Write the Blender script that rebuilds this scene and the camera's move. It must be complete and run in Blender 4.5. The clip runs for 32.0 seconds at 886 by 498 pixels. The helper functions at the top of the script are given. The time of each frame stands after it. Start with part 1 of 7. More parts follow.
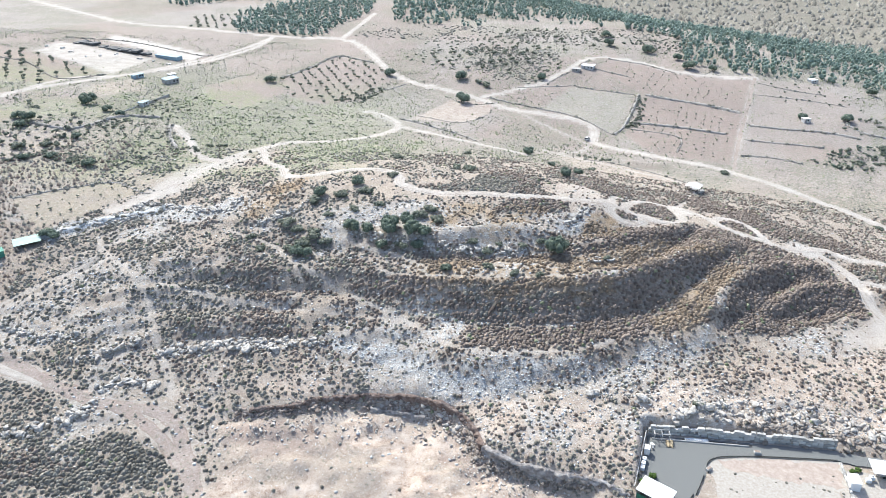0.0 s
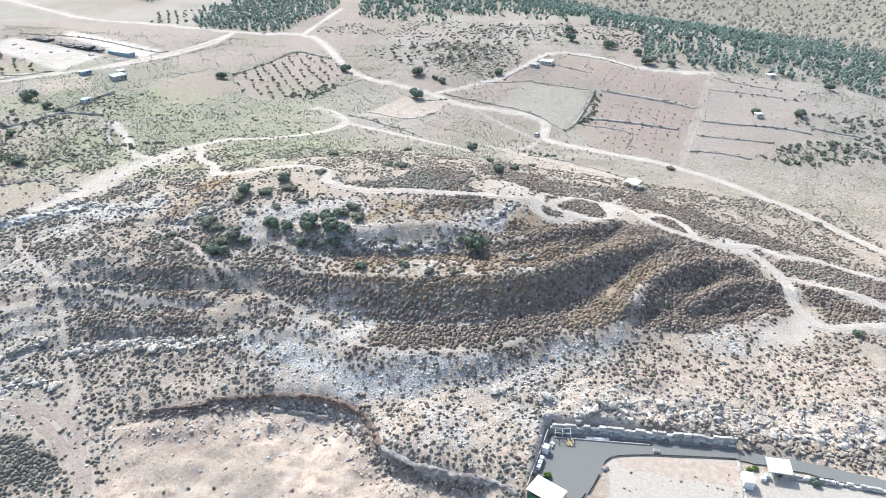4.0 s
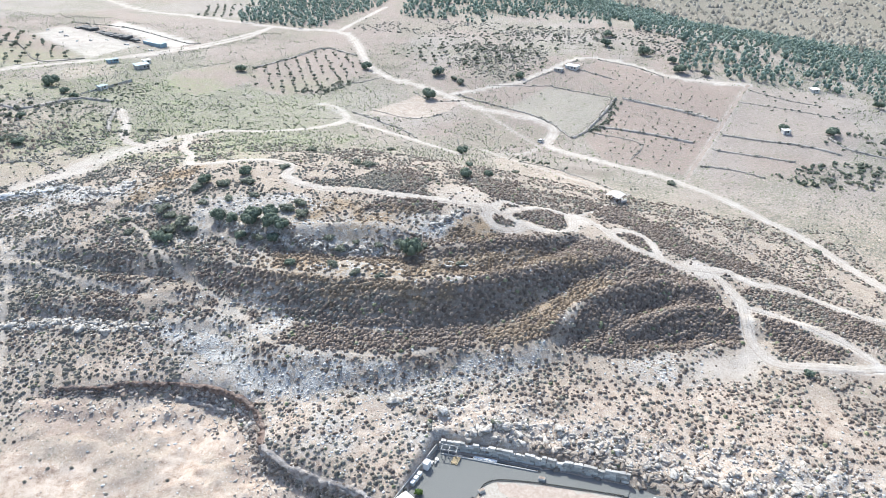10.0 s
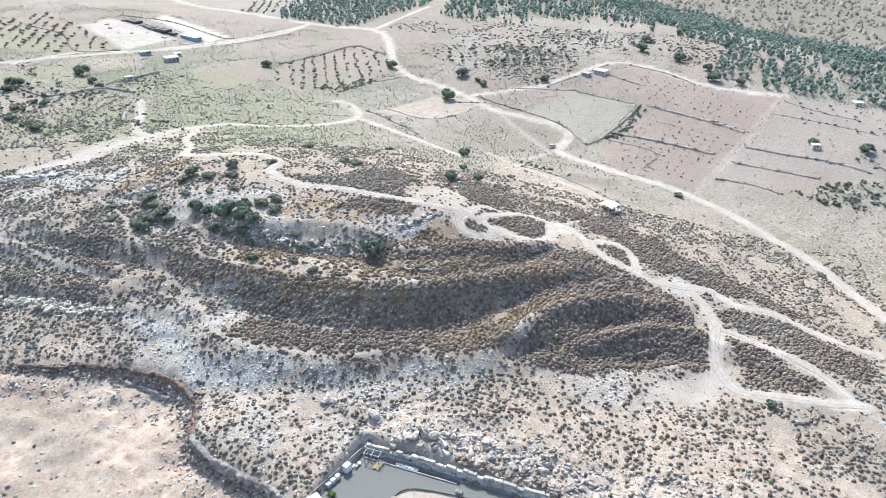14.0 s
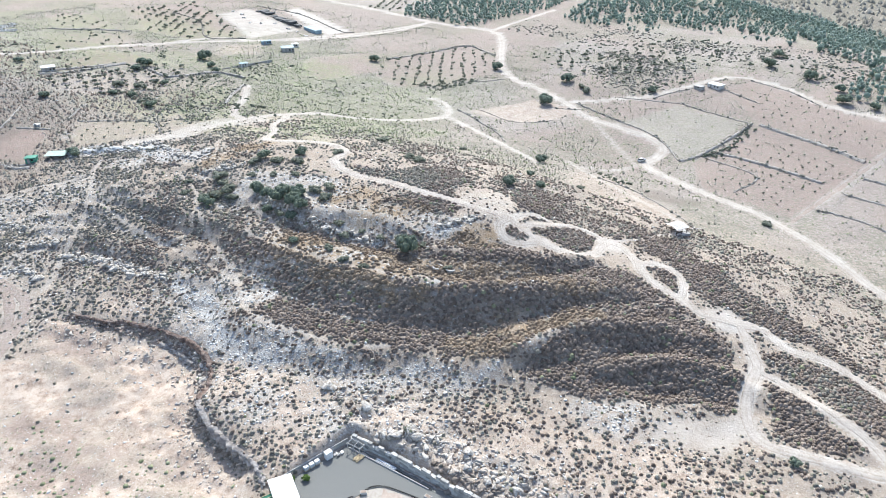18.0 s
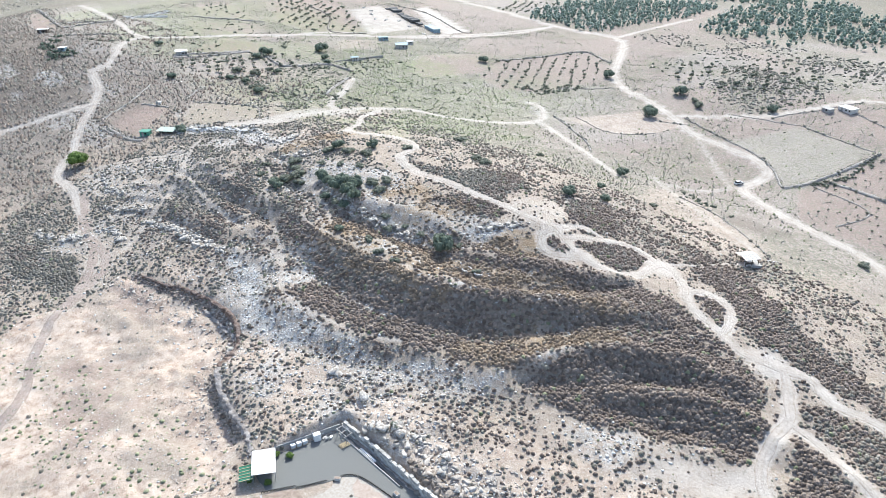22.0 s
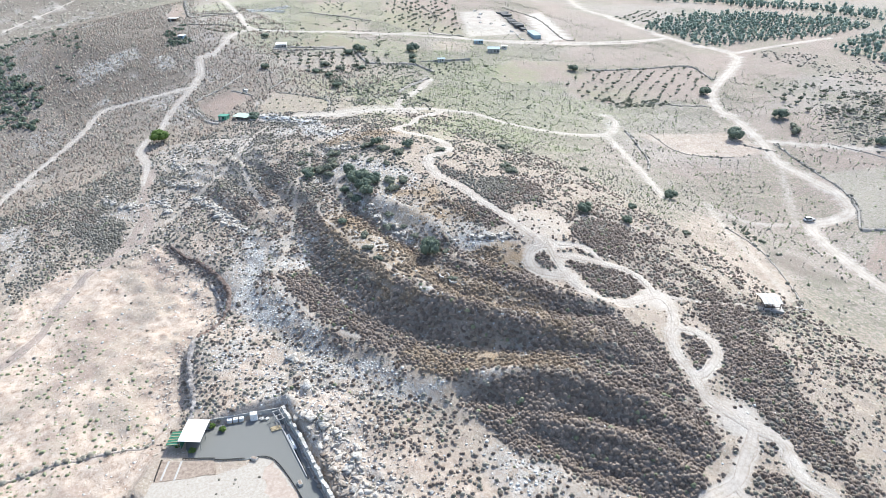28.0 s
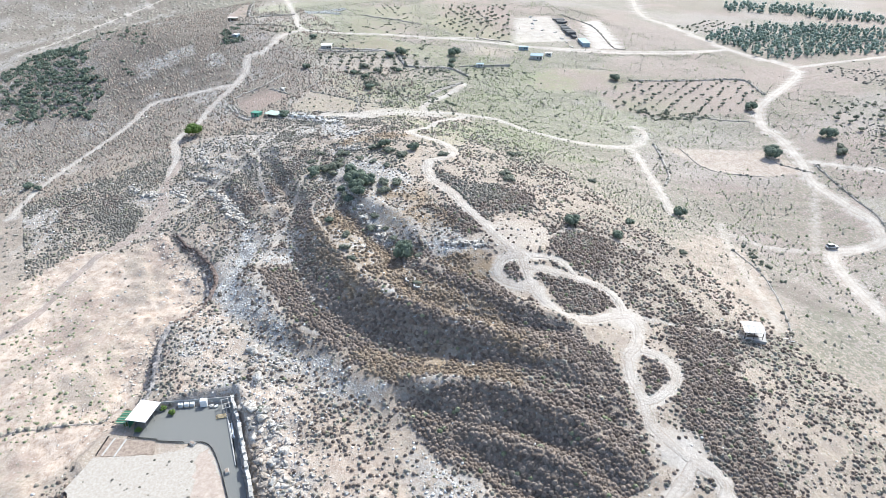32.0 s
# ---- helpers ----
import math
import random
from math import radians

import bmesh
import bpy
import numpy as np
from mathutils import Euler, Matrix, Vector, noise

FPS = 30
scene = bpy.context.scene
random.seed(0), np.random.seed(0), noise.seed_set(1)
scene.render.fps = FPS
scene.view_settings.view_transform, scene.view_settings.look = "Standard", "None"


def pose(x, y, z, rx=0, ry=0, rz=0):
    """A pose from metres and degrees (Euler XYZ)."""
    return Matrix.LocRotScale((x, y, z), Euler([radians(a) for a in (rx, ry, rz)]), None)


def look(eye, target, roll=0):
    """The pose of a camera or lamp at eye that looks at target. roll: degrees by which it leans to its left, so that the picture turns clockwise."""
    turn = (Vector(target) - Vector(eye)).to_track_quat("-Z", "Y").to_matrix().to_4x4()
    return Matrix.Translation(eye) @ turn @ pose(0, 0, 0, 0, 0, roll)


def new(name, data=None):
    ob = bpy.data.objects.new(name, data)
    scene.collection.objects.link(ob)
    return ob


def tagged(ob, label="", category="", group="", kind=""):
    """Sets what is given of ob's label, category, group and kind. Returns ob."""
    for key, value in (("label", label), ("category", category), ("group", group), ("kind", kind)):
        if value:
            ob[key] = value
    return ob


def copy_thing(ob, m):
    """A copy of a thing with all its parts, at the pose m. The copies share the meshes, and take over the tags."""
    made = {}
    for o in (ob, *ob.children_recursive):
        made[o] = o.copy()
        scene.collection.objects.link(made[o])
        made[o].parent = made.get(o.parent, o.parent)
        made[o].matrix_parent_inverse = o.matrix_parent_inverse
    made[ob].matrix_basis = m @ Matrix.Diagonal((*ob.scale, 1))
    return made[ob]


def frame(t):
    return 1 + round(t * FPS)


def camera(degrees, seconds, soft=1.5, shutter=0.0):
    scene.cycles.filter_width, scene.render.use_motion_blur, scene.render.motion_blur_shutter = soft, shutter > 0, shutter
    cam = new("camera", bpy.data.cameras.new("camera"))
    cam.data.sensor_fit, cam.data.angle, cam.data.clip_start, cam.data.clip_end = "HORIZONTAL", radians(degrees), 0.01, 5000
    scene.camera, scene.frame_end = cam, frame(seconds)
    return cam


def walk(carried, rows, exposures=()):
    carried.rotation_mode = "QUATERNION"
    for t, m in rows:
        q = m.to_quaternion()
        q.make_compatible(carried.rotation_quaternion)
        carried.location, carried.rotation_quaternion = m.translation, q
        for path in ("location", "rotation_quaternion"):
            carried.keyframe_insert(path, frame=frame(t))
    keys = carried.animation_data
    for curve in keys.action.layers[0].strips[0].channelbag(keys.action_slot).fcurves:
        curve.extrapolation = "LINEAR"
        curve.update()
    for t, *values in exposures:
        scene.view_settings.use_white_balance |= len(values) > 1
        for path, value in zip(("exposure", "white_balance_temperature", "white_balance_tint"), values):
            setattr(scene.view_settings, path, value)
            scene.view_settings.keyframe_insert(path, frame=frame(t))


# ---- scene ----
cam = camera(64.8, 32.0, 0.65)
METRES, EYE, TILT, LEAN, TURN = 240.0, 120.0, -28.5, 0.7, 0.0
ROWS = [
    (0.0, 0.0, 0.0, 0.0, 0.0, 0.0, -0.0),
    (0.5, 0.01, 0.0006, 0.0001, -0.04, -0.05, 0.04),
    (1.0, 0.0207, 0.0013, 0.0002, -0.08, -0.1, 0.07),
    (1.5, 0.0322, 0.0021, 0.0005, -0.12, -0.15, 0.11),
    (2.0, 0.0443, 0.0031, 0.0008, -0.16, -0.2, 0.14),
    (2.5, 0.0571, 0.0042, 0.0011, -0.2, -0.23, 0.17),
    (3.0, 0.0705, 0.0052, 0.0015, -0.24, -0.26, 0.2),
    (3.5, 0.0842, 0.0061, 0.0016, -0.26, -0.28, 0.21),
    (4.0, 0.0983, 0.0071, 0.002, -0.29, -0.34, 0.22),
    (4.5, 0.1125, 0.0085, 0.0025, -0.3, -0.36, 0.22),
    (6.5, 0.1721, 0.0163, 0.0051, 0.9, -0.38, -0.5),
    (7.0, 0.1872, 0.0186, 0.006, 1.67, -0.39, -0.97),
    (7.5, 0.2022, 0.0211, 0.0068, 2.46, -0.38, -1.41),
    (8.0, 0.2172, 0.0236, 0.0079, 3.24, -0.4, -1.87),
    (8.5, 0.2323, 0.0263, 0.0088, 4.08, -0.41, -2.3),
    (9.0, 0.2473, 0.029, 0.0098, 4.91, -0.43, -2.75),
    (9.5, 0.2627, 0.0319, 0.0109, 5.75, -0.47, -3.2),
    (10.0, 0.278, 0.0349, 0.0121, 6.42, -0.49, -3.56),
    (10.5, 0.2931, 0.038, 0.0135, 7.07, -0.52, -3.9),
    (11.0, 0.3083, 0.041, 0.015, 7.79, -0.56, -4.28),
    (11.5, 0.3234, 0.0444, 0.0164, 8.53, -0.61, -4.68),
    (12.0, 0.3386, 0.0482, 0.0181, 9.26, -0.69, -5.1),
    (12.5, 0.3537, 0.0523, 0.02, 10.06, -0.77, -5.53),
    (13.0, 0.369, 0.0566, 0.022, 10.9, -0.83, -5.98),
    (13.5, 0.3851, 0.0611, 0.0242, 11.45, -0.89, -6.26),
    (15.5, 0.4439, 0.0802, 0.0331, 14.84, -1.25, -8.08),
    (16.0, 0.4586, 0.0857, 0.0356, 16.68, -1.49, -9.04),
    (16.5, 0.4735, 0.0916, 0.0383, 18.5, -1.76, -9.95),
    (17.0, 0.4884, 0.0978, 0.0413, 20.24, -2.08, -10.78),
    (17.5, 0.5032, 0.104, 0.0439, 21.84, -2.35, -11.55),
    (18.0, 0.5175, 0.1106, 0.047, 23.46, -2.67, -12.33),
    (18.5, 0.5316, 0.1175, 0.0503, 25.29, -3.03, -13.18),
    (19.0, 0.5458, 0.1247, 0.0539, 27.11, -3.44, -14.03),
    (19.5, 0.5599, 0.1325, 0.0575, 28.95, -3.86, -14.83),
    (20.0, 0.5734, 0.1406, 0.0614, 30.78, -4.31, -15.63),
    (20.5, 0.5866, 0.1491, 0.0655, 32.49, -4.76, -16.37),
    (21.0, 0.6001, 0.158, 0.07, 33.85, -5.13, -16.92),
    (21.5, 0.6131, 0.167, 0.0745, 34.96, -5.44, -17.37),
    (22.0, 0.6257, 0.1761, 0.0793, 35.92, -5.7, -17.73),
    (22.5, 0.6381, 0.1855, 0.0843, 36.89, -5.98, -18.12),
    (23.0, 0.6502, 0.1952, 0.0893, 37.92, -6.29, -18.51),
    (23.5, 0.662, 0.2053, 0.0945, 38.96, -6.6, -18.9),
    (24.0, 0.6735, 0.2156, 0.0999, 40.05, -6.94, -19.3),
    (24.5, 0.6848, 0.2261, 0.1053, 41.17, -7.28, -19.72),
    (25.0, 0.6958, 0.2368, 0.1107, 42.3, -7.63, -20.13),
    (25.5, 0.7066, 0.2476, 0.1163, 43.49, -8.01, -20.53),
    (27.5, 0.748, 0.2935, 0.1406, 48.38, -9.68, -22.11),
    (28.0, 0.7578, 0.3055, 0.1467, 49.64, -10.1, -22.49),
    (28.5, 0.7675, 0.3176, 0.153, 50.87, -10.52, -22.84),
    (29.0, 0.777, 0.33, 0.1595, 52.11, -10.96, -23.17),
    (29.5, 0.7862, 0.3426, 0.1662, 53.16, -11.33, -23.46),
    (30.0, 0.7954, 0.3553, 0.1729, 54.09, -11.65, -23.7),
    (30.5, 0.8042, 0.3683, 0.1801, 55.03, -11.99, -23.93),
    (31.0, 0.813, 0.3816, 0.1871, 55.97, -12.32, -24.16),
    (31.5, 0.8215, 0.3949, 0.1941, 56.91, -12.65, -24.37),
    (32.0, 0.8296, 0.4082, 0.2011, 57.86, -13.01, -24.59),
]
walk(cam, [(t, pose(0, 0, EYE, TILT, LEAN, TURN) @ pose(METRES * x, METRES * y, METRES * z, 90 + pitch, roll, yaw)) for t, x, y, z, yaw, pitch, roll in ROWS])

# ---- sky and sun ----
SUN_EL, SUN_AZ = 46.0, -27.0         # degrees; azimuth from +y towards +x
world = bpy.data.worlds.new("sky")
scene.world = world
world.use_nodes = True
wn = world.node_tree.nodes
sky = wn.new("ShaderNodeTexSky")
sky.sky_type, sky.sun_disc = "NISHITA", False
sky.sun_elevation, sky.sun_rotation = radians(SUN_EL), radians(SUN_AZ)
sky.dust_density, sky.ozone_density = 2.2, 1.4
world.node_tree.links.new(sky.outputs[0], wn["Background"].inputs[0])
wn["Background"].inputs[1].default_value = 0.15
sun = new("sun", bpy.data.lights.new("sun", "SUN"))
sun.data.energy, sun.data.angle, sun.data.color = 3.2, radians(0.6), (0.97, 0.995, 0.95)
_el, _az = radians(SUN_EL), radians(SUN_AZ)
SUN_DIR = Vector((math.sin(_az) * math.cos(_el), math.cos(_az) * math.cos(_el), math.sin(_el)))
sun.matrix_world = look(SUN_DIR * 900, (0, 0, 0))
scene.view_settings.exposure = 0.84

# ---- small tools ----
def vnoise(x, y, cell, seed=0):
    """Smooth value noise in 0..1 over the plan."""
    x, y = np.asarray(x, float) / cell, np.asarray(y, float) / cell
    i, j = np.floor(x).astype(np.int64), np.floor(y).astype(np.int64)
    u, v = x - i, y - j
    u, v = u * u * (3 - 2 * u), v * v * (3 - 2 * v)

    def h(a, b):
        n = (a * 374761393 + b * 668265263 + seed * 144269504) & 0xFFFFFFFF
        n = ((n ^ (n >> 13)) * 1274126177) & 0xFFFFFFFF
        return ((n ^ (n >> 16)) & 0xFFFF) / 65535.0

    return (h(i, j) * (1 - u) + h(i + 1, j) * u) * (1 - v) + (h(i, j + 1) * (1 - u) + h(i + 1, j + 1) * u) * v


def fbm(x, y, cell, seed=0, octaves=3):
    total, amp, norm = 0, 1.0, 0.0
    for k in range(octaves):
        total = total + amp * vnoise(x, y, cell / 2 ** k, seed + 7 * k)
        norm += amp
        amp *= 0.5
    return total / norm


def smooth(a, b, x):
    t = np.clip((x - a) / (b - a), 0, 1)
    return t * t * (3 - 2 * t)


def line_distance(x, y, line):
    """The distance in plan to a line of points."""
    best = np.full(np.shape(x), 1e9)
    for p, q in zip(line[:-1], line[1:]):
        ax, ay, bx, by = p[0], p[1], q[0], q[1]
        dx, dy = bx - ax, by - ay
        t = np.clip(((x - ax) * dx + (y - ay) * dy) / (dx * dx + dy * dy + 1e-9), 0, 1)
        best = np.minimum(best, np.hypot(x - ax - t * dx, y - ay - t * dy))
    return best


def inside(x, y, outline):
    hit = np.zeros(np.shape(x), bool)
    n = len(outline)
    for k in range(n):
        (ax, ay), (bx, by) = outline[k][:2], outline[(k + 1) % n][:2]
        cross = ((ay > y) != (by > y)) & (x < (bx - ax) * (y - ay) / (by - ay + 1e-12) + ax)
        hit ^= cross
    return hit


def area(x, y, outline, soft=2.0):
    """1 inside the outline, 0 outside, with a soft rim."""
    d = line_distance(x, y, list(outline) + [outline[0]])
    return smooth(-soft, soft, np.where(inside(x, y, outline), d, -d))


def rounded(line, step=1.5):
    """A smooth curve through the points, at even steps (Catmull-Rom)."""
    p = np.array([q[:2] for q in line], float)
    p = np.vstack([2 * p[0] - p[1], p, 2 * p[-1] - p[-2]])
    out = []
    for k in range(1, len(p) - 2):
        n = max(2, int(np.hypot(*(p[k + 1] - p[k])) / step))
        for t in np.arange(n) / n:
            a, b, c, d = p[k - 1:k + 3]
            out.append(0.5 * (2 * b + (c - a) * t + (2 * a - 5 * b + 4 * c - d) * t * t + (3 * b - a - 3 * c + d) * t ** 3))
    out.append(p[-2])
    return np.array(out)


def mesh_from(name, verts, faces, material=None, smooth_shade=False):
    """A mesh from arrays: faces is (n, 3) or (n, 4)."""
    verts, faces = np.asarray(verts, np.float32), np.asarray(faces, np.int32)
    me = bpy.data.meshes.new(name)
    k = faces.shape[1]
    me.vertices.add(len(verts))
    me.vertices.foreach_set("co", verts.ravel())
    me.loops.add(faces.size)
    me.loops.foreach_set("vertex_index", faces.ravel())
    me.polygons.add(len(faces))
    me.polygons.foreach_set("loop_start", np.arange(len(faces), dtype=np.int32) * k)
    if smooth_shade:
        me.polygons.foreach_set("use_smooth", np.ones(len(faces), bool))
    me.update(calc_edges=True)
    if material:
        me.materials.append(material)
    return me


def bm_mesh(name, bm, material=None):
    me = bpy.data.meshes.new(name)
    bm.to_mesh(me)
    bm.free()
    if material:
        me.materials.append(material)
    return me


def part(name, bm, material, parent, label=""):
    """One mesh object under a thing or a part."""
    ob = new(name, bm if isinstance(bm, bpy.types.Mesh) else bm_mesh(name, bm, material))
    ob.parent = parent
    return tagged(ob, label)


def empty(name, x, y, z, turn=0.0, label="", category="", group="", kind=""):
    ob = new(name)
    ob.empty_display_size = 0.5
    ob.matrix_world = pose(x, y, z, 0, 0, turn)
    return tagged(ob, label, category, group, kind)


def box(bm, x, y, z, sx, sy, sz, turn=0.0, bevel=0.0, rx=0.0, ry=0.0):
    """A box with centre x, y and base z."""
    r = bmesh.ops.create_cube(bm, size=1.0)
    vs = r["verts"]
    if bevel:
        es = list({e for v in vs for e in v.link_edges})
        bmesh.ops.scale(bm, vec=(sx, sy, sz), verts=vs)
        b = bmesh.ops.bevel(bm, geom=es, offset=bevel, segments=1, affect="EDGES")
        vs = list({v for f in b["faces"] for v in f.verts} | {v for v in vs if v.is_valid})
    else:
        bmesh.ops.scale(bm, vec=(sx, sy, sz), verts=vs)
    bmesh.ops.transform(bm, matrix=pose(x, y, z + sz / 2, rx, ry, turn), verts=vs)
    return vs


def rod(bm, a, b, r, sides=8, r2=None):
    a, b = Vector(a), Vector(b)
    m = Matrix.Translation((a + b) / 2) @ (b - a).to_track_quat("Z", "Y").to_matrix().to_4x4()
    bmesh.ops.create_cone(bm, cap_ends=True, segments=sides, radius1=r, radius2=r if r2 is None else r2, depth=(b - a).length, matrix=m)


def ico(sub):
    bm = bmesh.new()
    bmesh.ops.create_icosphere(bm, subdivisions=sub, radius=1.0)
    v = np.array([p.co[:] for p in bm.verts])
    f = np.array([[q.index for q in p.verts] for p in bm.faces])
    bm.free()
    return v, f


def scatter(bases, pos, size, tall, turn, which):
    """Many copies of small base shapes joined into one pair of arrays."""
    vs, fs, off = [], [], 0
    for k, (bv, bf) in enumerate(bases):
        m = which == k
        n = int(m.sum())
        if not n:
            continue
        c, s = np.cos(turn[m]), np.sin(turn[m])
        x = (bv[None, :, 0] * c[:, None] - bv[None, :, 1] * s[:, None]) * size[m][:, None]
        y = (bv[None, :, 0] * s[:, None] + bv[None, :, 1] * c[:, None]) * size[m][:, None]
        z = bv[None, :, 2] * tall[m][:, None]
        v = np.stack([x, y, z], -1) + pos[m][:, None, :]
        f = bf[None] + (np.arange(n) * len(bv))[:, None, None] + off
        vs.append(v.reshape(-1, 3))
        fs.append(f.reshape(-1, bf.shape[1]))
        off += n * len(bv)
    return np.concatenate(vs), np.concatenate(fs)

# ---- materials ----
class Nodes:
    """Short writing for node materials."""

    def __init__(self, name, rough=0.9, metal=0.0, spec=0.2):
        self.m = bpy.data.materials.new(name)
        self.m.use_nodes = True
        self.t = self.m.node_tree
        self.b = self.t.nodes["Principled BSDF"]
        self.b.inputs["Roughness"].default_value = rough
        self.b.inputs["Metallic"].default_value = metal
        self.b.inputs["Specular IOR Level"].default_value = spec
        self.place = self.t.nodes.new("ShaderNodeNewGeometry").outputs["Position"]

    def link(self, a, b):
        self.t.links.new(a, b)

    def noise(self, scale, detail=4.0, rough=0.6, where=None):
        n = self.t.nodes.new("ShaderNodeTexNoise")
        n.inputs["Scale"].default_value, n.inputs["Detail"].default_value, n.inputs["Roughness"].default_value = scale, detail, rough
        self.link(where or self.place, n.inputs["Vector"])
        return n.outputs["Fac"]

    def ramp(self, fac, *stops):
        r = self.t.nodes.new("ShaderNodeValToRGB")
        el = r.color_ramp.elements
        while len(el) < len(stops):
            el.new(0.5)
        for e, (p, c) in zip(el, stops):
            e.position = p
            e.color = (*c, 1) if len(c) == 3 else c
        self.link(fac, r.inputs[0])
        return r.outputs[0]

    def mix(self, fac, a, b, blend="MIX"):
        n = self.t.nodes.new("ShaderNodeMix")
        n.data_type, n.blend_type = "RGBA", blend
        for value, k in ((fac, 0), (a, 6), (b, 7)):
            if isinstance(value, bpy.types.NodeSocket):
                self.link(value, n.inputs[k])
            elif k == 0:
                n.inputs[k].default_value = value
            else:
                n.inputs[k].default_value = (*value, 1)
        return n.outputs[2]

    def math(self, op, a, b=0.0):
        n = self.t.nodes.new("ShaderNodeMath")
        n.operation = op
        for value, k in ((a, 0), (b, 1)):
            if isinstance(value, bpy.types.NodeSocket):
                self.link(value, n.inputs[k])
            else:
                n.inputs[k].default_value = value
        return n.outputs[0]

    def attr(self, name):
        n = self.t.nodes.new("ShaderNodeAttribute")
        n.attribute_name = name
        return n.outputs["Fac"]

    def random(self, island=True):
        if island:
            return self.t.nodes.new("ShaderNodeNewGeometry").outputs["Random Per Island"]
        return self.t.nodes.new("ShaderNodeObjectInfo").outputs["Random"]

    def done(self, color, bump=None, strength=0.4, distance=0.1):
        if isinstance(color, bpy.types.NodeSocket):
            self.link(color, self.b.inputs["Base Color"])
        else:
            self.b.inputs["Base Color"].default_value = (*color, 1)
        if bump is not None:
            n = self.t.nodes.new("ShaderNodeBump")
            n.inputs["Strength"].default_value, n.inputs["Distance"].default_value = strength, distance
            self.link(bump, n.inputs["Height"])
            self.link(n.outputs[0], self.b.inputs["Normal"])
        return self.m


def ground_material():
    n = Nodes("dry ground", 0.95)
    fine, mid, broad = n.noise(1.6, 6, 0.7), n.noise(0.22, 5, 0.6), n.noise(0.03, 4)
    grit = n.noise(5.0, 5, 0.75)
    soil = n.ramp(fine, (0.34, (0.255, 0.205, 0.16)), (0.5, (0.40, 0.338, 0.276)), (0.66, (0.525, 0.46, 0.39)))
    soil = n.mix(n.ramp(mid, (0.35, (0, 0, 0)), (0.7, (1, 1, 1))), soil, n.ramp(grit, (0.3, (0.278, 0.23, 0.192)), (0.7, (0.44, 0.385, 0.335))))
    # far soil greyed in its colour, in place of haze
    ash = n.ramp(fine, (0.3, (0.255, 0.233, 0.217)), (0.7, (0.43, 0.405, 0.385)))
    soil = n.mix(n.attr("ash"), soil, ash)
    red = n.ramp(fine, (0.3, (0.225, 0.168, 0.142)), (0.7, (0.385, 0.308, 0.272)))
    soil = n.mix(n.attr("red"), soil, red)
    gold = n.ramp(grit, (0.3, (0.23, 0.155, 0.085)), (0.7, (0.43, 0.32, 0.20)))
    soil = n.mix(n.attr("gold"), soil, gold)
    weed = n.ramp(grit, (0.3, (0.17, 0.205, 0.10)), (0.7, (0.36, 0.40, 0.235)))
    soil = n.mix(n.math("MULTIPLY", n.attr("green"), n.ramp(n.noise(0.33, 5, 0.7), (0.34, (0, 0, 0)), (0.56, (0.95, 0.95, 0.95)))), soil, weed)
    litter = n.ramp(grit, (0.3, (0.125, 0.106, 0.09)), (0.7, (0.28, 0.243, 0.21)))
    soil = n.mix(n.attr("litter"), soil, litter)
    stone = n.ramp(n.noise(3.2, 5, 0.75), (0.34, (0.19, 0.19, 0.188)), (0.48, (0.47, 0.465, 0.45)), (0.68, (0.70, 0.695, 0.675)))
    patch = n.ramp(n.noise(0.55, 5, 0.7), (0.42, (0, 0, 0)), (0.54, (1, 1, 1)))
    soil = n.mix(n.math("MULTIPLY", n.attr("rock"), n.math("MAXIMUM", patch, n.math("MULTIPLY", n.attr("stony"), 0.55))), soil, stone)
    pale = n.ramp(n.math("ADD", n.math("MULTIPLY", grit, 0.45), n.math("MULTIPLY", n.noise(0.4, 6, 0.7), 0.55)), (0.40, (0.27, 0.20, 0.158)), (0.46, (0.44, 0.35, 0.285)), (0.54, (0.545, 0.46, 0.388)), (0.63, (0.615, 0.55, 0.485)))
    soil = n.mix(n.attr("pale"), soil, pale)
    dust = n.ramp(n.math("ADD", n.math("MULTIPLY", fine, 0.45), n.math("MULTIPLY", mid, 0.55)), (0.34, (0.39, 0.345, 0.305)), (0.5, (0.50, 0.465, 0.425)), (0.66, (0.60, 0.575, 0.535)))
    soil = n.mix(n.attr("path"), soil, dust)
    tuft = n.ramp(n.math("ADD", n.noise(0.95, 3, 0.55), n.math("MULTIPLY", n.attr("tuft"), 0.14)), (0.58, (0, 0, 0)), (0.64, (0.85, 0.85, 0.85)))
    bare = n.math("MAXIMUM", n.attr("path"), n.attr("pale"))
    tuft = n.math("MULTIPLY", tuft, n.math("SUBTRACT", 1.0, bare))
    soil = n.mix(tuft, soil, n.ramp(grit, (0.3, (0.16, 0.158, 0.118)), (0.7, (0.31, 0.302, 0.24))))
    chip = n.ramp(n.noise(2.6, 2, 0.5), (0.66, (0, 0, 0)), (0.70, (0.9, 0.9, 0.9)))
    soil = n.mix(n.math("MULTIPLY", chip, n.math("SUBTRACT", 1.0, n.attr("path"))), soil, (0.60, 0.59, 0.57))
    soil = n.mix(0.35, soil, n.ramp(broad, (0.3, (0.72, 0.72, 0.72)), (0.7, (1.15, 1.12, 1.08))), "MULTIPLY")
    return n.done(soil, n.math("ADD", grit, n.math("MULTIPLY", fine, 1.5)), 0.7, 0.22)


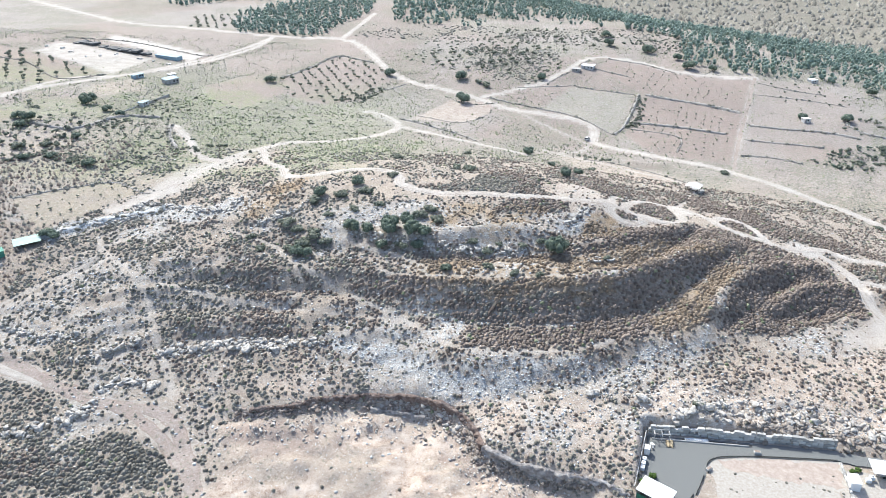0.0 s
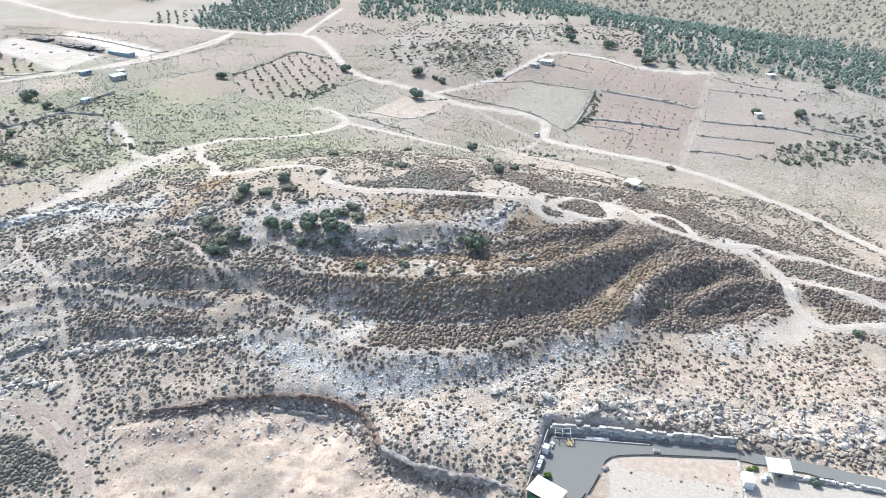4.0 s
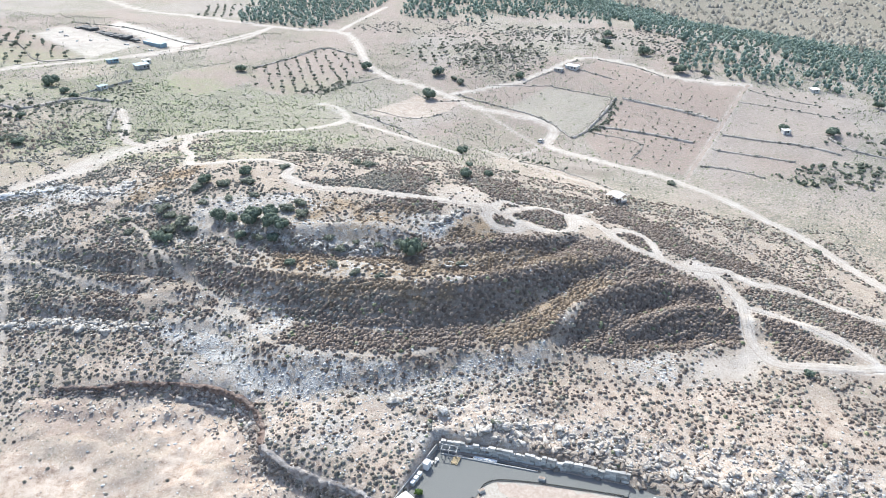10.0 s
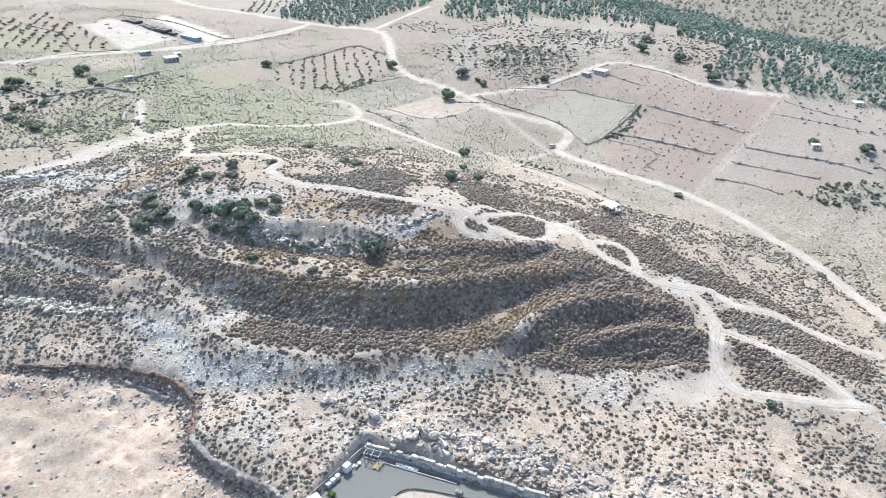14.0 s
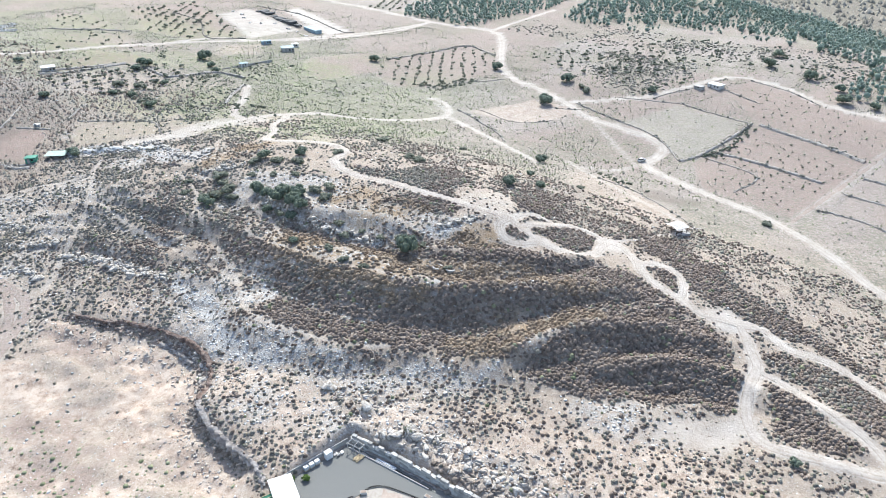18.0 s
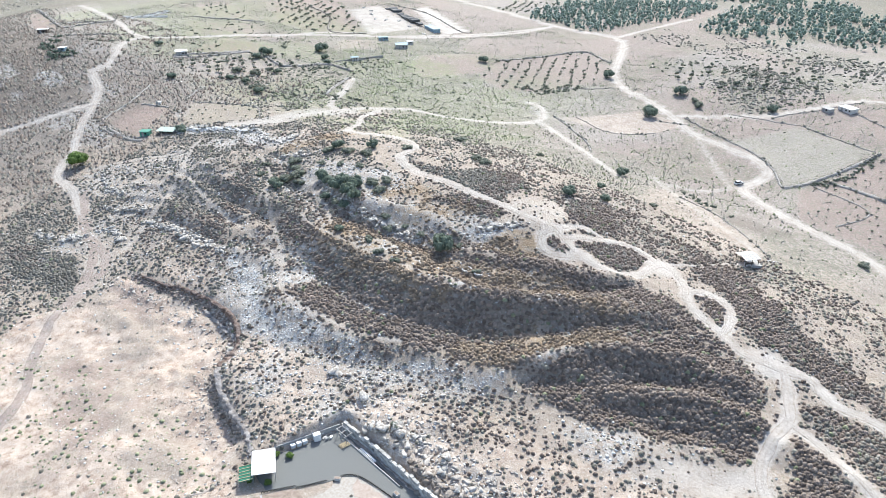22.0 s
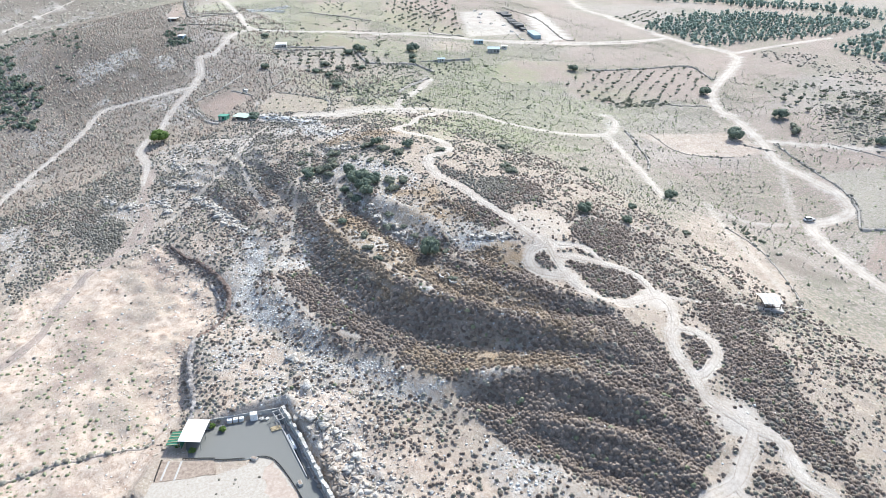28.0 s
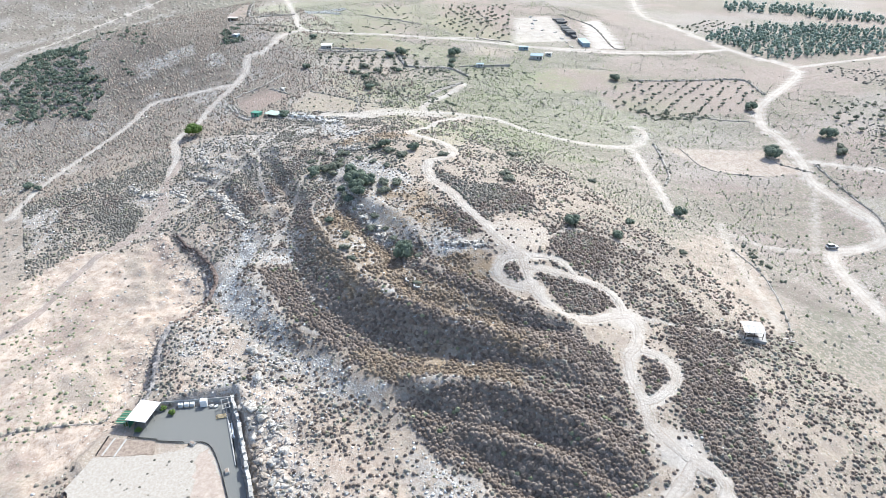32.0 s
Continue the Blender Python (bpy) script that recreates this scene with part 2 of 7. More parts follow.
def rough_material(name, stops, scale=3.0, rough=0.9, island=0.5, strength=0.5, distance=0.08, stain=None):
    """Grain from noise, an even spread of tone from piece to piece, and broad stains."""
    n = Nodes(name, rough)
    g = n.noise(scale, 5, 0.65)
    c = n.ramp(n.math("ADD", n.math("MULTIPLY", g, 1 - island), n.math("MULTIPLY", n.random(), island)), *stops)
    if stain:
        c = n.mix(n.ramp(n.noise(0.35, 4), (0.4, (0, 0, 0)), (0.65, (0.8, 0.8, 0.8))), c, stain, "MULTIPLY")
    return n.done(c, n.noise(scale * 2.5, 4, 0.7), strength, distance)


def leaf_material(name, stops):
    """Leaves that let some of the light through."""
    n = Nodes(name, 0.65)
    c = n.ramp(n.math("ADD", n.math("MULTIPLY", n.noise(2.0, 4), 0.4), n.math("MULTIPLY", n.random(), 0.6)), *stops)
    n.done(c)
    thin = n.t.nodes.new("ShaderNodeBsdfTranslucent")
    both = n.t.nodes.new("ShaderNodeMixShader")
    both.inputs[0].default_value = 0.42
    n.link(c, thin.inputs[0])
    n.link(n.b.outputs[0], both.inputs[1])
    n.link(thin.outputs[0], both.inputs[2])
    n.link(both.outputs[0], n.t.nodes["Material Output"].inputs[0])
    return n.m


M_GROUND = ground_material()
M_SHRUB = rough_material("dry brown shrub", ((0.2, (0.14, 0.112, 0.094)), (0.5, (0.27, 0.22, 0.185)), (0.8, (0.45, 0.38, 0.325))), 6.0, 0.95, 0.4, 1.0, 0.25)
M_SHRUB_GREY = rough_material("grey olive shrub", ((0.2, (0.135, 0.126, 0.106)), (0.5, (0.26, 0.243, 0.205)), (0.8, (0.42, 0.395, 0.34))), 6.0, 0.95, 0.4, 1.0, 0.25)
M_SHRUB_GOLD = rough_material("straw coloured shrub", ((0.2, (0.205, 0.155, 0.112)), (0.5, (0.345, 0.272, 0.202)), (0.8, (0.48, 0.395, 0.305))), 6.0, 0.95, 0.45, 1.0, 0.3)
M_SHRUB_GREEN = rough_material("green weed", ((0.2, (0.165, 0.19, 0.115)), (0.5, (0.265, 0.288, 0.18)), (0.8, (0.37, 0.388, 0.262))), 5.0, 0.95, 0.5, 1.0, 0.2)
M_SHRUB_PALE = rough_material("pale sage scrub", ((0.2, (0.20, 0.19, 0.155)), (0.5, (0.31, 0.293, 0.245)), (0.8, (0.42, 0.398, 0.338))), 5.0, 0.95, 0.5, 1.0, 0.2)
M_ROCK = rough_material("weathered limestone", ((0.2, (0.34, 0.345, 0.345)), (0.5, (0.55, 0.555, 0.55)), (0.8, (0.73, 0.73, 0.715))), 2.2, 0.9, 0.45, 0.8, 0.15)
M_RED_ROCK = rough_material("rusty broken limestone", ((0.2, (0.153, 0.12, 0.102)), (0.5, (0.294, 0.243, 0.21)), (0.8, (0.475, 0.427, 0.385))), 1.2, 0.9, 0.35, 0.9, 0.25)
# oak leaves lightened beyond their own green, with some haze in the tone
M_LEAF_DARK = leaf_material("dark oak leaves", ((0.2, (0.11, 0.15, 0.118)), (0.5, (0.18, 0.23, 0.18)), (0.8, (0.27, 0.325, 0.255))))
M_LEAF_GREEN = leaf_material("fresh green leaves", ((0.2, (0.07, 0.125, 0.03)), (0.5, (0.12, 0.20, 0.05)), (0.8, (0.19, 0.28, 0.085))))
M_LEAF_OLIVE = leaf_material("olive leaves", ((0.2, (0.15, 0.175, 0.135)), (0.5, (0.235, 0.26, 0.205)), (0.8, (0.33, 0.345, 0.285))))
# needle tones paler and bluer than real ones: distance haze put into the colour
M_PINE_HAZY = leaf_material("haze-lifted pine needles", ((0.2, (0.18, 0.25, 0.215)), (0.5, (0.27, 0.35, 0.305)), (0.8, (0.36, 0.44, 0.385))))
M_BARK = rough_material("grey bark", ((0.3, (0.0837, 0.0717, 0.0627)), (0.7, (0.189, 0.168, 0.15))), 6.0, 0.9, 0.2, 0.6, 0.04)
M_QUARRY = rough_material("pinkish quarry stone", ((0.2, (0.24, 0.19, 0.155)), (0.5, (0.42, 0.365, 0.32)), (0.8, (0.60, 0.55, 0.50))), 1.2, 0.9, 0.5, 0.9, 0.15)

# ---- the lie of the land: roads, crests and toes of banks, with heights ----
MAIN_ROAD = [(-358, 631, 26.1), (-289, 570, 26.2), (-226, 523, 25), (-187, 513, 23.8), (-152, 504, 22.1), (-113, 497, 19.6), (-73, 501, 16.1), (-56, 480, 15.4), (-41, 443, 13.8), (-31, 421, 12.1), (-16, 406, 9.7), (-1, 401, 7.9), (20, 388, 5.4), (34, 376, 3.8), (53, 370, 2.2), (67, 367, 0.9), (77, 358, -0.5), (77, 346, -1.5), (74, 335, -1.6), (83, 325, -1.3), (100, 315, -1.8), (124, 307, -4.1), (134, 301, -5.3), (149, 289, -6.8), (160, 275, -7.8), (172, 263, -9.6), (181, 243, -10), (188, 226, -9.1)]
FORK_ROAD = [(20, 391, 5.6), (43, 405, 6.4), (58, 413, 7.4), (68, 424, 9.1), (80, 438, 11.1), (92, 453, 12.1), (105, 457, 11.8), (125, 449, 10.3), (141, 434, 8.5), (161, 425, 7.4), (188, 422, 6.9)]
TRACK_EAST = [(188, 422, 6.9), (169, 381, 1.8), (153, 347, -3.7), (136, 308, -6)]
BRANCH_FOREST = [(-73, 501, 16.1), (-65, 541, 17.5), (-57, 597, 17.3)]
WEST_ROAD = [(-205, 316, 30.7), (-199, 338, 30), (-189, 356, 28.9), (-169, 367, 26.9), (-156, 389, 25.4), (-139, 422, 23), (-127, 457, 21.2), (-118, 495, 20)]
SPUR = [(-120, 297, 22.2), (-108, 280, 21), (-99, 263, 20.7), (-88, 257, 20.6)]
NORTH_SPUR = [(-21, 324, 10.6), (-25, 333, 10.6), (-34, 340, 11.6), (-38, 348, 12)]
NORTH_TRACK = [(-20, 326, 10.4), (0, 315, 9.2), (20, 304, 8.3), (36, 294, 7.7)]
LOOP_SMALL = [(55, 213, 20.7), (54, 208, 20.6), (57, 204, 19.4), (61, 204, 18.3), (65, 208, 17.4), (68, 211, 16.5)]
LOOP_LONG = [(59, 212, 19.2), (62, 218, 18), (66, 224, 15.9), (71, 230, 13.5), (78, 231, 11.9), (82, 229, 11.2)]
LOOP_UPPER = [(56, 216, 20.4), (59, 224, 18.3), (65, 225, 16)]
LOOP_ROUND = [(95, 223, 9.3), (98, 226, 8.4), (103, 227, 7.4), (107, 223, 6.9), (109, 217, 6.7), (109, 212, 6.7)]
FORK_EAST = [(118, 209, 4.8), (124, 210, 3.5), (128, 213, 2.8), (133, 212, 1.9), (137, 210, 1)]
PATH_RIDGE = [(126, 210, 3.3), (132, 213, 2), (138, 208, 0.9), (150, 209, -1.2), (160, 204, -2.7), (170, 200, -4.1), (177, 200, -5.3)]
PATH_MIDDLE = [(132, 194, 1.4), (140, 191, 0.5), (149, 186, -0.1), (158, 180, -1.1), (163, 174, -2.1)]
PATH_W = [(-245, 251, 35.5), (-241, 239, 34.9), (-230, 228, 32.2), (-222, 218, 29.1), (-222, 210, 27.7), (-204, 203, 23.3), (-190, 192, 19.1), (-178, 180, 15.3), (-166, 171, 12.5), (-157, 165, 10.9), (-150, 156, 8.7), (-141, 150, 7.4), (-127, 149, 7), (-104, 142, 5.2), (-85, 135, 3.2), (-73, 129, 1), (-62, 118, -1.1), (-54, 106, -2.9), (-42, 95, -4.5), (-28, 86, -5.4), (-21, 75, -6.6)]
PATH_W2 = [(-192, 193, 19.5), (-198, 179, 16.9), (-204, 166, 13.5), (-211, 152, 9.7), (-195, 138, 5.5), (-178, 120, 1.1), (-164, 106, -1.9), (-147, 92, -4.4), (-119, 78, -6.2)]
PATH_W3 = [(-135, 160, 9.2), (-130, 169, 11), (-110, 189, 14.8), (-113, 201, 16.6)]
FAR_LEFT_ROAD = [(-508, 85, -8.6), (-533, 116, -4.9), (-607, 161, -2.9), (-651, 200, 1.1), (-682, 234, 4.8)]
TOP_ROAD = [(-386, 286, 35.7), (-290, 262, 38.1), (-249, 253, 35.9), (-234, 269, 34.2), (-219, 301, 32.2), (-197, 334, 29.9), (-172, 364, 27.3), (-151, 390, 24.9), (-134, 424, 22.5), (-122, 459, 20.7), (-119, 492, 20.1)]
QUARRY_TRACK = [(-120, 150, 7), (-107, 144, 5.7), (-95, 138, 4.2), (-84, 135, 3.2), (-74, 134, 1.7), (-67, 130, 0.2), (-63, 123, -0.7), (-59, 116, -1.5), (-56, 110, -2.3)]
FOOTPATH = [(-71, 140, 2.4), (-74, 146, 3.7), (-79, 155, 5.9), (-83, 162, 8.6), (-88, 172, 12.6), (-91, 177, 14.6), (-103, 188, 15.2), (-109, 194, 15.7)]
FOOTPATH2 = [(-128, 168, 10.7), (-120, 174, 11.9), (-112, 182, 13.6), (-104, 190, 15.3)]
PLAIN_PATH = [(-41, 345, 12.3), (-33, 345, 11.3), (-23, 329, 10.5), (-30, 308, 12.9), (-49, 291, 16.2), (-67, 284, 18.3), (-76, 274, 19.6), (-84, 264, 20.4), (-92, 249, 20.7), (-98, 237, 20.2), (-102, 227, 19.7), (-112, 218, 18.8)]
SUMMIT_PATH = [(-76, 274, 19.6), (-70, 255, 21), (-62, 246, 22.1), (-57, 234, 23.4), (-47, 233, 24.5), (-38, 236, 24.8), (-25, 236, 25.3), (-17, 231, 25.5), (-16, 222, 25.6), (-11, 218, 25.1), (-2, 215, 24.5), (12, 215, 24.3), (27, 213, 24.2), (51, 212, 22.3), (54, 214, 21.2), (59, 212, 19.2), (66, 210, 17.1), (74, 210, 15.2), (79, 212, 13.8), (82, 218, 12.4), (83, 228, 11.3), (87, 229, 10.2), (93, 224, 9.5), (96, 218, 9.3), (102, 214, 8.1), (108, 212, 6.9), (114, 209, 5.7), (120, 209, 4.4), (126, 210, 3.3)]
PATH_SOUTH = [(126, 210, 3.3), (128, 206, 2.7), (131, 198, 1.8), (132, 194, 1.4), (131, 183, 0.2), (132, 176, -1.2), (135, 171, -1.9), (140, 169, -1.2), (151, 169, -0.6), (166, 172, -2.6)]
CREST_MAIN = [(-85, 183, 17.4), (-66, 184, 16.9), (-54, 183, 16.7), (-43, 181, 16.6), (-31, 179, 16.4), (-20, 176, 16.5), (-8, 172, 16.7), (-1, 171.5, 16.8), (9, 171, 16.5), (17, 170.5, 16.4), (34, 170.5, 16.3), (53, 176.5, 16.1), (63, 181.5, 15.8), (75, 190.5, 14.5), (88, 200, 12.8)]
TOE_MAIN = [(-84, 177, 14), (-65, 176, 12.8), (-53, 176, 12.4), (-42, 175, 12), (-30, 172, 11.3), (-19, 168, 10.7), (-8, 164, 10.1), (-1, 163, 9.6), (11, 162, 9.1), (20, 160.5, 8.8), (33, 160, 8.6), (46, 162.5, 8.6), (60, 170, 8.7), (71, 178, 9.1), (80, 185, 10), (91, 195, 10.8)]
CREST_LOW = [(-81, 167, 10.2), (-66, 163, 9.8), (-52, 167, 9.6), (-35, 164, 9.4), (-19, 162, 9.2), (-8, 157, 8.9), (-1, 150, 8.5), (9, 147, 8.2), (19, 148, 7.7), (29, 148, 7.4), (35, 149, 7.3), (44, 153, 7.1), (56, 156, 6.9), (68, 159, 6.8), (77, 166, 7), (82, 177, 8.8), (92, 189, 9.8), (106, 198, 7.4), (117, 201, 5)]
TOE_LOW = [(-76, 154, 5.6), (-64, 154, 6), (-49, 153, 6), (-38, 150, 5), (-28, 150, 4.5), (-13, 149, 4.2), (-6, 143, 3.6), (-1, 140, 3), (13, 139, 3), (28, 142, 3.2), (40, 145, 3.2), (55, 151, 3.5), (69, 154, 3.3), (76, 157, 3.2), (97, 165, 2), (118, 174, -0.3), (128, 171, -2)]
CREST_UPPER = [(-62, 208, 21.5), (-53, 214, 23.6), (-47, 214, 24), (-37, 200, 22.4), (-28, 198, 22.2), (-13, 192, 21.8), (-1, 192, 21.8), (13, 195, 22), (25, 196, 21.6), (32, 197, 21.4), (42, 201, 22), (54, 204, 19.8)]
TOE_UPPER = [(-64, 199, 18.6), (-50, 194, 18), (-37, 190, 17.8), (-28, 187, 17.6), (-13, 182, 17.5), (0, 183, 17.6), (13, 186, 17.6), (25, 187, 17.3), (36, 188, 17.2), (48, 192, 17.2), (62, 196, 16.3), (80, 204, 13.4)]
QUARRY_RIM = [(-60, 135, 1), (-50, 135, 2), (-40, 136, 2), (-32, 139, 1.6), (-23, 140, 1.4), (-13, 140, 1.2), (-5, 138, 1), (2, 134, 0.8), (6, 129, 0.4), (8, 123, 0), (14, 119, -0.2), (22, 116, -0.4), (30, 114, -0.8), (36, 112, -1.2)]
QUARRY_FLOOR = [(-58, 131, 0.2), (-48, 131, 0.2), (-38, 132, -0.2), (-30, 135, -1.0), (-21, 136, -1.6), (-12, 136, -2.2), (-4, 132, -2.4), (3, 125, -2.8), (8, 117, -3.4), (17, 113.6, -3.6), (25, 112, -4.0), (33, 109.6, -4.0)]
SPOTS_NEAR = [(-244, 228, 35), (-298, 175, 32), (-380, 145, 22), (-298, 115, 8), (-264, 136, 12), (-273, 287, 37), (-237, 166, 18), (-190, 90, -6), (-100, 110, 0.5), (-130, 130, 3.4), (-30, 105, -3.9), (0, 100, -4.4), (20, 92, -4.4), (60, 138, 2.4), (100, 140, -1.3), (130, 140, -3), (150, 150, -3), (-60, 100, -3), (-100, 30, -14), (0, 20, -10), (100, 40, -6), (200, 80, -10), (250, 120, -16), (80, 145, 2), (110, 165, 0.4), (150, 230, -3), (120, 240, 3.8), (60, 250, 13), (-20, 262, 19.5), (70, 229, 14.4)]
SPOTS_FAR = [(-274, 472, 31), (-245, 533, 25), (-119, 501, 20), (-45, 536, 17), (37, 560, 14), (157, 554, 12), (203, 563, 4), (225, 495, 5), (266, 576, -6), (212, 358, 0), (212, 316, -7), (427, 918, -60), (-420, 650, 26), (-120, 760, 16), (60, 760, 6), (230, 760, -30), (360, 500, -25), (360, 300, -26), (300, 200, -22), (-420, 300, 34), (-420, 450, 34), (-520, 200, 8), (-420, 60, -14), (-330, 40, -24), (-104, 238, 20), (-112, 354, 21), (-20, 331, 10.4), (94, 389, 2.2), (44, 241, 20.2)]
YARD = [(41, 110), (48.0, 130.6), (60, 129.9), (92.6, 125.2), (91.5, 119), (80, 97), (52, 92), (44, 100)]
YARD_Z = -2.6
COURT = [(89, 119), (92, 124), (104, 121), (116, 116.6), (137, 109.4), (134.5, 103), (122, 106.5), (117, 95), (86, 101)]

ctrl = []
for line, loose in ((MAIN_ROAD, 1.5), (FORK_ROAD, 2), (TRACK_EAST, 2), (WEST_ROAD, 3), (NORTH_TRACK, 2), (PLAIN_PATH, 2), (SUMMIT_PATH, 1.5), (LOOP_LONG, 2), (LOOP_ROUND, 2),
                    (PATH_RIDGE, 1.5), (PATH_MIDDLE, 1.5), (PATH_SOUTH, 1.5), (PATH_W, 2), (PATH_W2, 2), (FAR_LEFT_ROAD, 4), (TOP_ROAD, 3), (QUARRY_TRACK, 2), (FOOTPATH, 2),
                    (SPOTS_NEAR, 2), (SPOTS_FAR, 4)):
    ctrl += [(*p, loose) for p in line]


def bank(line, shelf, rise, step=5.0):
    """A bank's edge at even steps, with a line beside it (shelf metres to its upper side) that flattens the ground there."""
    c = rounded(line, step)
    along = np.r_[0, np.cumsum(np.hypot(*np.diff(c, axis=0).T))]
    p = np.array(line)
    at = np.r_[0, np.cumsum(np.hypot(*np.diff(p[:, :2], axis=0).T))]
    z = np.interp(along / along[-1], at / at[-1], p[:, 2])
    d = np.gradient(c, axis=0)
    d /= np.hypot(d[:, 0], d[:, 1])[:, None]
    n = np.stack([-d[:, 1], d[:, 0]], 1)
    ctrl.extend((q[0], q[1], h, 0.15) for q, h in zip(c, z))
    if shelf:
        ctrl.extend((q[0] + m[0] * shelf, q[1] + m[1] * shelf, h + rise, 0.6) for q, m, h in zip(c[::2], n[::2], z[::2]))


bank(CREST_MAIN, 3.5, 0.5)
bank(TOE_MAIN, -2.5, -0.25)
bank(CREST_LOW, 2.5, 0.2)
bank(TOE_LOW, -3.0, -0.4)
bank([(88, 168, 4.8), (97, 176, 4.6), (106, 181, 3.4), (116, 185, 2)], 0, 0)
bank(CREST_UPPER, 3.0, 0.5)
bank(TOE_UPPER, -2.5, -0.3)
bank(QUARRY_RIM, 0, 0)
bank([(r[0] + 0.5 * (f[0] - r[0]), r[1] + 0.5 * (f[1] - r[1]), f[2]) for r, f in zip(QUARRY_RIM[1:13], QUARRY_FLOOR)], 0, 0)
bank([(f[0] - 0.8, f[1] - 1.5, f[2] - 0.2) for f in QUARRY_FLOOR], 0, 0)
ctrl = np.array(ctrl)
_n = len(ctrl)
_d = np.hypot(ctrl[:, None, 0] - ctrl[None, :, 0], ctrl[:, None, 1] - ctrl[None, :, 1])
_a = np.zeros((_n + 3, _n + 3))
_a[:_n, :_n] = -_d + np.diag(ctrl[:, 3])
_q = np.c_[np.ones(_n), ctrl[:, :2] / 100]
_a[:_n, _n:], _a[_n:, :_n] = _q, _q.T
_w = np.linalg.solve(_a, np.r_[ctrl[:, 2], 0, 0, 0])


def land(x, y):
    """The broad height of the land."""
    z = np.empty(len(x))
    for k in range(0, len(x), 20000):
        a, b = x[k:k + 20000], y[k:k + 20000]
        d = np.sqrt((a[:, None] - ctrl[None, :, 0]) ** 2 + (b[:, None] - ctrl[None, :, 1]) ** 2)
        z[k:k + 20000] = -d @ _w[:_n] + _w[_n] + _w[_n + 1] * a / 100 + _w[_n + 2] * b / 100
    return z


def axis(lo, hi, step, first, last):
    """Even steps between lo and hi, growing ones out to first and last."""
    mid = list(np.arange(lo, hi + 0.01, step))
    s, left = step, [lo]
    while left[-1] > first:
        s *= 1.022 if left[-1] > -480 else 1.10
        left.append(left[-1] - s)
    s, right = step, [mid[-1]]
    while right[-1] < last:
        s *= 1.021 if right[-1] < 620 else 1.13
        right.append(right[-1] + s)
    return np.array(left[:0:-1] + mid + right[1:])


GX, GY = axis(-125, 185, 0.95, -2600, 2600), axis(84, 262, 0.95, -700, 4200)
gx, gy = [a.ravel() for a in np.meshgrid(GX, GY)]
far = np.hypot(np.maximum(0, np.maximum(-450 - gx, gx - 420)), np.maximum(0, np.maximum(gy - 800, -60 - gy)))
gz = land(np.clip(gx, -650, 480), np.clip(gy, -60, 950))
gz = gz + far * 0.02 * (fbm(gx, gy, 420, 3) - 0.45) * smooth(0, 300, far) * 6



def terraced(z, step, sharp):
    t = z / step
    k = np.floor(t)
    f = np.clip((t - k - 0.5) * sharp + 0.5, 0, 1)
    return (k + f * f * (3 - 2 * f)) * step


# outlines of what covers the ground
FIELD_GREY = [(52, 377), (74, 408), (110, 399), (87, 347), (77, 362), (67, 371)]
FIELD_PALE = [(-18, 341), (3, 383), (14, 385), (27, 381), (22, 361), (9, 344)]
FIELDS_EAST = [(92, 347), (116, 398), (94, 434), (105, 455), (125, 446), (160, 422), (186, 419), (168, 382), (152, 347), (136, 312), (100, 318)]
FIELDS_FAR_EAST = [(172, 380), (188, 419), (230, 420), (232, 370), (215, 335), (180, 318), (150, 318), (156, 346)]
ORCHARD = [(-92, 392), (-68, 450), (-40, 434), (-30, 418), (-45, 368), (-61, 350), (-81, 356)]
PAD = [(-237, 409), (-237, 440), (-169, 405), (-176, 367)]
PAD_WEST = [(-213, 451), (-218, 471), (-144, 429), (-148, 408)]
RED_FIELD = [(-167, 187), (-172, 203), (-173, 207), (-156, 212), (-150, 201), (-144, 190), (-154, 187)]
RED_TERRACE = [(-207, 262), (-215, 272), (-211, 290), (-200, 293), (-189, 286), (-200, 258)]
TERRACE_FIELDS = [(-267, 297), (-232, 328), (-216, 310), (-235, 275)]
TOP_FIELD = [(-312, 332), (-300, 357), (-244, 334), (-275, 308)]
RIDGE_FIELD = [(-515, 308), (-445, 303), (-396, 300), (-313, 269), (-315, 254), (-319, 244), (-392, 267)]
RED_RIDGE = [(-404, 258), (-378, 254), (-302, 234), (-314, 220)]
GROVE = [(-199, 244), (-191, 259), (-167, 277), (-152, 270), (-158, 256), (-184, 241)]
BANK = [(48, 131), (66, 132), (92, 127), (120, 124), (152, 124), (154, 136), (110, 138), (70, 142), (42, 141)]
DRY_FIELD = [(-153, 223), (-132, 234), (-121, 237), (-110, 230), (-125, 213), (-136, 206)]
BARE_STRIP = [(54, 276), (53, 302), (74, 298), (94, 282), (102, 265), (94, 260), (82, 265)]
BURNT = [(78, 297), (87, 303), (103, 302), (105, 297), (95, 292), (84, 290)]
CLEARING = [(112, 165), (120, 169), (128, 175), (132, 176), (136, 171), (132, 168), (127, 162), (119, 160), (113, 159)]
QUARRY = [(-58, 132), (-38, 133), (-28, 136), (-12, 136), (-2, 132), (4, 124), (14, 116), (34, 110), (44, 98), (60, 84), (60, 40), (-40, 60), (-62, 100), (-52, 118)]
GREENS = [(-120, 300), (-98, 262), (-72, 268), (-60, 290), (-95, 330), (-135, 320)]
YELLOW_WEED = [(-62, 276), (-30, 288), (-8, 268), (-20, 256), (-50, 258)]
GOLD_BANK = [(-15, 178), (10, 182), (40, 184), (70, 196), (90, 201), (84, 195), (64, 183), (40, 174), (17, 172), (-6, 173)]
GOLD_TOP = [(-6, 197), (22, 198), (30, 204), (6, 208), (-8, 203)]
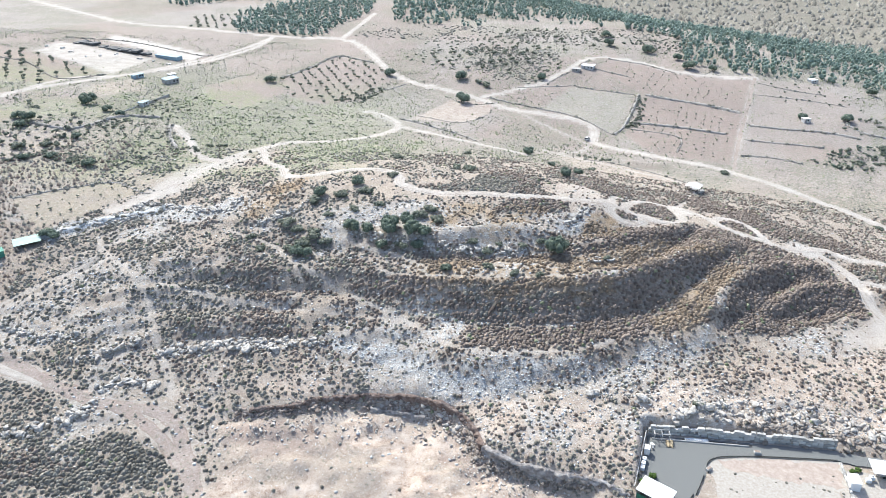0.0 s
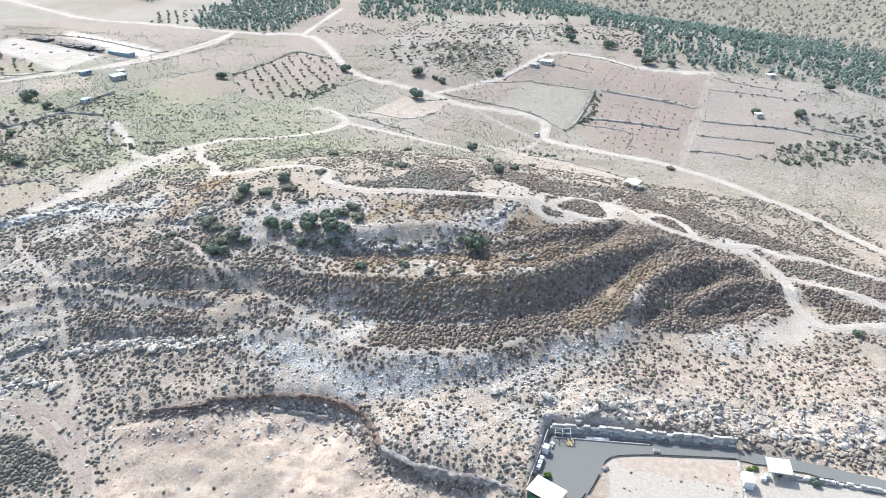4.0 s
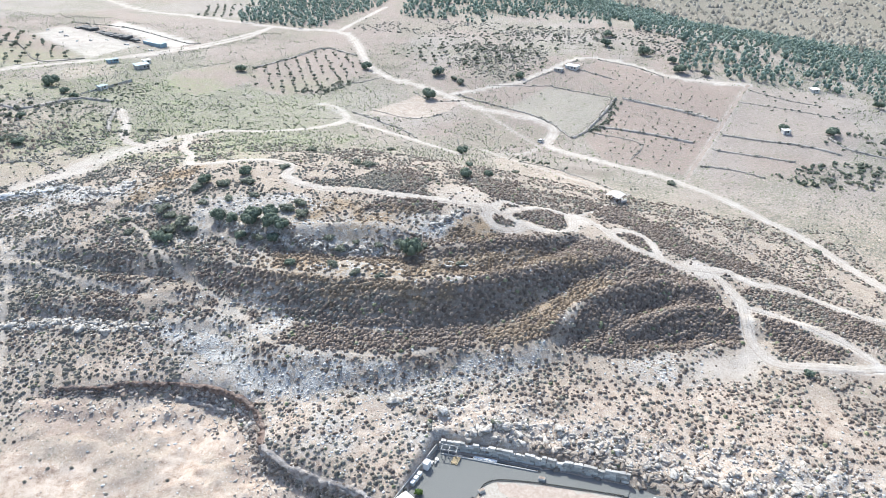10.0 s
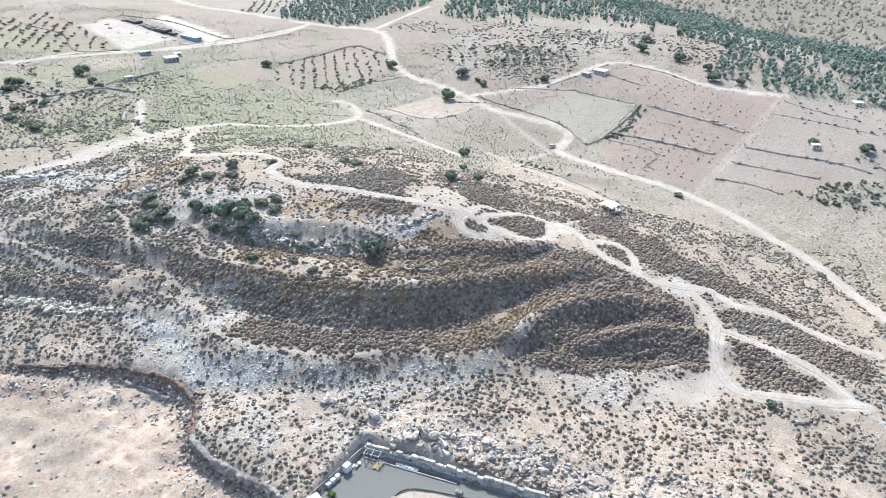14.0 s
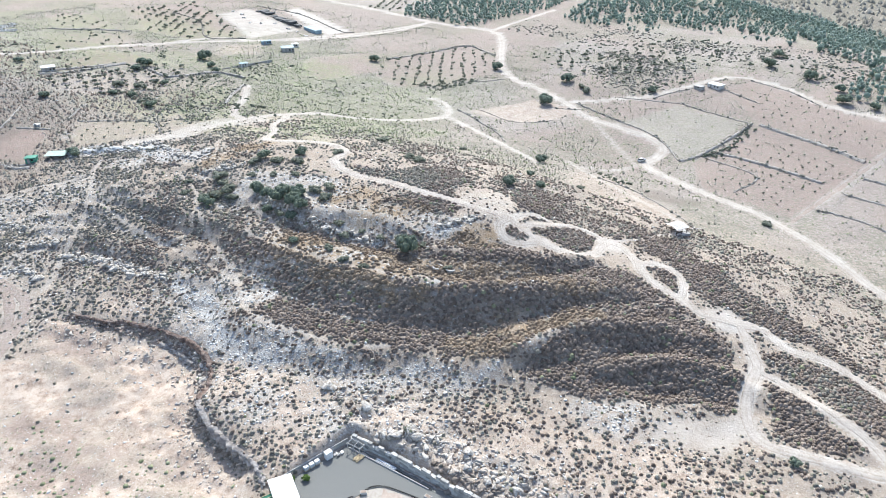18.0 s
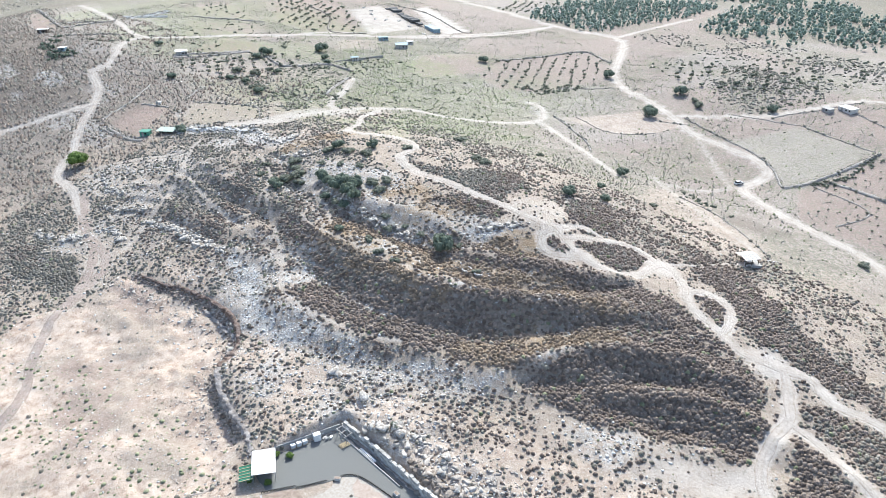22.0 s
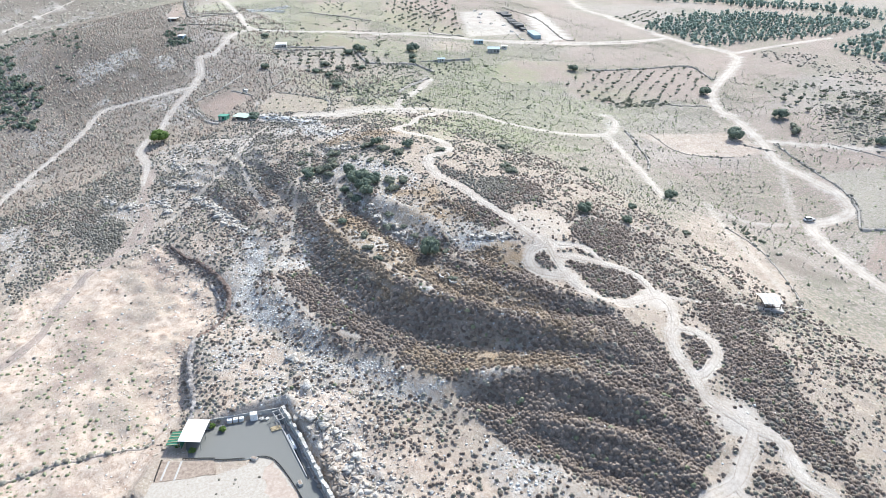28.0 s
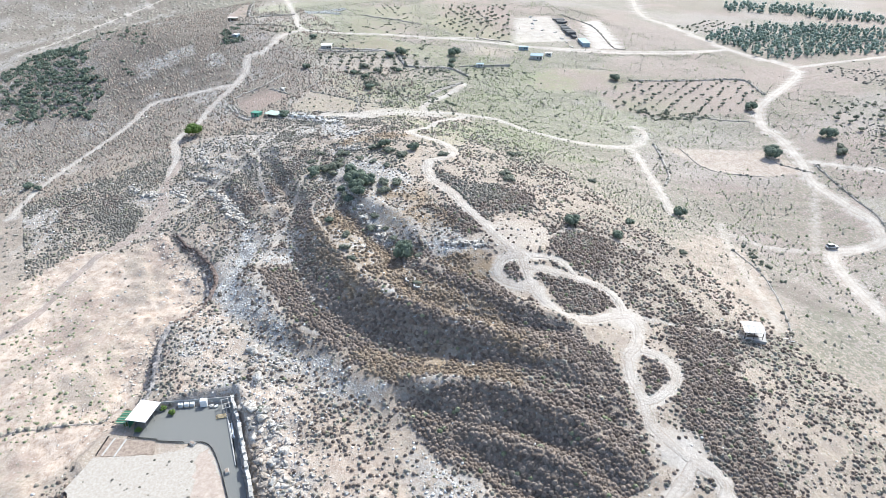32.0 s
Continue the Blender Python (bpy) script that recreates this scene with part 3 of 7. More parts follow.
GOLD_BENCH = [(58, 158), (70, 163), (80, 178), (88, 190), (80, 184), (68, 172), (56, 164)]
GOLD_WEST = [(-62, 205), (-52, 216), (-46, 232), (-58, 228), (-68, 212)]
ROCK_BAND = [(-40, 152), (-14, 150), (-6, 146), (0, 142), (14, 141), (28, 144), (40, 146), (58, 152), (74, 157), (70, 150), (56, 143), (40, 139), (20, 135), (4, 136), (-8, 141), (-24, 146)]
ROCK_SUMMIT = [(-62, 200), (-46, 212), (-34, 205), (-20, 199), (0, 199), (24, 200), (44, 206), (38, 196), (22, 188), (0, 184), (-16, 185), (-36, 191), (-50, 194)]
ROCK_WEST = [(-110, 200), (-84, 214), (-66, 222), (-60, 212), (-78, 202), (-100, 192)]
RIDGE_SCRUB = [(112, 205), (126, 206), (130, 190), (130, 180), (118, 174), (100, 168), (80, 168), (86, 180), (96, 194)]
TRIANGLE_SCRUB = [(134, 192), (163, 177), (154, 171), (138, 171), (133, 180)]
STRIP_SCRUB = [(134, 206), (150, 206), (176, 197), (172, 182), (158, 184), (142, 193), (133, 197)]
NORTH_SIDE = [(46, 222), (56, 217), (80, 222), (90, 232), (104, 240), (112, 252), (104, 268), (96, 258), (80, 256), (64, 262), (48, 256), (40, 240)]
SUMMIT_SCRUB = [(-6, 212), (20, 214), (40, 208), (50, 210), (48, 216), (30, 221), (8, 224), (-10, 222)]
NORTH_SCRUB = [(84, 236), (100, 230), (112, 216), (126, 214), (142, 213), (160, 207), (164, 212), (140, 226), (118, 240), (96, 252), (84, 250)]
MOUND = [(-84, 186), (-62, 205), (-36, 197), (-13, 190), (0, 190), (24, 194), (44, 202), (56, 206), (74, 208), (82, 214), (96, 214), (118, 206), (110, 195), (96, 186), (84, 172), (72, 158), (56, 152), (28, 144), (0, 142), (-14, 150), (-40, 152), (-78, 156)]

SW_SCRUB = [(-105, 120), (-98, 124), (-88, 126), (-82, 128), (-67, 124), (-66, 116), (-70, 112), (-78, 113), (-87, 109), (-99, 109)]
SCREE_WEST = [(-34, 161), (-18, 158), (-4, 151), (1, 146), (14, 144), (22, 147), (26, 143), (19, 139), (7, 137), (0, 136), (-7, 144), (-20, 152), (-30, 155)]
SCREE_EAST = [(25, 146), (45, 150), (59, 153), (74, 159), (76, 157), (66, 150), (52, 145), (33, 142)]
STONES_SUMMIT = [(-13, 191), (1, 196), (20, 197), (34, 192), (34, 186), (23, 184), (4, 185)]
STONES_LEDGE = [(32, 191), (37, 200), (45, 209), (49, 208), (41, 195)]
STONES_WEST_TOP = [(-44, 200), (-34, 206), (-6, 210), (5, 202), (-3, 194), (-18, 194)]
STONES_A = [(-129, 200), (-133, 204), (-123, 210), (-109, 212), (-105, 207), (-116, 204)]
STONES_B = [(-104, 211), (-109, 223), (-97, 219), (-81, 214), (-73, 222), (-64, 215), (-69, 208), (-85, 205)]
GOLD_CREST = [(4, 172), (22, 171), (36, 173), (49, 176), (63, 183), (76, 192), (87, 202), (89, 198), (64, 181), (39, 169), (24, 168), (7, 169)]
GOLD_LOW = [(62, 168), (75, 180), (90, 191), (94, 190), (78, 172), (70, 161), (64, 158), (61, 163)]
GOLD_KNOLL = [(-1, 195), (8, 203), (33, 204), (24, 193), (15, 189)]
GOLD_END = [(40, 192), (46, 206), (52, 207), (58, 204), (54, 195)]
RIDGE_DARK = [(77, 165), (83, 176), (94, 186), (107, 196), (126, 197), (131, 189), (130, 172), (124, 173), (114, 172), (96, 162), (83, 161)]
TILLED_A = [(-379, 431), (-301, 431), (-301, 387), (-312, 371)]
TILLED_ORCHARD = [(-291, 378), (-281, 431), (-217, 391), (-182, 370), (-197, 341), (-232, 340)]
TILLED_B = [(-249, 314), (-229, 329), (-216, 312), (-231, 297)]
TILLED_C = [(-220, 287), (-205, 297), (-186, 301), (-187, 284), (-197, 266)]
TILLED_D = [(-126, 360), (-108, 392), (-83, 366), (-99, 329), (-118, 340)]
TILLED_E = [(-246, 508), (-154, 506), (-124, 494), (-139, 425), (-156, 426)]
TILLED_F = [(-130, 418), (-77, 491), (-37, 480), (-68, 454), (-99, 398), (-121, 384)]
PALE_A = [(-177, 342), (-159, 365), (-152, 345), (-165, 326)]
GREEN_A = [(-166, 326), (-145, 345), (-135, 330), (-154, 313)]
GREEN_B = [(-132, 328), (-127, 356), (-94, 321), (-77, 289), (-96, 273), (-108, 281), (-117, 306)]
GREEN_C = [(-70, 285), (-40, 306), (-10, 303), (-17, 271), (-52, 255)]
GREEN_D = [(-139, 273), (-125, 295), (-105, 273), (-115, 245), (-131, 250)]
SCRUB_LOOP = [(10, 221), (8, 234), (21, 243), (35, 231), (31, 219), (21, 216)]
SCRUB_TOP = [(11, 203), (18, 213), (38, 213), (46, 213), (41, 204), (29, 198)]
SCRUB_SIDE = [(44, 227), (44, 247), (53, 251), (66, 241), (65, 225), (56, 219)]
DARK_SLOPE = [(-374, 153), (-696, 205), (-559, 273), (-265, 214), (-226, 198), (-196, 199), (-202, 185), (-210, 170), (-211, 152), (-197, 131), (-259, 128)]
BROWN_WASTE = [(-215, 208), (-200, 227), (-170, 237), (-164, 209), (-165, 190), (-177, 189)]
DARK_SLOPE_LOW = [(-252, 73), (-208, 104), (-188, 130), (-196, 140), (-170, 159), (-117, 146), (-110, 138), (-155, 134), (-156, 106), (-186, 74)]
PATHS = [  # line, width, kind
    (MAIN_ROAD, 4.8, "road"), (FORK_ROAD, 3.0, "road"), (TRACK_EAST, 1.9, "track"), (BRANCH_FOREST, 3.0, "road"), (WEST_ROAD, 2.4, "road"), (TOP_ROAD, 2.6, "road"),
    (FAR_LEFT_ROAD, 4.0, "road"), (PATH_W[:14], 3.4, "road"), (PATH_W[13:], 3.2, "track"), (PATH_W2, 3.0, "road"), (QUARRY_TRACK, 3.6, "track"),
    (PLAIN_PATH, 2.8, "path"), (SPUR, 3.2, "path"), (NORTH_SPUR, 2.6, "trail"), (NORTH_TRACK, 2.6, "path"), (SUMMIT_PATH, 2.4, "path"), (LOOP_SMALL, 2.4, "path"), (LOOP_LONG, 2.2, "path"),
    (LOOP_UPPER, 1.4, "path"), (LOOP_ROUND, 2.4, "path"), (FORK_EAST, 2.4, "path"), (PATH_RIDGE, 2.8, "path"), (PATH_MIDDLE, 1.9, "path"), (PATH_SOUTH, 3.0, "path"),
    (FOOTPATH, 1.3, "trail"), (FOOTPATH2, 1.2, "trail"), (PATH_W3, 1.2, "trail")]
PATHS += [(line, wide, "trail") for line, wide in (
    ([(-90, 178), (-66, 171), (-50, 169), (-35, 166), (-19, 163.5), (-8, 158.5), (-1, 151.5), (9, 148.6), (19, 149.4), (29, 149.6), (36, 151), (45, 155)], 0.35),
    ([(100, 271), (89, 279), (79, 284), (64, 294), (52, 303), (45, 309)], 2.6), ([(51, 304), (56, 308), (63, 311), (67, 319), (71, 329)], 2.4), ([(37, 375), (49, 358), (62, 341), (70, 331)], 2.6), ([(-50, 167), (-43, 175), (-52, 190), (-70, 200)], 0.5), ([(60, 262), (52, 250), (46, 238), (50, 226)], 0.6), ([(104, 262), (96, 252), (90, 240), (84, 232)], 0.5),
    ([(-46, 184), (-43, 181), (-30, 173), (-19, 166.5), (-8, 160)], 0.5), ([(-20, 177.5), (-8, 173.5), (9, 173), (20, 172.6), (34, 173.2)], 0.35),
    ([(-36, 199), (-28, 190), (-16, 185), (-6, 178)], 0.5), ([(-60, 156), (-40, 158), (-20, 157), (-8, 152)], 0.4), ([(-120, 190), (-100, 200), (-80, 206)], 0.5))]


ISLANDS = ([(60, 214), (69, 226), (79, 230), (80, 219), (77, 213), (70, 213)], [(55, 210), (61, 211), (65, 210), (61, 206), (57, 206)], [(56, 219), (58, 225), (67, 228), (61, 220)])
NORTH_ISLAND = [(54, 220), (47, 226), (51, 251), (61, 243), (68, 234), (66, 230), (57, 227)]


def built(x, y, soft):
    """The yard and the courtyard, where nothing grows."""
    return np.maximum(area(x, y, YARD, soft), area(x, y, COURT, soft))


def patch(x, y, outline, soft):
    """Like area, worked out only near the outline."""
    xs, ys = [p[0] for p in outline], [p[1] for p in outline]
    m = (x > min(xs) - soft) & (x < max(xs) + soft) & (y > min(ys) - soft) & (y < max(ys) + soft)
    out = np.zeros_like(x)
    out[m] = area(x[m], y[m], outline, soft)
    return out


def cover(x, y):
    """What covers the ground, as shares in 0..1."""
    c = {}
    wob = (fbm(x, y, 14, 5) - 0.5) * 9
    xw, yw = x + wob, y + (fbm(x, y, 14, 9) - 0.5) * 9
    p = np.zeros_like(x)
    for line, wide, kind in PATHS:
        lx, ly = [q[0] for q in line], [q[1] for q in line]
        near = (x > min(lx) - 12) & (x < max(lx) + 12) & (y > min(ly) - 12) & (y < max(ly) + 12)
        d = line_distance(x[near], y[near], rounded(line, 4.0))
        p[near] = np.maximum(p[near], ({"trail": 0.5, "track": 0.4}.get(kind, 1.0)) - ({"trail": 0.5, "track": 0.4}.get(kind, 1.0)) * smooth(wide * 0.45, wide * 0.45 + (0.8 if kind == "trail" else 1.1), d + (fbm(x[near], y[near], 3, 2) - 0.5) * 1.2))
    apron = 0.65 * area(xw, yw, CLEARING, 2.5)
    apron += 0.42 * patch(xw + wob, yw, [(36, 214), (38, 224), (44, 228), (50, 221), (54, 210), (46, 211)], 3.0) + 0.9 * (1 - smooth(3, 7, np.hypot(x - 84, y - 228))) + 0.9 * (1 - smooth(3, 8, np.hypot(x - 122, y - 210)))
    apron += 0.6 * area(xw, yw, [(-114, 213), (-96, 228), (-86, 250), (-78, 262), (-84, 268), (-98, 250), (-106, 232), (-120, 218)], 2.5)
    island = np.maximum.reduce([patch(x, y, f, 1.2) for f in ISLANDS] + [patch(xw, yw, NORTH_ISLAND, 2.0)])
    apron *= 1 - island
    c["path"] = np.clip(np.maximum.reduce([p, apron, 0.8 * area(x, y, PAD, 1.5), area(x, y, PAD_WEST, 1.5)]), 0, 1)
    c["pale"] = area(xw, yw, QUARRY, 2.5)
    c["pale"] = np.maximum(c["pale"], 0.45 * area(xw, yw, [(52, 138), (70, 146), (100, 158), (118, 160), (110, 150), (84, 140), (60, 132)], 6))
    c["pale"] = np.maximum(c["pale"], 0.7 * area(xw, yw, [(-60, 136), (-40, 149), (0, 139), (30, 136), (60, 142), (120, 160), (160, 150), (165, 115), (90, 118), (40, 112), (10, 118), (0, 134)], 5))
    c["pale"] *= 0.25 + 0.75 * smooth(0.36, 0.56, fbm(x, y, 11, 13, 4))
    c["pale"] = np.maximum.reduce([c["pale"], 0.5 * area(x, y, FIELD_PALE, 1.2), 0.42 * area(xw, yw, BARE_STRIP, 2.0)])
    field = np.maximum.reduce([area(x, y, f, 1.2) for f in (FIELD_GREY, FIELD_PALE, FIELDS_EAST, FIELDS_FAR_EAST, ORCHARD, RED_FIELD, DRY_FIELD, RED_TERRACE, TERRACE_FIELDS, TOP_FIELD, RIDGE_FIELD, RED_RIDGE)])
    tilled = np.maximum.reduce([v * patch(x, y, f, 1.5) for f, v in ((TILLED_A, 0.6), (TILLED_ORCHARD, 0.9), (TILLED_B, 0.5), (TILLED_C, 1.0), (TILLED_D, 0.8), (TILLED_E, 0.55), (TILLED_F, 0.6))])
    field = np.maximum(field, np.minimum(1, tilled * 1.3))
    field = np.maximum(field, 0.7 * area(x, y, GROVE, 3))
    c["field"] = field
    red = np.maximum.reduce([0.75 * area(x, y, FIELDS_EAST, 2), 0.6 * area(x, y, ORCHARD, 2), 0.9 * area(x, y, RED_FIELD, 2), 0.9 * area(x, y, RED_TERRACE, 2), 0.6 * area(x, y, TERRACE_FIELDS, 3), 0.6 * area(x, y, TOP_FIELD, 3), 0.9 * area(x, y, RED_RIDGE, 3), 0.7 * (1 - smooth(2, 9, line_distance(x, y, [(-233, 258), (-225, 272), (-218, 295), (-204, 327)]))), 0.35 * area(x, y, FIELDS_FAR_EAST, 2)])
    red = np.maximum(red, 0.8 * area(xw, yw, QUARRY, 3) * smooth(0.5, 0.66, fbm(x, y, 9, 23)))
    red = np.maximum(red, 0.85 * tilled)
    c["red"] = np.clip(np.maximum(red, (0.1 + 0.5 * smooth(0.35, 0.6, fbm(x, y, 60, 21))) * smooth(280, 330, y)) * (1 - 0.85 * area(x, y, FIELD_GREY, 2)), 0, 1)
    g = np.maximum.reduce([area(xw, yw, f, 3) for f in (GOLD_BANK, GOLD_TOP, GOLD_BENCH, GOLD_WEST)])
    g = np.maximum.reduce([g] + [patch(xw, yw, f, 2.0) for f in (GOLD_CREST, GOLD_LOW, GOLD_KNOLL, GOLD_END)])
    c["gold"] = 0.8 * g * smooth(0.22, 0.48, fbm(x, y, 7, 31))
    c["green"] = np.clip(0.3 * area(x, y, FIELD_GREY, 1.2) + 0.2 * area(x, y, DRY_FIELD, 1.2) + 0.8 * area(xw, yw, GREENS, 14) * smooth(0.35, 0.6, fbm(x, y, 16, 41)) + 0.85 * smooth(0, -50, x) * smooth(225, 250, y) * smooth(410, 350, y) * smooth(0.30, 0.58, fbm(x, y, 26, 45)) + 0.7 * area(xw, yw, YELLOW_WEED, 7) * smooth(0.3, 0.6, fbm(x, y, 10, 43)), 0, 1)
    weeds = np.maximum.reduce([v * patch(xw, yw, f, 6) for f, v in ((GREEN_A, 0.9), (GREEN_B, 1.0), (GREEN_C, 0.9), (GREEN_D, 0.9))])
    c["green"] = np.clip(np.maximum(0.7 * c["green"], weeds * smooth(0.25, 0.5, fbm(x, y, 9, 47))), 0, 1)
    c["pale"] = np.maximum(c["pale"], 0.5 * patch(xw, yw, PALE_A, 3))
    r = np.maximum.reduce([0.5 * area(xw, yw, ROCK_BAND, 3), 0.6 * area(xw, yw, ROCK_SUMMIT, 3) * smooth(0.38, 0.55, fbm(x, y, 12, 51)), 0.8 * area(xw, yw, ROCK_WEST, 4) * smooth(0.35, 0.55, fbm(x, y, 12, 53))])
    south = smooth(205, 160, y) * smooth(-50, 90, x + 60) * smooth(84, 110, y)
    r = np.maximum(r, 0.75 * south * smooth(0.56, 0.7, fbm(x, y, 16, 55)) * (1 - area(x, y, QUARRY, 3)))
    west = smooth(-60, -100, x) * smooth(250, 200, y)
    r = np.maximum(r, 0.5 * west * smooth(0.52, 0.64, fbm(x, y, 18, 57)))
    r = np.maximum(r, 0.75 * area(xw, yw, BANK, 3))
    stony = np.maximum.reduce([v * patch(xw, yw, f, 1.5) for f, v in ((SCREE_WEST, 1.0), (SCREE_EAST, 0.6), (STONES_SUMMIT, 0.45), (STONES_LEDGE, 0.9), (STONES_WEST_TOP, 0.7), (STONES_A, 1.0), (STONES_B, 1.0))])
    dark = np.maximum(patch(x, y, DARK_SLOPE, 12), 0.6 * patch(x, y, DARK_SLOPE_LOW, 8))
    r = np.maximum.reduce([r * (1 - 0.95 * np.minimum(1, 1.6 * dark)), stony, 0.8 * dark * smooth(0.66, 0.72, fbm(x, y, 26, 59))])
    stony = stony * (0.35 + 0.65 * smooth(0.36, 0.56, fbm(x, y, 5, 58)))
    c["stony"] = stony
    r = r * (1 - 0.9 * patch(x, y, RIDGE_DARK, 2)) * (1 - 0.8 * patch(x, y, GOLD_LOW, 2))
    c["rock"] = np.clip(r, 0, 1) * (1 - c["path"]) * (1 - field)
    s = 0.58 + 0.08 * smooth(170, 150, y) + 0.0 * x
    s = np.maximum(s, 0.72 * smooth(-40, -70, x) * smooth(260, 225, y))
    s = np.maximum(s, (0.79 + 0.08 * smooth(-10, 30, x)) * area(xw, yw, MOUND, 5))
    s = np.maximum(s, 1.0 * area(xw, yw, [(-20, 178), (0, 174), (40, 174), (64, 184), (90, 202), (96, 194), (72, 176), (56, 164), (40, 160), (10, 161), (-20, 168)], 4))
    s = np.maximum(s, 1.0 * area(xw, yw, [(8, 160), (40, 160), (60, 168), (78, 182), (84, 174), (72, 160), (44, 153), (20, 149), (2, 150)], 3))
    s = np.maximum(s, 1.0 * area(xw, yw, [(40, 190), (56, 204), (76, 208), (92, 216), (100, 208), (88, 202), (66, 192), (44, 186)], 3))
    for f, v in ((RIDGE_SCRUB, 1.0), (TRIANGLE_SCRUB, 1.0), (STRIP_SCRUB, 0.95), (NORTH_SCRUB, 0.9), (NORTH_SIDE, 0.7), (SUMMIT_SCRUB, 0.8), (SW_SCRUB, 1.0), (RIDGE_DARK, 1.0), (SCRUB_LOOP, 0.95), (SCRUB_TOP, 1.0), (SCRUB_SIDE, 1.0)):
        s = np.maximum(s, v * area(xw, yw, f, 3))
    s = np.maximum(s, 0.6 * area(xw, yw, [(66, 226), (72, 231), (60, 250), (50, 236), (46, 222), (56, 218)], 3))
    for loop in (LOOP_LONG, LOOP_ROUND, LOOP_SMALL):
        s = np.maximum(s, 0.98 * area(x, y, [p[:2] for p in loop], 1.0))
    s = np.maximum(s, 1.0 * island)
    s = s * smooth(0.36, 0.56, fbm(x, y, 8, 61) * 0.66 + s * 0.38 + 0.2 * island)
    s = s * (1 - c["path"]) ** 2 * (1 - 0.93 * field) * (1 - 0.98 * area(x, y, QUARRY, 3)) * (1 - 0.45 * smooth(0.5, 0.9, c["pale"])) * (1 - 0.6 * c["rock"])
    s = s * (1 - built(x, y, 2)) * (1 - 0.9 * np.maximum(area(x, y, PAD, 3), area(x, y, PAD_WEST, 3)))
    c["scrub"] = np.clip(s, 0, 1)
    hill = np.maximum(smooth(560, 700, y) * smooth(-120, 120, x + (y - 600) * 0.2), smooth(-330, -460, x) * smooth(420, 300, y))
    c["litter"] = np.clip(np.maximum.reduce([smooth(0.5, 0.95, s) * 0.5, 0.2 * area(xw, yw, MOUND, 8) * (1 - c["path"]), (0.22 + 0.42 * smooth(-130, -190, x)) * west * (1 - field) * (1 - c["path"]), 0.4 * west * smooth(-120, -150, x) * (1 - field), hill * (0.8 + 0.2 * smooth(0.4, 0.6, fbm(x, y, 60, 67)))]), 0, 1)
    # painted haze: soil turns greyer far out on the plain and to the west
    c["ash"] = 0.75 * smooth(262, 320, y) + 0.6 * smooth(-130, -200, x) * smooth(320, 262, y)
    c["litter"] = np.maximum.reduce([c["litter"], 0.6 * area(xw, yw, BURNT, 2.5), 0.6 * patch(xw, yw, BROWN_WASTE, 4) * (1 - c["path"]), 1.0 * np.minimum(1, 1.2 * dark) * (1 - c["path"]) * (1 - field) * (1 - 0.8 * c["rock"])])
    c["tuft"] = np.clip(0.15 - 0.45 * smooth(262, 240, y) + 0.75 * smooth(0.35, 0.62, fbm(x, y, 22, 63)) * smooth(225, 260, y) + 0.5 * hill + 0.5 * c["green"], -0.3, 1) * (1 - 0.75 * field) * (1 - c["pale"])
    return c


cov = cover(gx, gy)
rough = np.clip(1 - cov["path"] - cov["field"], 0.12, 1) * smooth(900, 300, np.hypot(gx, gy - 200))
gz = gz + rough * ((fbm(gx, gy, 11, 71) - 0.5) * 1.1 + (vnoise(gx, gy, 2.4, 73) - 0.5) * 0.38 + cov["rock"] * (vnoise(gx, gy, 2.1, 75) - 0.5) * (0.8 + 1.3 * area(gx, gy, BANK, 2)))
old = area(gx, gy, [(-128, 150), (-112, 205), (-64, 212), (-36, 199), (-12, 191), (-6, 170), (2, 150), (-12, 146), (-60, 148), (-100, 140)], 10) * smooth(9, 13, gz + 6)
wave = (fbm(gx, gy, 30, 17) - 0.5) * 6
gz = gz + 0.4 * old * (terraced(gz + wave, 2.3, 2.6) - gz - wave)
SCARPS = [  # crest, toe, half of the rise that it adds
    ([(40, 189), (50, 192), (57, 195), (66, 199), (74, 205), (82, 211)], [(45, 180), (55, 182), (64, 188), (74, 197), (82, 207)], 1.5),
    ([(35, 170), (50, 174), (64, 181), (77, 190), (87, 197), (95, 203)], [(39, 162), (55, 166), (64, 170), (72, 179), (79, 185), (89, 193), (96, 200)], 0.9),
    ([(76, 167), (81, 174), (86, 179), (93, 185), (101, 190), (110, 195), (120, 196)], [(77, 164), (86, 169), (93, 174), (101, 182), (109, 188)], 1.7),
    ([(92, 173), (101, 178), (110, 184), (120, 187), (127, 188)], [(97, 170), (107, 174), (117, 178), (126, 180)], 1.5),
    ([(-22, 193), (-11, 190), (2, 191), (15, 194), (26, 194), (32, 193)], [(-19, 188), (-9, 185), (5, 183), (19, 184), (29, 184), (37, 181)], 1.1),
    ([(-82, 161), (-63, 163), (-46, 165), (-31, 169)], [(-78, 156), (-60, 158), (-42, 159), (-28, 164)], 0.7),
    ([(-79, 183), (-63, 180), (-48, 179), (-34, 178)], [(-78, 179), (-62, 175), (-46, 175), (-32, 174)], 0.6),
    ([(-91, 173), (-74, 173), (-58, 172), (-41, 172)], [(-88, 170), (-72, 169), (-55, 168), (-38, 168)], 0.6),
    ([(132, 186), (140, 187), (147, 186), (157, 184)], [(135, 180), (142, 178), (150, 174), (157, 173)], 0.7),
]
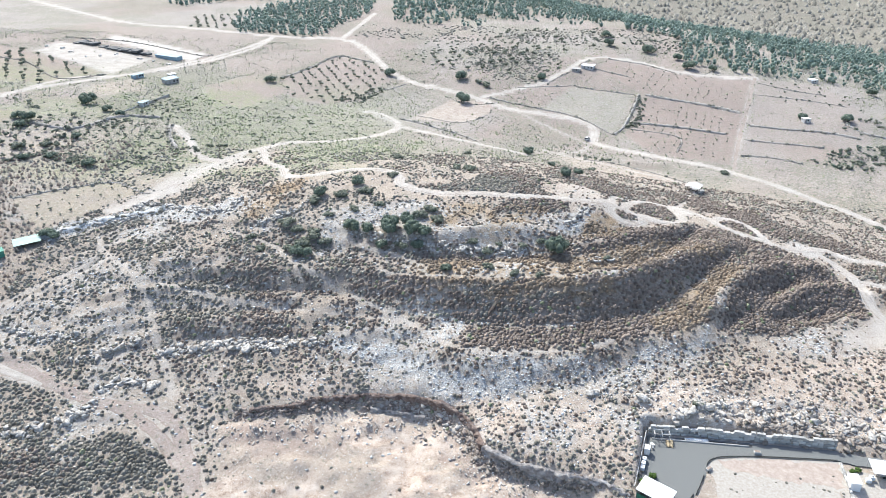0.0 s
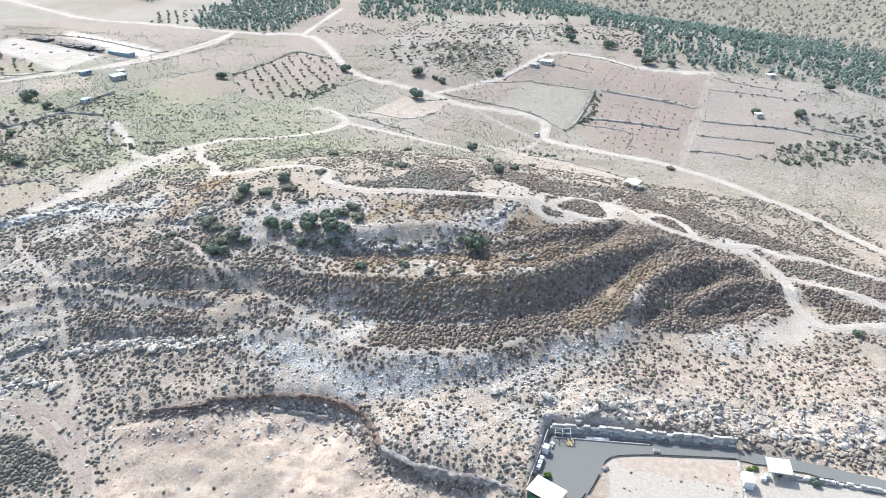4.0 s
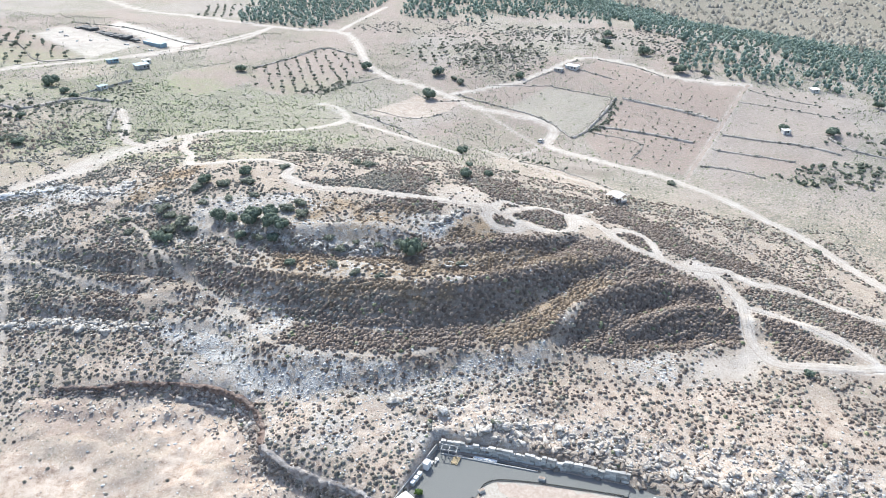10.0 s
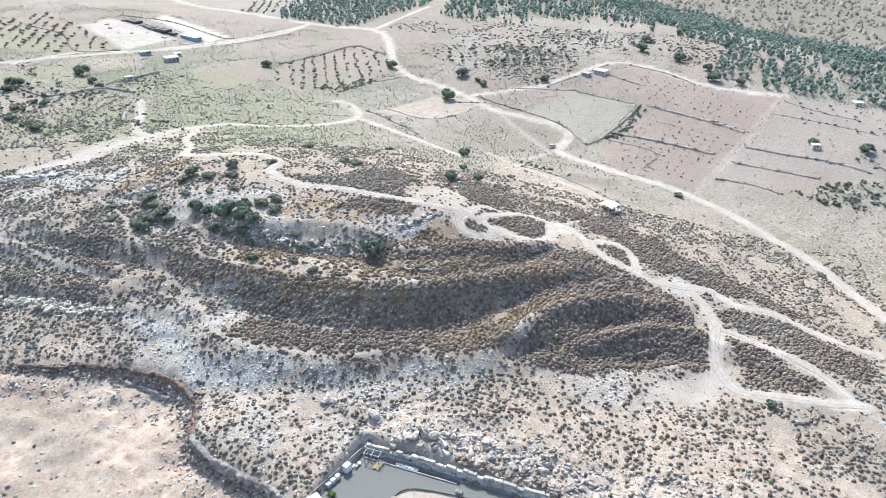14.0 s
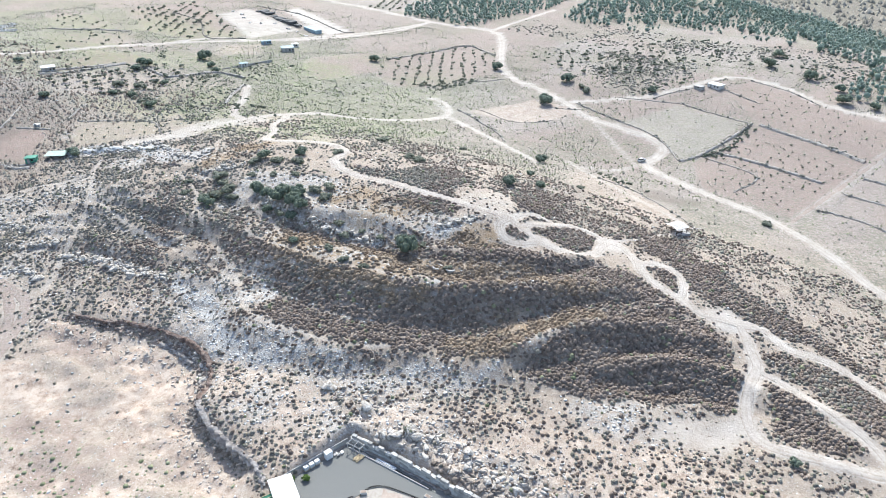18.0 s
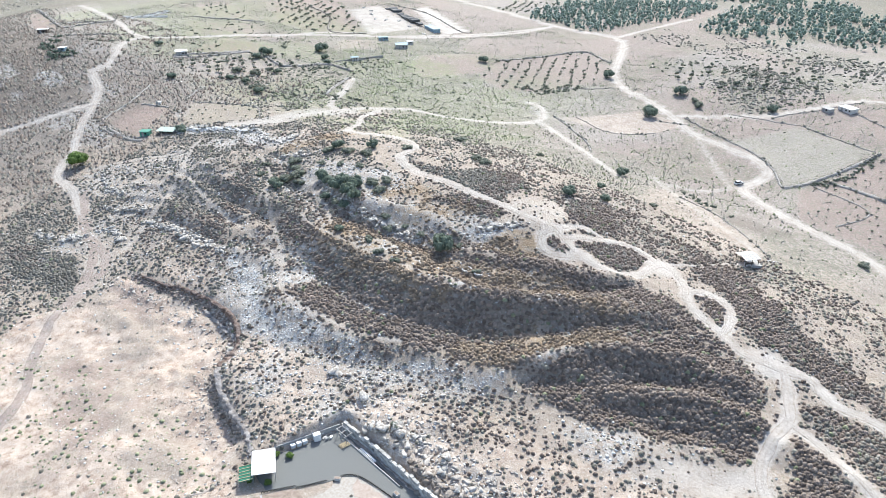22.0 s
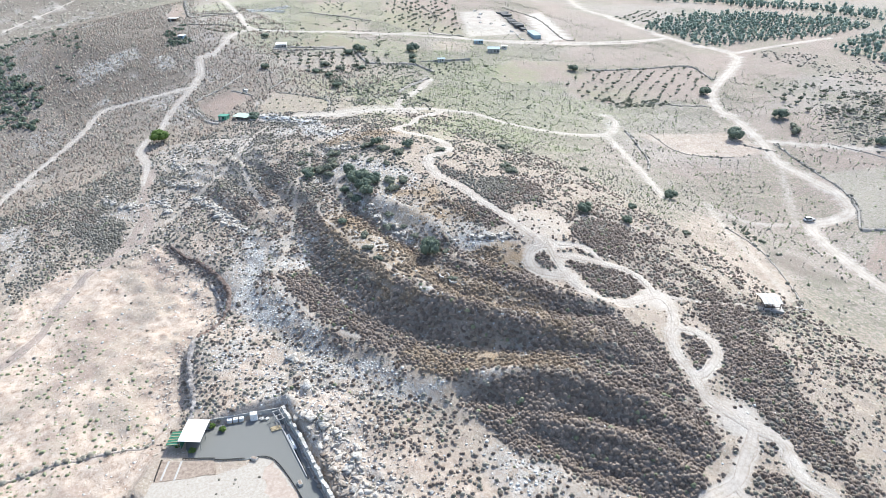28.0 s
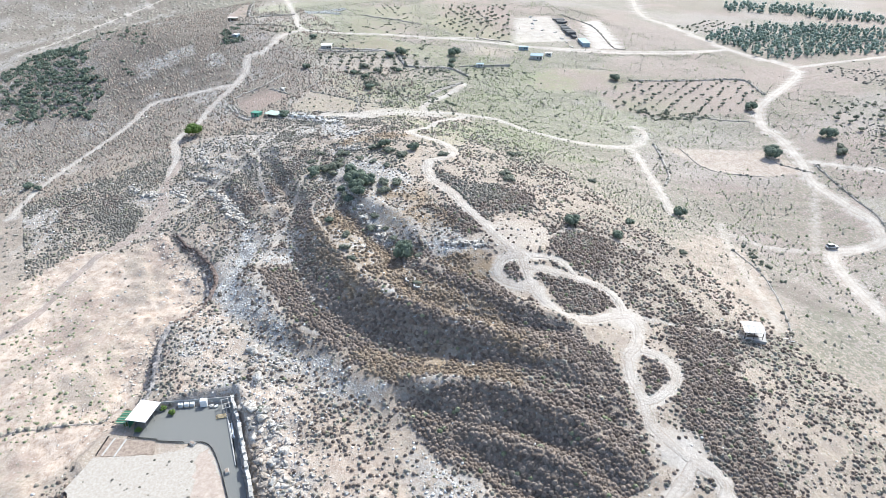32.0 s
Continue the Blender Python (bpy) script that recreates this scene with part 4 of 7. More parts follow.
for crest, toe, rise in SCARPS:
    xs, ys = [p[0] for p in crest + toe], [p[1] for p in crest + toe]
    m = (gx > min(xs) - 12) & (gx < max(xs) + 12) & (gy > min(ys) - 12) & (gy < max(ys) + 12)
    a, b = line_distance(gx[m], gy[m], rounded(crest, 2.0)), line_distance(gx[m], gy[m], rounded(toe, 2.0))
    gz[m] += rise * (np.exp(-(a / 2.6) ** 2) - np.exp(-(b / 2.6) ** 2))
east = area(gx, gy, [(60, 200), (84, 216), (118, 208), (128, 200), (128, 182), (110, 172), (86, 172), (92, 190), (76, 198)], 8)
gz = gz + 0.35 * east * (terraced(gz + wave, 1.9, 2.6) - gz - wave)
quarry_in = area(gx, gy, QUARRY, 3)
gz = gz + quarry_in * ((fbm(gx, gy, 9, 77) - 0.5) * 2.4 + smooth(98, 116, gy + 0.3 * gx) * (fbm(gx, gy, 3.4, 79) - 0.5) * 1.9)
# shrubs and bare stones follow the old terraces in bands
ledge = 0.8 * smooth(0.72, 0.97, 0.5 + 0.5 * np.sin((gz + wave * 0.35) * 2 * math.pi / 2.1 + 1.0)) * area(gx, gy, MOUND, 6) * smooth(80, 55, gx)
cov["litter"] = cov["litter"] * (1 - 0.75 * ledge)
cov["rock"] = np.clip(cov["rock"] + 0.6 * ledge * smooth(0.42, 0.56, fbm(gx, gy, 13, 19)) * (1 - cov["path"]), 0, 1)
ledge_grid = ledge.reshape(len(GY), len(GX))
flat = area(gx, gy, YARD, 0.8)
gz = gz * (1 - flat) + (YARD_Z - 0.05) * flat
flat = area(gx, gy, COURT, 0.8)
gz = gz * (1 - flat) + (YARD_Z - 0.6) * flat
gz_grid = gz.reshape(len(GY), len(GX))


def height(x, y):
    """The height of the ground sheet itself."""
    x, y = np.atleast_1d(np.asarray(x, float)), np.atleast_1d(np.asarray(y, float))
    i, j = np.clip(np.searchsorted(GX, x) - 1, 0, len(GX) - 2), np.clip(np.searchsorted(GY, y) - 1, 0, len(GY) - 2)
    u, v = (x - GX[i]) / (GX[i + 1] - GX[i]), (y - GY[j]) / (GY[j + 1] - GY[j])
    a, b, c, d = gz_grid[j, i], gz_grid[j, i + 1], gz_grid[j + 1, i], gz_grid[j + 1, i + 1]
    return (a * (1 - u) + b * u) * (1 - v) + (c * (1 - u) + d * u) * v


def on_ledge(x, y):
    return ledge_grid[np.clip(np.searchsorted(GY, y), 0, len(GY) - 1), np.clip(np.searchsorted(GX, x), 0, len(GX) - 1)]


def hz(x, y):
    return float(height(x, y)[0])


nx = len(GX)
jj, ii = np.meshgrid(np.arange(len(GY) - 1), np.arange(nx - 1), indexing="ij")
k0 = (jj * nx + ii).ravel()
quads = np.stack([k0, k0 + 1, k0 + nx + 1, k0 + nx], 1)
me = mesh_from("ground", np.stack([gx, gy, gz], 1), quads, M_GROUND, True)
for key in ("path", "pale", "red", "gold", "green", "rock", "stony", "litter", "tuft", "ash"):
    at = me.attributes.new(key, "FLOAT", "POINT")
    at.data.foreach_set("value", cov[key].astype(np.float32))
ground = tagged(new("ground", me), "dry stony hillside and plain with pale dusty soil", "ground", kind="structure")


def strip(name, line, wide, lift, label, category):
    """A worn road or path laid on the ground: pale wheel ruts, a duller crown, uneven dusty edges."""
    c = rounded(line, 1.1)
    d = np.gradient(c, axis=0)
    d /= np.hypot(d[:, 0], d[:, 1])[:, None] + 1e-9
    n = np.stack([-d[:, 1], d[:, 0]], 1)
    cols = 7
    vs = []
    for k in range(cols):
        s = (k / (cols - 1) - 0.5) * wide
        edge = (fbm(c[:, 0] + 40 * k, c[:, 1], 3.0, 80 + k, 2) - 0.5) * wide * (0.42 if k in (0, cols - 1) else 0.06)
        q = c + n * (s + edge)[:, None]
        z = height(q[:, 0], q[:, 1]) + lift * (0.25 if k in (0, cols - 1) else 1.0)
        vs.append(np.c_[q, z])
    m = len(c)
    v = np.concatenate(vs)
    k0 = np.concatenate([np.arange(m - 1) + k * m for k in range(cols - 1)])
    f = np.stack([k0, k0 + 1, k0 + m + 1, k0 + m], 1)[:, ::-1]
    me = mesh_from(name, v, f, M_GROUND, True)
    tone = {"dirt road": 0.9, "dirt track": 0.30}.get(category, 0.85)
    worn = np.concatenate([np.clip(w * tone + 0.35 * (fbm(q[:, 0], q[:, 1], 4, 85) - 0.5), 0, 1) for w, q in zip((0.25, 0.9, 1.0, 0.7, 1.0, 0.9, 0.25), vs)])
    me.attributes.new("path", "FLOAT", "POINT").data.foreach_set("value", worn.astype(np.float32))
    me.attributes.new("red", "FLOAT", "POINT").data.foreach_set("value", np.full(len(v), 0.9 if category == "dirt track" else 0.5 if category == "dirt road" else 0.35, np.float32))
    return tagged(new(name, me), label, category, kind="structure")


for q, (line, wide, kind) in enumerate(PATHS):
    if kind in ("road", "track"):
        strip("road", line, wide * 0.95, 0.05 + 0.002 * q, "unpaved road of packed pale limestone dust" if kind == "road" else "unpaved track of worn tan earth", "dirt road" if kind == "road" else "dirt track")
    elif kind == "path":
        strip("path", line, wide * 0.9, 0.05 + 0.002 * q, "worn pale dirt path over the scrubby hill", "path")

# ---- scrub, stones ----
rng = np.random.default_rng(7)


def stone_shapes(count):
    out = []
    v0, f0 = ico(1)
    for k in range(count):
        v = v0 * (1 + 0.28 * (2 * rng.random(len(v0)) - 1))[:, None]
        for _ in range(4):
            d = rng.normal(size=3)
            d /= np.linalg.norm(d)
            v -= np.maximum(0, v @ d - (0.35 + 0.3 * rng.random()))[:, None] * d
        v *= np.array([1.0, 0.6 + 0.35 * rng.random(), 0.45 + 0.3 * rng.random()])
        v[:, 2] += 0.15
        out.append((v, f0))
    return out


def sprinkle(x0, x1, y0, y1, cell, share, keep=None):
    """Jittered places on a grid, each kept by the share that its ground gives."""
    a, b = np.meshgrid(np.arange(x0, x1, cell), np.arange(y0, y1, cell))
    a = a.ravel() + (rng.random(a.size) - 0.5) * cell * 0.9
    b = b.ravel() + (rng.random(b.size) - 0.5) * cell * 0.9
    c = cover(a, b)
    s = share(a, b, c)
    m = rng.random(len(a)) < s
    return a[m], b[m], {k: q[m] for k, q in c.items()}


def dome_shapes(count, sides, rings, lump):
    """Low lumpy domes of few faces, open below."""
    out = []
    for k in range(count):
        v = []
        for i in range(rings):
            e = i / rings * 1.5708 - 0.1
            a = (np.arange(sides) + 0.5 * (i % 2)) / sides * 6.283
            r = 1 + lump * (2 * rng.random(sides) - 1)
            v.append(np.stack([np.cos(a) * np.cos(e) * r, np.sin(a) * np.cos(e) * r, (np.sin(e) * 0.95 + 0.1) * (1 + lump * (rng.random(sides) - 0.5))], 1))
        v.append(np.array([[0.1 * (rng.random() - 0.5), 0.1 * (rng.random() - 0.5), 1.0 + lump * (rng.random() - 0.5)]]))
        f = []
        for i in range(rings - 1):
            for j in range(sides):
                p, q = i * sides + j, i * sides + (j + 1) % sides
                f += [[p, q, p + sides], [q, q + sides, p + sides]]
        top = (rings - 1) * sides
        f += [[top + j, top + (j + 1) % sides, top + sides] for j in range(sides)]
        out.append((np.concatenate(v), np.array(f)))
    return out


CUSHIONS, SMALL, TUFTS, TINY, STONES = dome_shapes(12, 6, 3, 0.22), dome_shapes(9, 5, 2, 0.26), dome_shapes(7, 5, 2, 0.24), dome_shapes(7, 5, 1, 0.3), stone_shapes(8)
LOW = [(v * np.array([1.0, 1.0, 1.75]), f) for v, f in TINY]


def lay(name, x, y, size, tall, shapes, material, label, category, smooth_shade=False):
    pos = np.stack([x, y, height(x, y) - 0.05], 1)
    v, f = scatter(shapes, pos, size, size * tall, rng.random(len(x)) * 6.283, rng.integers(0, len(shapes), len(x)))
    return tagged(new(name, mesh_from(name, v, f, material, smooth_shade)), label, category, kind="stuff")


x, y, c = sprinkle(-130, 190, 84, 272, 0.86, lambda a, b, c: c["scrub"] * (1 - 0.6 * on_ledge(a, b)))
dense = c["scrub"]
full = smooth(0.55, 0.95, dense)
size = (0.20 + 0.42 * rng.random(len(x)) ** 1.4) * (0.85 + 0.4 * dense) * (1 - full) + (0.46 + 0.34 * rng.random(len(x))) * full
tone = fbm(x, y, 17, 91) + (rng.random(len(x)) - 0.5) * 0.35
gold = c["gold"] * 1.5 > rng.random(len(x)) * 0.9
weed = (~gold) & (rng.random(len(x)) < 0.02 + 0.5 * c["green"])
pale = (~gold) & (~weed) & (rng.random(len(x)) < 0.34 * (1 - smooth(0.6, 0.95, dense)))
grey = (~gold) & (~weed) & (~pale) & ((tone + 0.25 * (x < -10) - 0.12 * area(x, y, MOUND, 4) - 0.2 * smooth(20, 50, x)) > 0.56)
brown = ~(gold | weed | grey | pale)
for m, mat, name, label in ((brown, M_SHRUB, "thorny_cushion_shrubs", "rounded dry brown thorny cushion shrubs covering the slopes"),
                            (grey, M_SHRUB_GREY, "grey_shrubs", "low grey-olive shrubs scattered among stones"),
                            (pale, M_SHRUB_PALE, "sage_shrubs", "pale sage-grey tufts between stones"),
                            (gold, M_SHRUB_GOLD, "straw_shrubs", "straw-coloured dry bushes on the terrace edges"),
                            (weed, M_SHRUB_GREEN, "green_shrubs", "small green weeds and shrubs")):
    for few, shapes in ((size >= 0.42, CUSHIONS), (size < 0.42, SMALL)):
        k = m & few
        lay(name, x[k], y[k], size[k], 0.8 + 0.25 * rng.random(k.sum()), shapes, mat, label, "shrubs", True)

x, y, c = sprinkle(-130, 175, 112, 262, 1.0, lambda a, b, c: 0.55 * smooth(0.40, 0.60, fbm(a, b, 6, 97)) * (1 - c["path"]) ** 2 * (1 - c["field"]) * (1 - area(a, b, QUARRY, 3)) * (1 - built(a, b, 3)))
half = rng.random(len(x))
for m, mat, label in ((half < 0.5, M_SHRUB_PALE, "small pale dry tufts between the shrubs"), (half >= 0.5, M_SHRUB, "small brown dry tufts between the shrubs")):
    lay("dry_tufts", x[m], y[m], 0.10 + 0.16 * rng.random(m.sum()), 0.9 + 0.0 * x[m], TINY, mat, label, "tufts")

x, y, c = sprinkle(-330, 320, 262, 480, 1.45, lambda a, b, c: (0.7 * smooth(0.30, 0.62, fbm(a, b, 20, 63)) + 0.16 + 0.2 * smooth(340, 280, b)) * (0.35 + 0.65 * smooth(0.36, 0.58, fbm(a, b, 6, 65))) * (1 - 0.8 * smooth(60, 90, a) * smooth(320, 300, b)) * (1 - c["path"]) ** 2 * (1 - 0.9 * c["field"]) * (1 - 0.9 * c["pale"]) * (b > 271))
size = 0.22 + 0.42 * rng.random(len(x)) ** 1.8
kind = rng.random(len(x)) + 0.5 * (fbm(x, y, 40, 64) - 0.5) + 0.3 * (c["green"] - 0.3)
# paler scrub materials out here lower the contrast, as haze painted into the shrubs
for m, mat, name, label in ((kind < 0.12, M_SHRUB_GREY, "plain_shrubs", "low dry brown shrubs dotted over the plain"), ((kind >= 0.12) & (kind < 0.62), M_SHRUB_PALE, "plain_shrubs", "low grey-olive shrubs dotted over the plain"),
                            (kind >= 0.62, M_SHRUB_GREEN, "plain_weeds", "grey-green weeds dotted over the plain")):
    lay(name, x[m], y[m], size[m], 0.9 + 0.0 * x[m], LOW, mat, label, "shrubs", True)
x, y, c = sprinkle(-170, 0, 240, 345, 1.5, lambda a, b, c: 0.55 * smooth(0.36, 0.56, fbm(a, b, 6, 62)) * smooth(0.3, 0.7, c["green"]) * (1 - c["path"]) ** 2 * (1 - c["field"]))
lay("green_weeds", x, y, 0.25 + 0.5 * rng.random(len(x)) ** 1.6, 0.8 + 0.0 * x, TUFTS, M_SHRUB_GREEN, "green and yellowish weeds in loose patches", "weeds", True)
x, y, c = sprinkle(-430, -128, 20, 275, 1.5, lambda a, b, c: np.maximum(c["scrub"] * 1.6, 0.9 * (1 - c["path"]) ** 2 * (1 - c["field"]) * smooth(262, 236, b)) * smooth(0.24, 0.50, 0.5 * fbm(a, b, 14, 95) + 0.5 * fbm(a, b, 5, 96)))
half = rng.random(len(x)) < 0.5
for m, mat, label in ((half, M_SHRUB_GREY, "grey low scrub on the stony western slope"), (~half, M_SHRUB, "dark brown low scrub on the stony western slope")):
    lay("slope_shrubs", x[m], y[m], 0.26 + 0.7 * rng.random(m.sum()) ** 1.5, 1.15 + 0.5 * rng.random(m.sum()), TINY, mat, label, "shrubs", True)
x, y, c = sprinkle(-200, 190, 0, 84, 2.6, lambda a, b, c: 0.6 * c["scrub"] + 0.1)
lay("valley_shrubs", x, y, 0.35 + 0.4 * rng.random(len(x)), 0.8 + 0.0 * x, TUFTS, M_SHRUB_GREY, "low grey shrubs on the ground south of the yard", "shrubs", True)
x, y, c = sprinkle(185, 330, 60, 300, 2.0, lambda a, b, c: c["scrub"] * 1.4)
lay("east_shrubs", x, y, 0.35 + 0.45 * rng.random(len(x)), 0.9 + 0.0 * x, TINY, M_SHRUB_PALE, "low dry shrubs on the eastern slope", "shrubs", True)
for outline, cell, share in (([(10, 480), (32, 490), (74, 467), (76, 442), (52, 413), (36, 421), (15, 441)], 1.7, 0.62), ([(60, 490), (150, 470), (190, 500), (150, 545), (60, 540), (20, 520)], 2.2, 0.5), ([(-60, 545), (40, 555), (80, 520), (20, 500), (-70, 510)], 2.2, 0.5)):
    xs, ys = [p[0] for p in outline], [p[1] for p in outline]
    x, y, c = sprinkle(min(xs), max(xs), min(ys), max(ys), cell, lambda a, b, c: share * area(a, b, outline, 6) * (1 - c["path"]) ** 2 * smooth(0.32, 0.5, fbm(a, b, 14, 66)))
    lay("stony_scrub", x, y, 0.4 + 0.7 * rng.random(len(x)), 0.8 + 0.0 * x, TUFTS, M_SHRUB_GREY, "dense grey scrub over a stony rise", "shrubs", True)

x, y, c = sprinkle(-130, 190, 84, 262, 0.95, lambda a, b, c: (np.maximum(c["rock"], 0.8 * on_ledge(a, b)) * 0.9 + 0.025 + 0.06 * (b < 165)) * (1 - c["path"]) * (1 - c["field"]) * (1 - built(a, b, 2)))
lay("limestone_rubble", x, y, 0.14 + 0.5 * rng.random(len(x)) ** 2.6, 0.9 + 0.0 * x, STONES, M_ROCK, "loose grey-white limestone rubble on the slopes", "stones")
x, y, c = sprinkle(-400, -128, 40, 280, 1.9, lambda a, b, c: (c["rock"] ** 2 * 0.6 + 0.005) * (1 - c["path"]))
lay("far_rubble", x, y, 0.3 + 0.6 * rng.random(len(x)) ** 2, 0.9 + 0.0 * x, STONES, M_ROCK, "pale limestone outcrops and stones on the far slope", "stones")
x, y, c = sprinkle(-45, 80, 132, 163, 0.44, lambda a, b, c: np.maximum(c["stony"], 0.5 * area(a, b, ROCK_BAND, 2) * smooth(0.34, 0.5, fbm(a, b, 5, 58))) * (1 - c["path"]))
lay("scree", x, y, 0.10 + 0.22 * rng.random(len(x)) ** 2.2, 0.8 + 0.0 * x, STONES, M_ROCK, "scree of pale blue-grey limestone below the terraces", "scree")
x, y, c = sprinkle(-64, 46, 183, 216, 0.6, lambda a, b, c: np.maximum(0.85 * c["stony"], 0.5 * area(a, b, ROCK_SUMMIT, 2) * smooth(0.46, 0.58, fbm(a, b, 8, 51))) * (1 - c["path"]))
lay("scree", x, y, 0.10 + 0.26 * rng.random(len(x)) ** 2.0, 0.8 + 0.0 * x, STONES, M_ROCK, "pale limestone stones below the summit", "scree")
x, y, c = sprinkle(-62, 50, 84, 140, 0.8, lambda a, b, c: 0.75 * area(a, b, QUARRY, 3) * smooth(0.32, 0.6, fbm(a, b, 7, 68)) * smooth(92, 112, b + 0.3 * a))
lay("quarry_rubble", x, y, 0.1 + 0.3 * rng.random(len(x)) ** 3, 0.9 + 0.0 * x, STONES, M_QUARRY, "broken reddish and pale quarry stones", "stones")
x, y, c = sprinkle(-62, 38, 60, 125, 1.7, lambda a, b, c: 0.7 * area(a, b, QUARRY, 3) * smooth(112, 96, b - 0.15 * a) * smooth(0.35, 0.55, fbm(a, b, 12, 69)))
lay("quarry_weeds", x, y, 0.2 + 0.5 * rng.random(len(x)) ** 2.0, 0.7 + 0.0 * x, SMALL, M_SHRUB_GREEN, "green weeds and small bushes on the quarry floor", "weeds", True)

# ---- trees ----
def crown_arrays(seed, blobs, leaves, leaf, wide=1.0, tall=0.8, low=0.25, core=0.62):
    """Leaf sprays round a few boughs: unit radius, base of the tree at 0, top near low + tall * 1.2."""
    r = np.random.default_rng(seed)
    ang = r.random(blobs) * 6.283
    rad = np.sqrt(r.random(blobs)) * 0.62 * wide
    cen = np.stack([np.cos(ang) * rad, np.sin(ang) * rad, low + tall * (0.35 + 0.55 * r.random(blobs) * (1 - rad / wide * 0.6))], 1)
    size = 0.28 + 0.2 * r.random(blobs)
    which = r.integers(0, blobs, leaves)
    d = r.normal(size=(leaves, 3))
    d[:, 2] = d[:, 2] * 0.8 + 0.25
    d /= np.linalg.norm(d, axis=1)[:, None]
    p = cen[which] + d * (size[which] * (0.75 + 0.35 * r.random(leaves)))[:, None] * np.array([1, 1, 0.85])
    t = np.cross(d, r.normal(size=(leaves, 3)))
    t /= np.linalg.norm(t, axis=1)[:, None] + 1e-9
    b = np.cross(d, t) + 0.5 * d * (r.random(leaves) - 0.5)[:, None]
    s = leaf * (0.6 + 0.8 * r.random(leaves))[:, None]
    quad = np.stack([p - t * s, p - b * s * 0.6, p + t * s, p + b * s * 0.6], 1).reshape(-1, 3)
    f = np.arange(leaves * 4).reshape(-1, 4)
    tri = np.concatenate([f[:, :3], f[:, [0, 2, 3]]])
    v0, f0 = ico(1)
    cv = (v0[None] * (size * core * 1.25)[:, None, None] * (1 + 0.25 * (r.random((blobs, len(v0), 1)) - 0.5)) + cen[:, None]).reshape(-1, 3)
    cf = (f0[None] + (np.arange(blobs) * len(v0))[:, None, None]).reshape(-1, 3) + len(quad)
    return np.concatenate([quad, cv]), np.concatenate([tri, cf]), cen


def trunk_mesh(name, cen, low, thick):
    bm = bmesh.new()
    fork = Vector((0.03, 0.02, low * 0.9 + 0.05))
    rod(bm, (0, 0, -0.08), fork, thick, 7, thick * 0.7)
    for c in cen[:5]:
        rod(bm, fork, Vector(c), thick * 0.5, 5, thick * 0.15)
    return bm_mesh(name, bm, M_BARK)


def tree_kind(seed, blobs, leaves, leaf, material, wide=1.0, tall=0.8, low=0.25, thick=0.05):
    v, f, cen = crown_arrays(seed, blobs, leaves, leaf, wide, tall, low)
    return mesh_from("crown", v, f, material), trunk_mesh("trunk", cen, low, thick)


def plant(kind, x, y, r, tall, name, label, category, group=""):
    """A tree of crown radius r; tall stretches its height."""
    ob = empty(name, x, y, hz(x, y) - 0.05, random.random() * 360, label, category, group)
    ob.scale = (r, r, r * tall)
    part("crown", kind[0], None, ob)
    part("trunk", kind[1], None, ob)
    return ob


OAKS = [tree_kind(20 + k, 15, 720, 0.095, M_LEAF_DARK, tall=0.85, low=0.12) for k in range(4)]
FRESH = [tree_kind(30, 20, 1000, 0.08, M_LEAF_GREEN, tall=1.0, low=0.2)]
OLIVES = [tree_kind(40 + k, 6, 84, 0.21, M_LEAF_OLIVE, tall=0.9, low=0.35, thick=0.08) for k in range(4)]
GREYS = [tree_kind(50 + k, 9, 380, 0.12, M_LEAF_OLIVE, tall=0.7, low=0.05) for k in range(2)]
random.seed(3)
plant(FRESH[0], -143, 161, 4.9, 0.95, "fig_tree", "round bright green tree standing alone beside the track", "tree")
for x, y, r, h in ((33.2, 186.3, 3.8, 1.3), (9, 381, 5.2, 0.95), (9, 420, 4.8, 0.95), (-33, 418, 4, 0.95), (58, 420, 3.4, 1), (43.7, 240.5, 2.9, 1), (37, 296.5, 3, 1), (-30.6, 222.4, 2.9, 1),
                   (-96, 381, 3.6, 1), (112, 486, 4.2, 1.1), (116, 513, 4.4, 1), (135, 471, 5, 1.05), (150, 455, 3.6, 1.1), (152, 438, 4.6, 1), (166, 434, 3.2, 1.1), (-166, 318, 4.6, 1), (-178, 289, 3.4, 1.1), (-130, 202, 3, 0.9),
                   (214, 359, 4.2, 0.9), (192, 364, 3, 0.9), (258, 416, 3.8, 1), (-17.6, 194.6, 3.5, 1.1), (-12.8, 195.6, 3.2, 1.1), (-18.4, 191.6, 3.3, 1.1), (-11, 190.4, 3.3, 1.1), (-29.9, 195.4, 3.2, 1.15)):
    plant(random.choice(OAKS), x, y, r, h, "oak_tree", "dark green evergreen tree with a dense rounded crown", "tree")
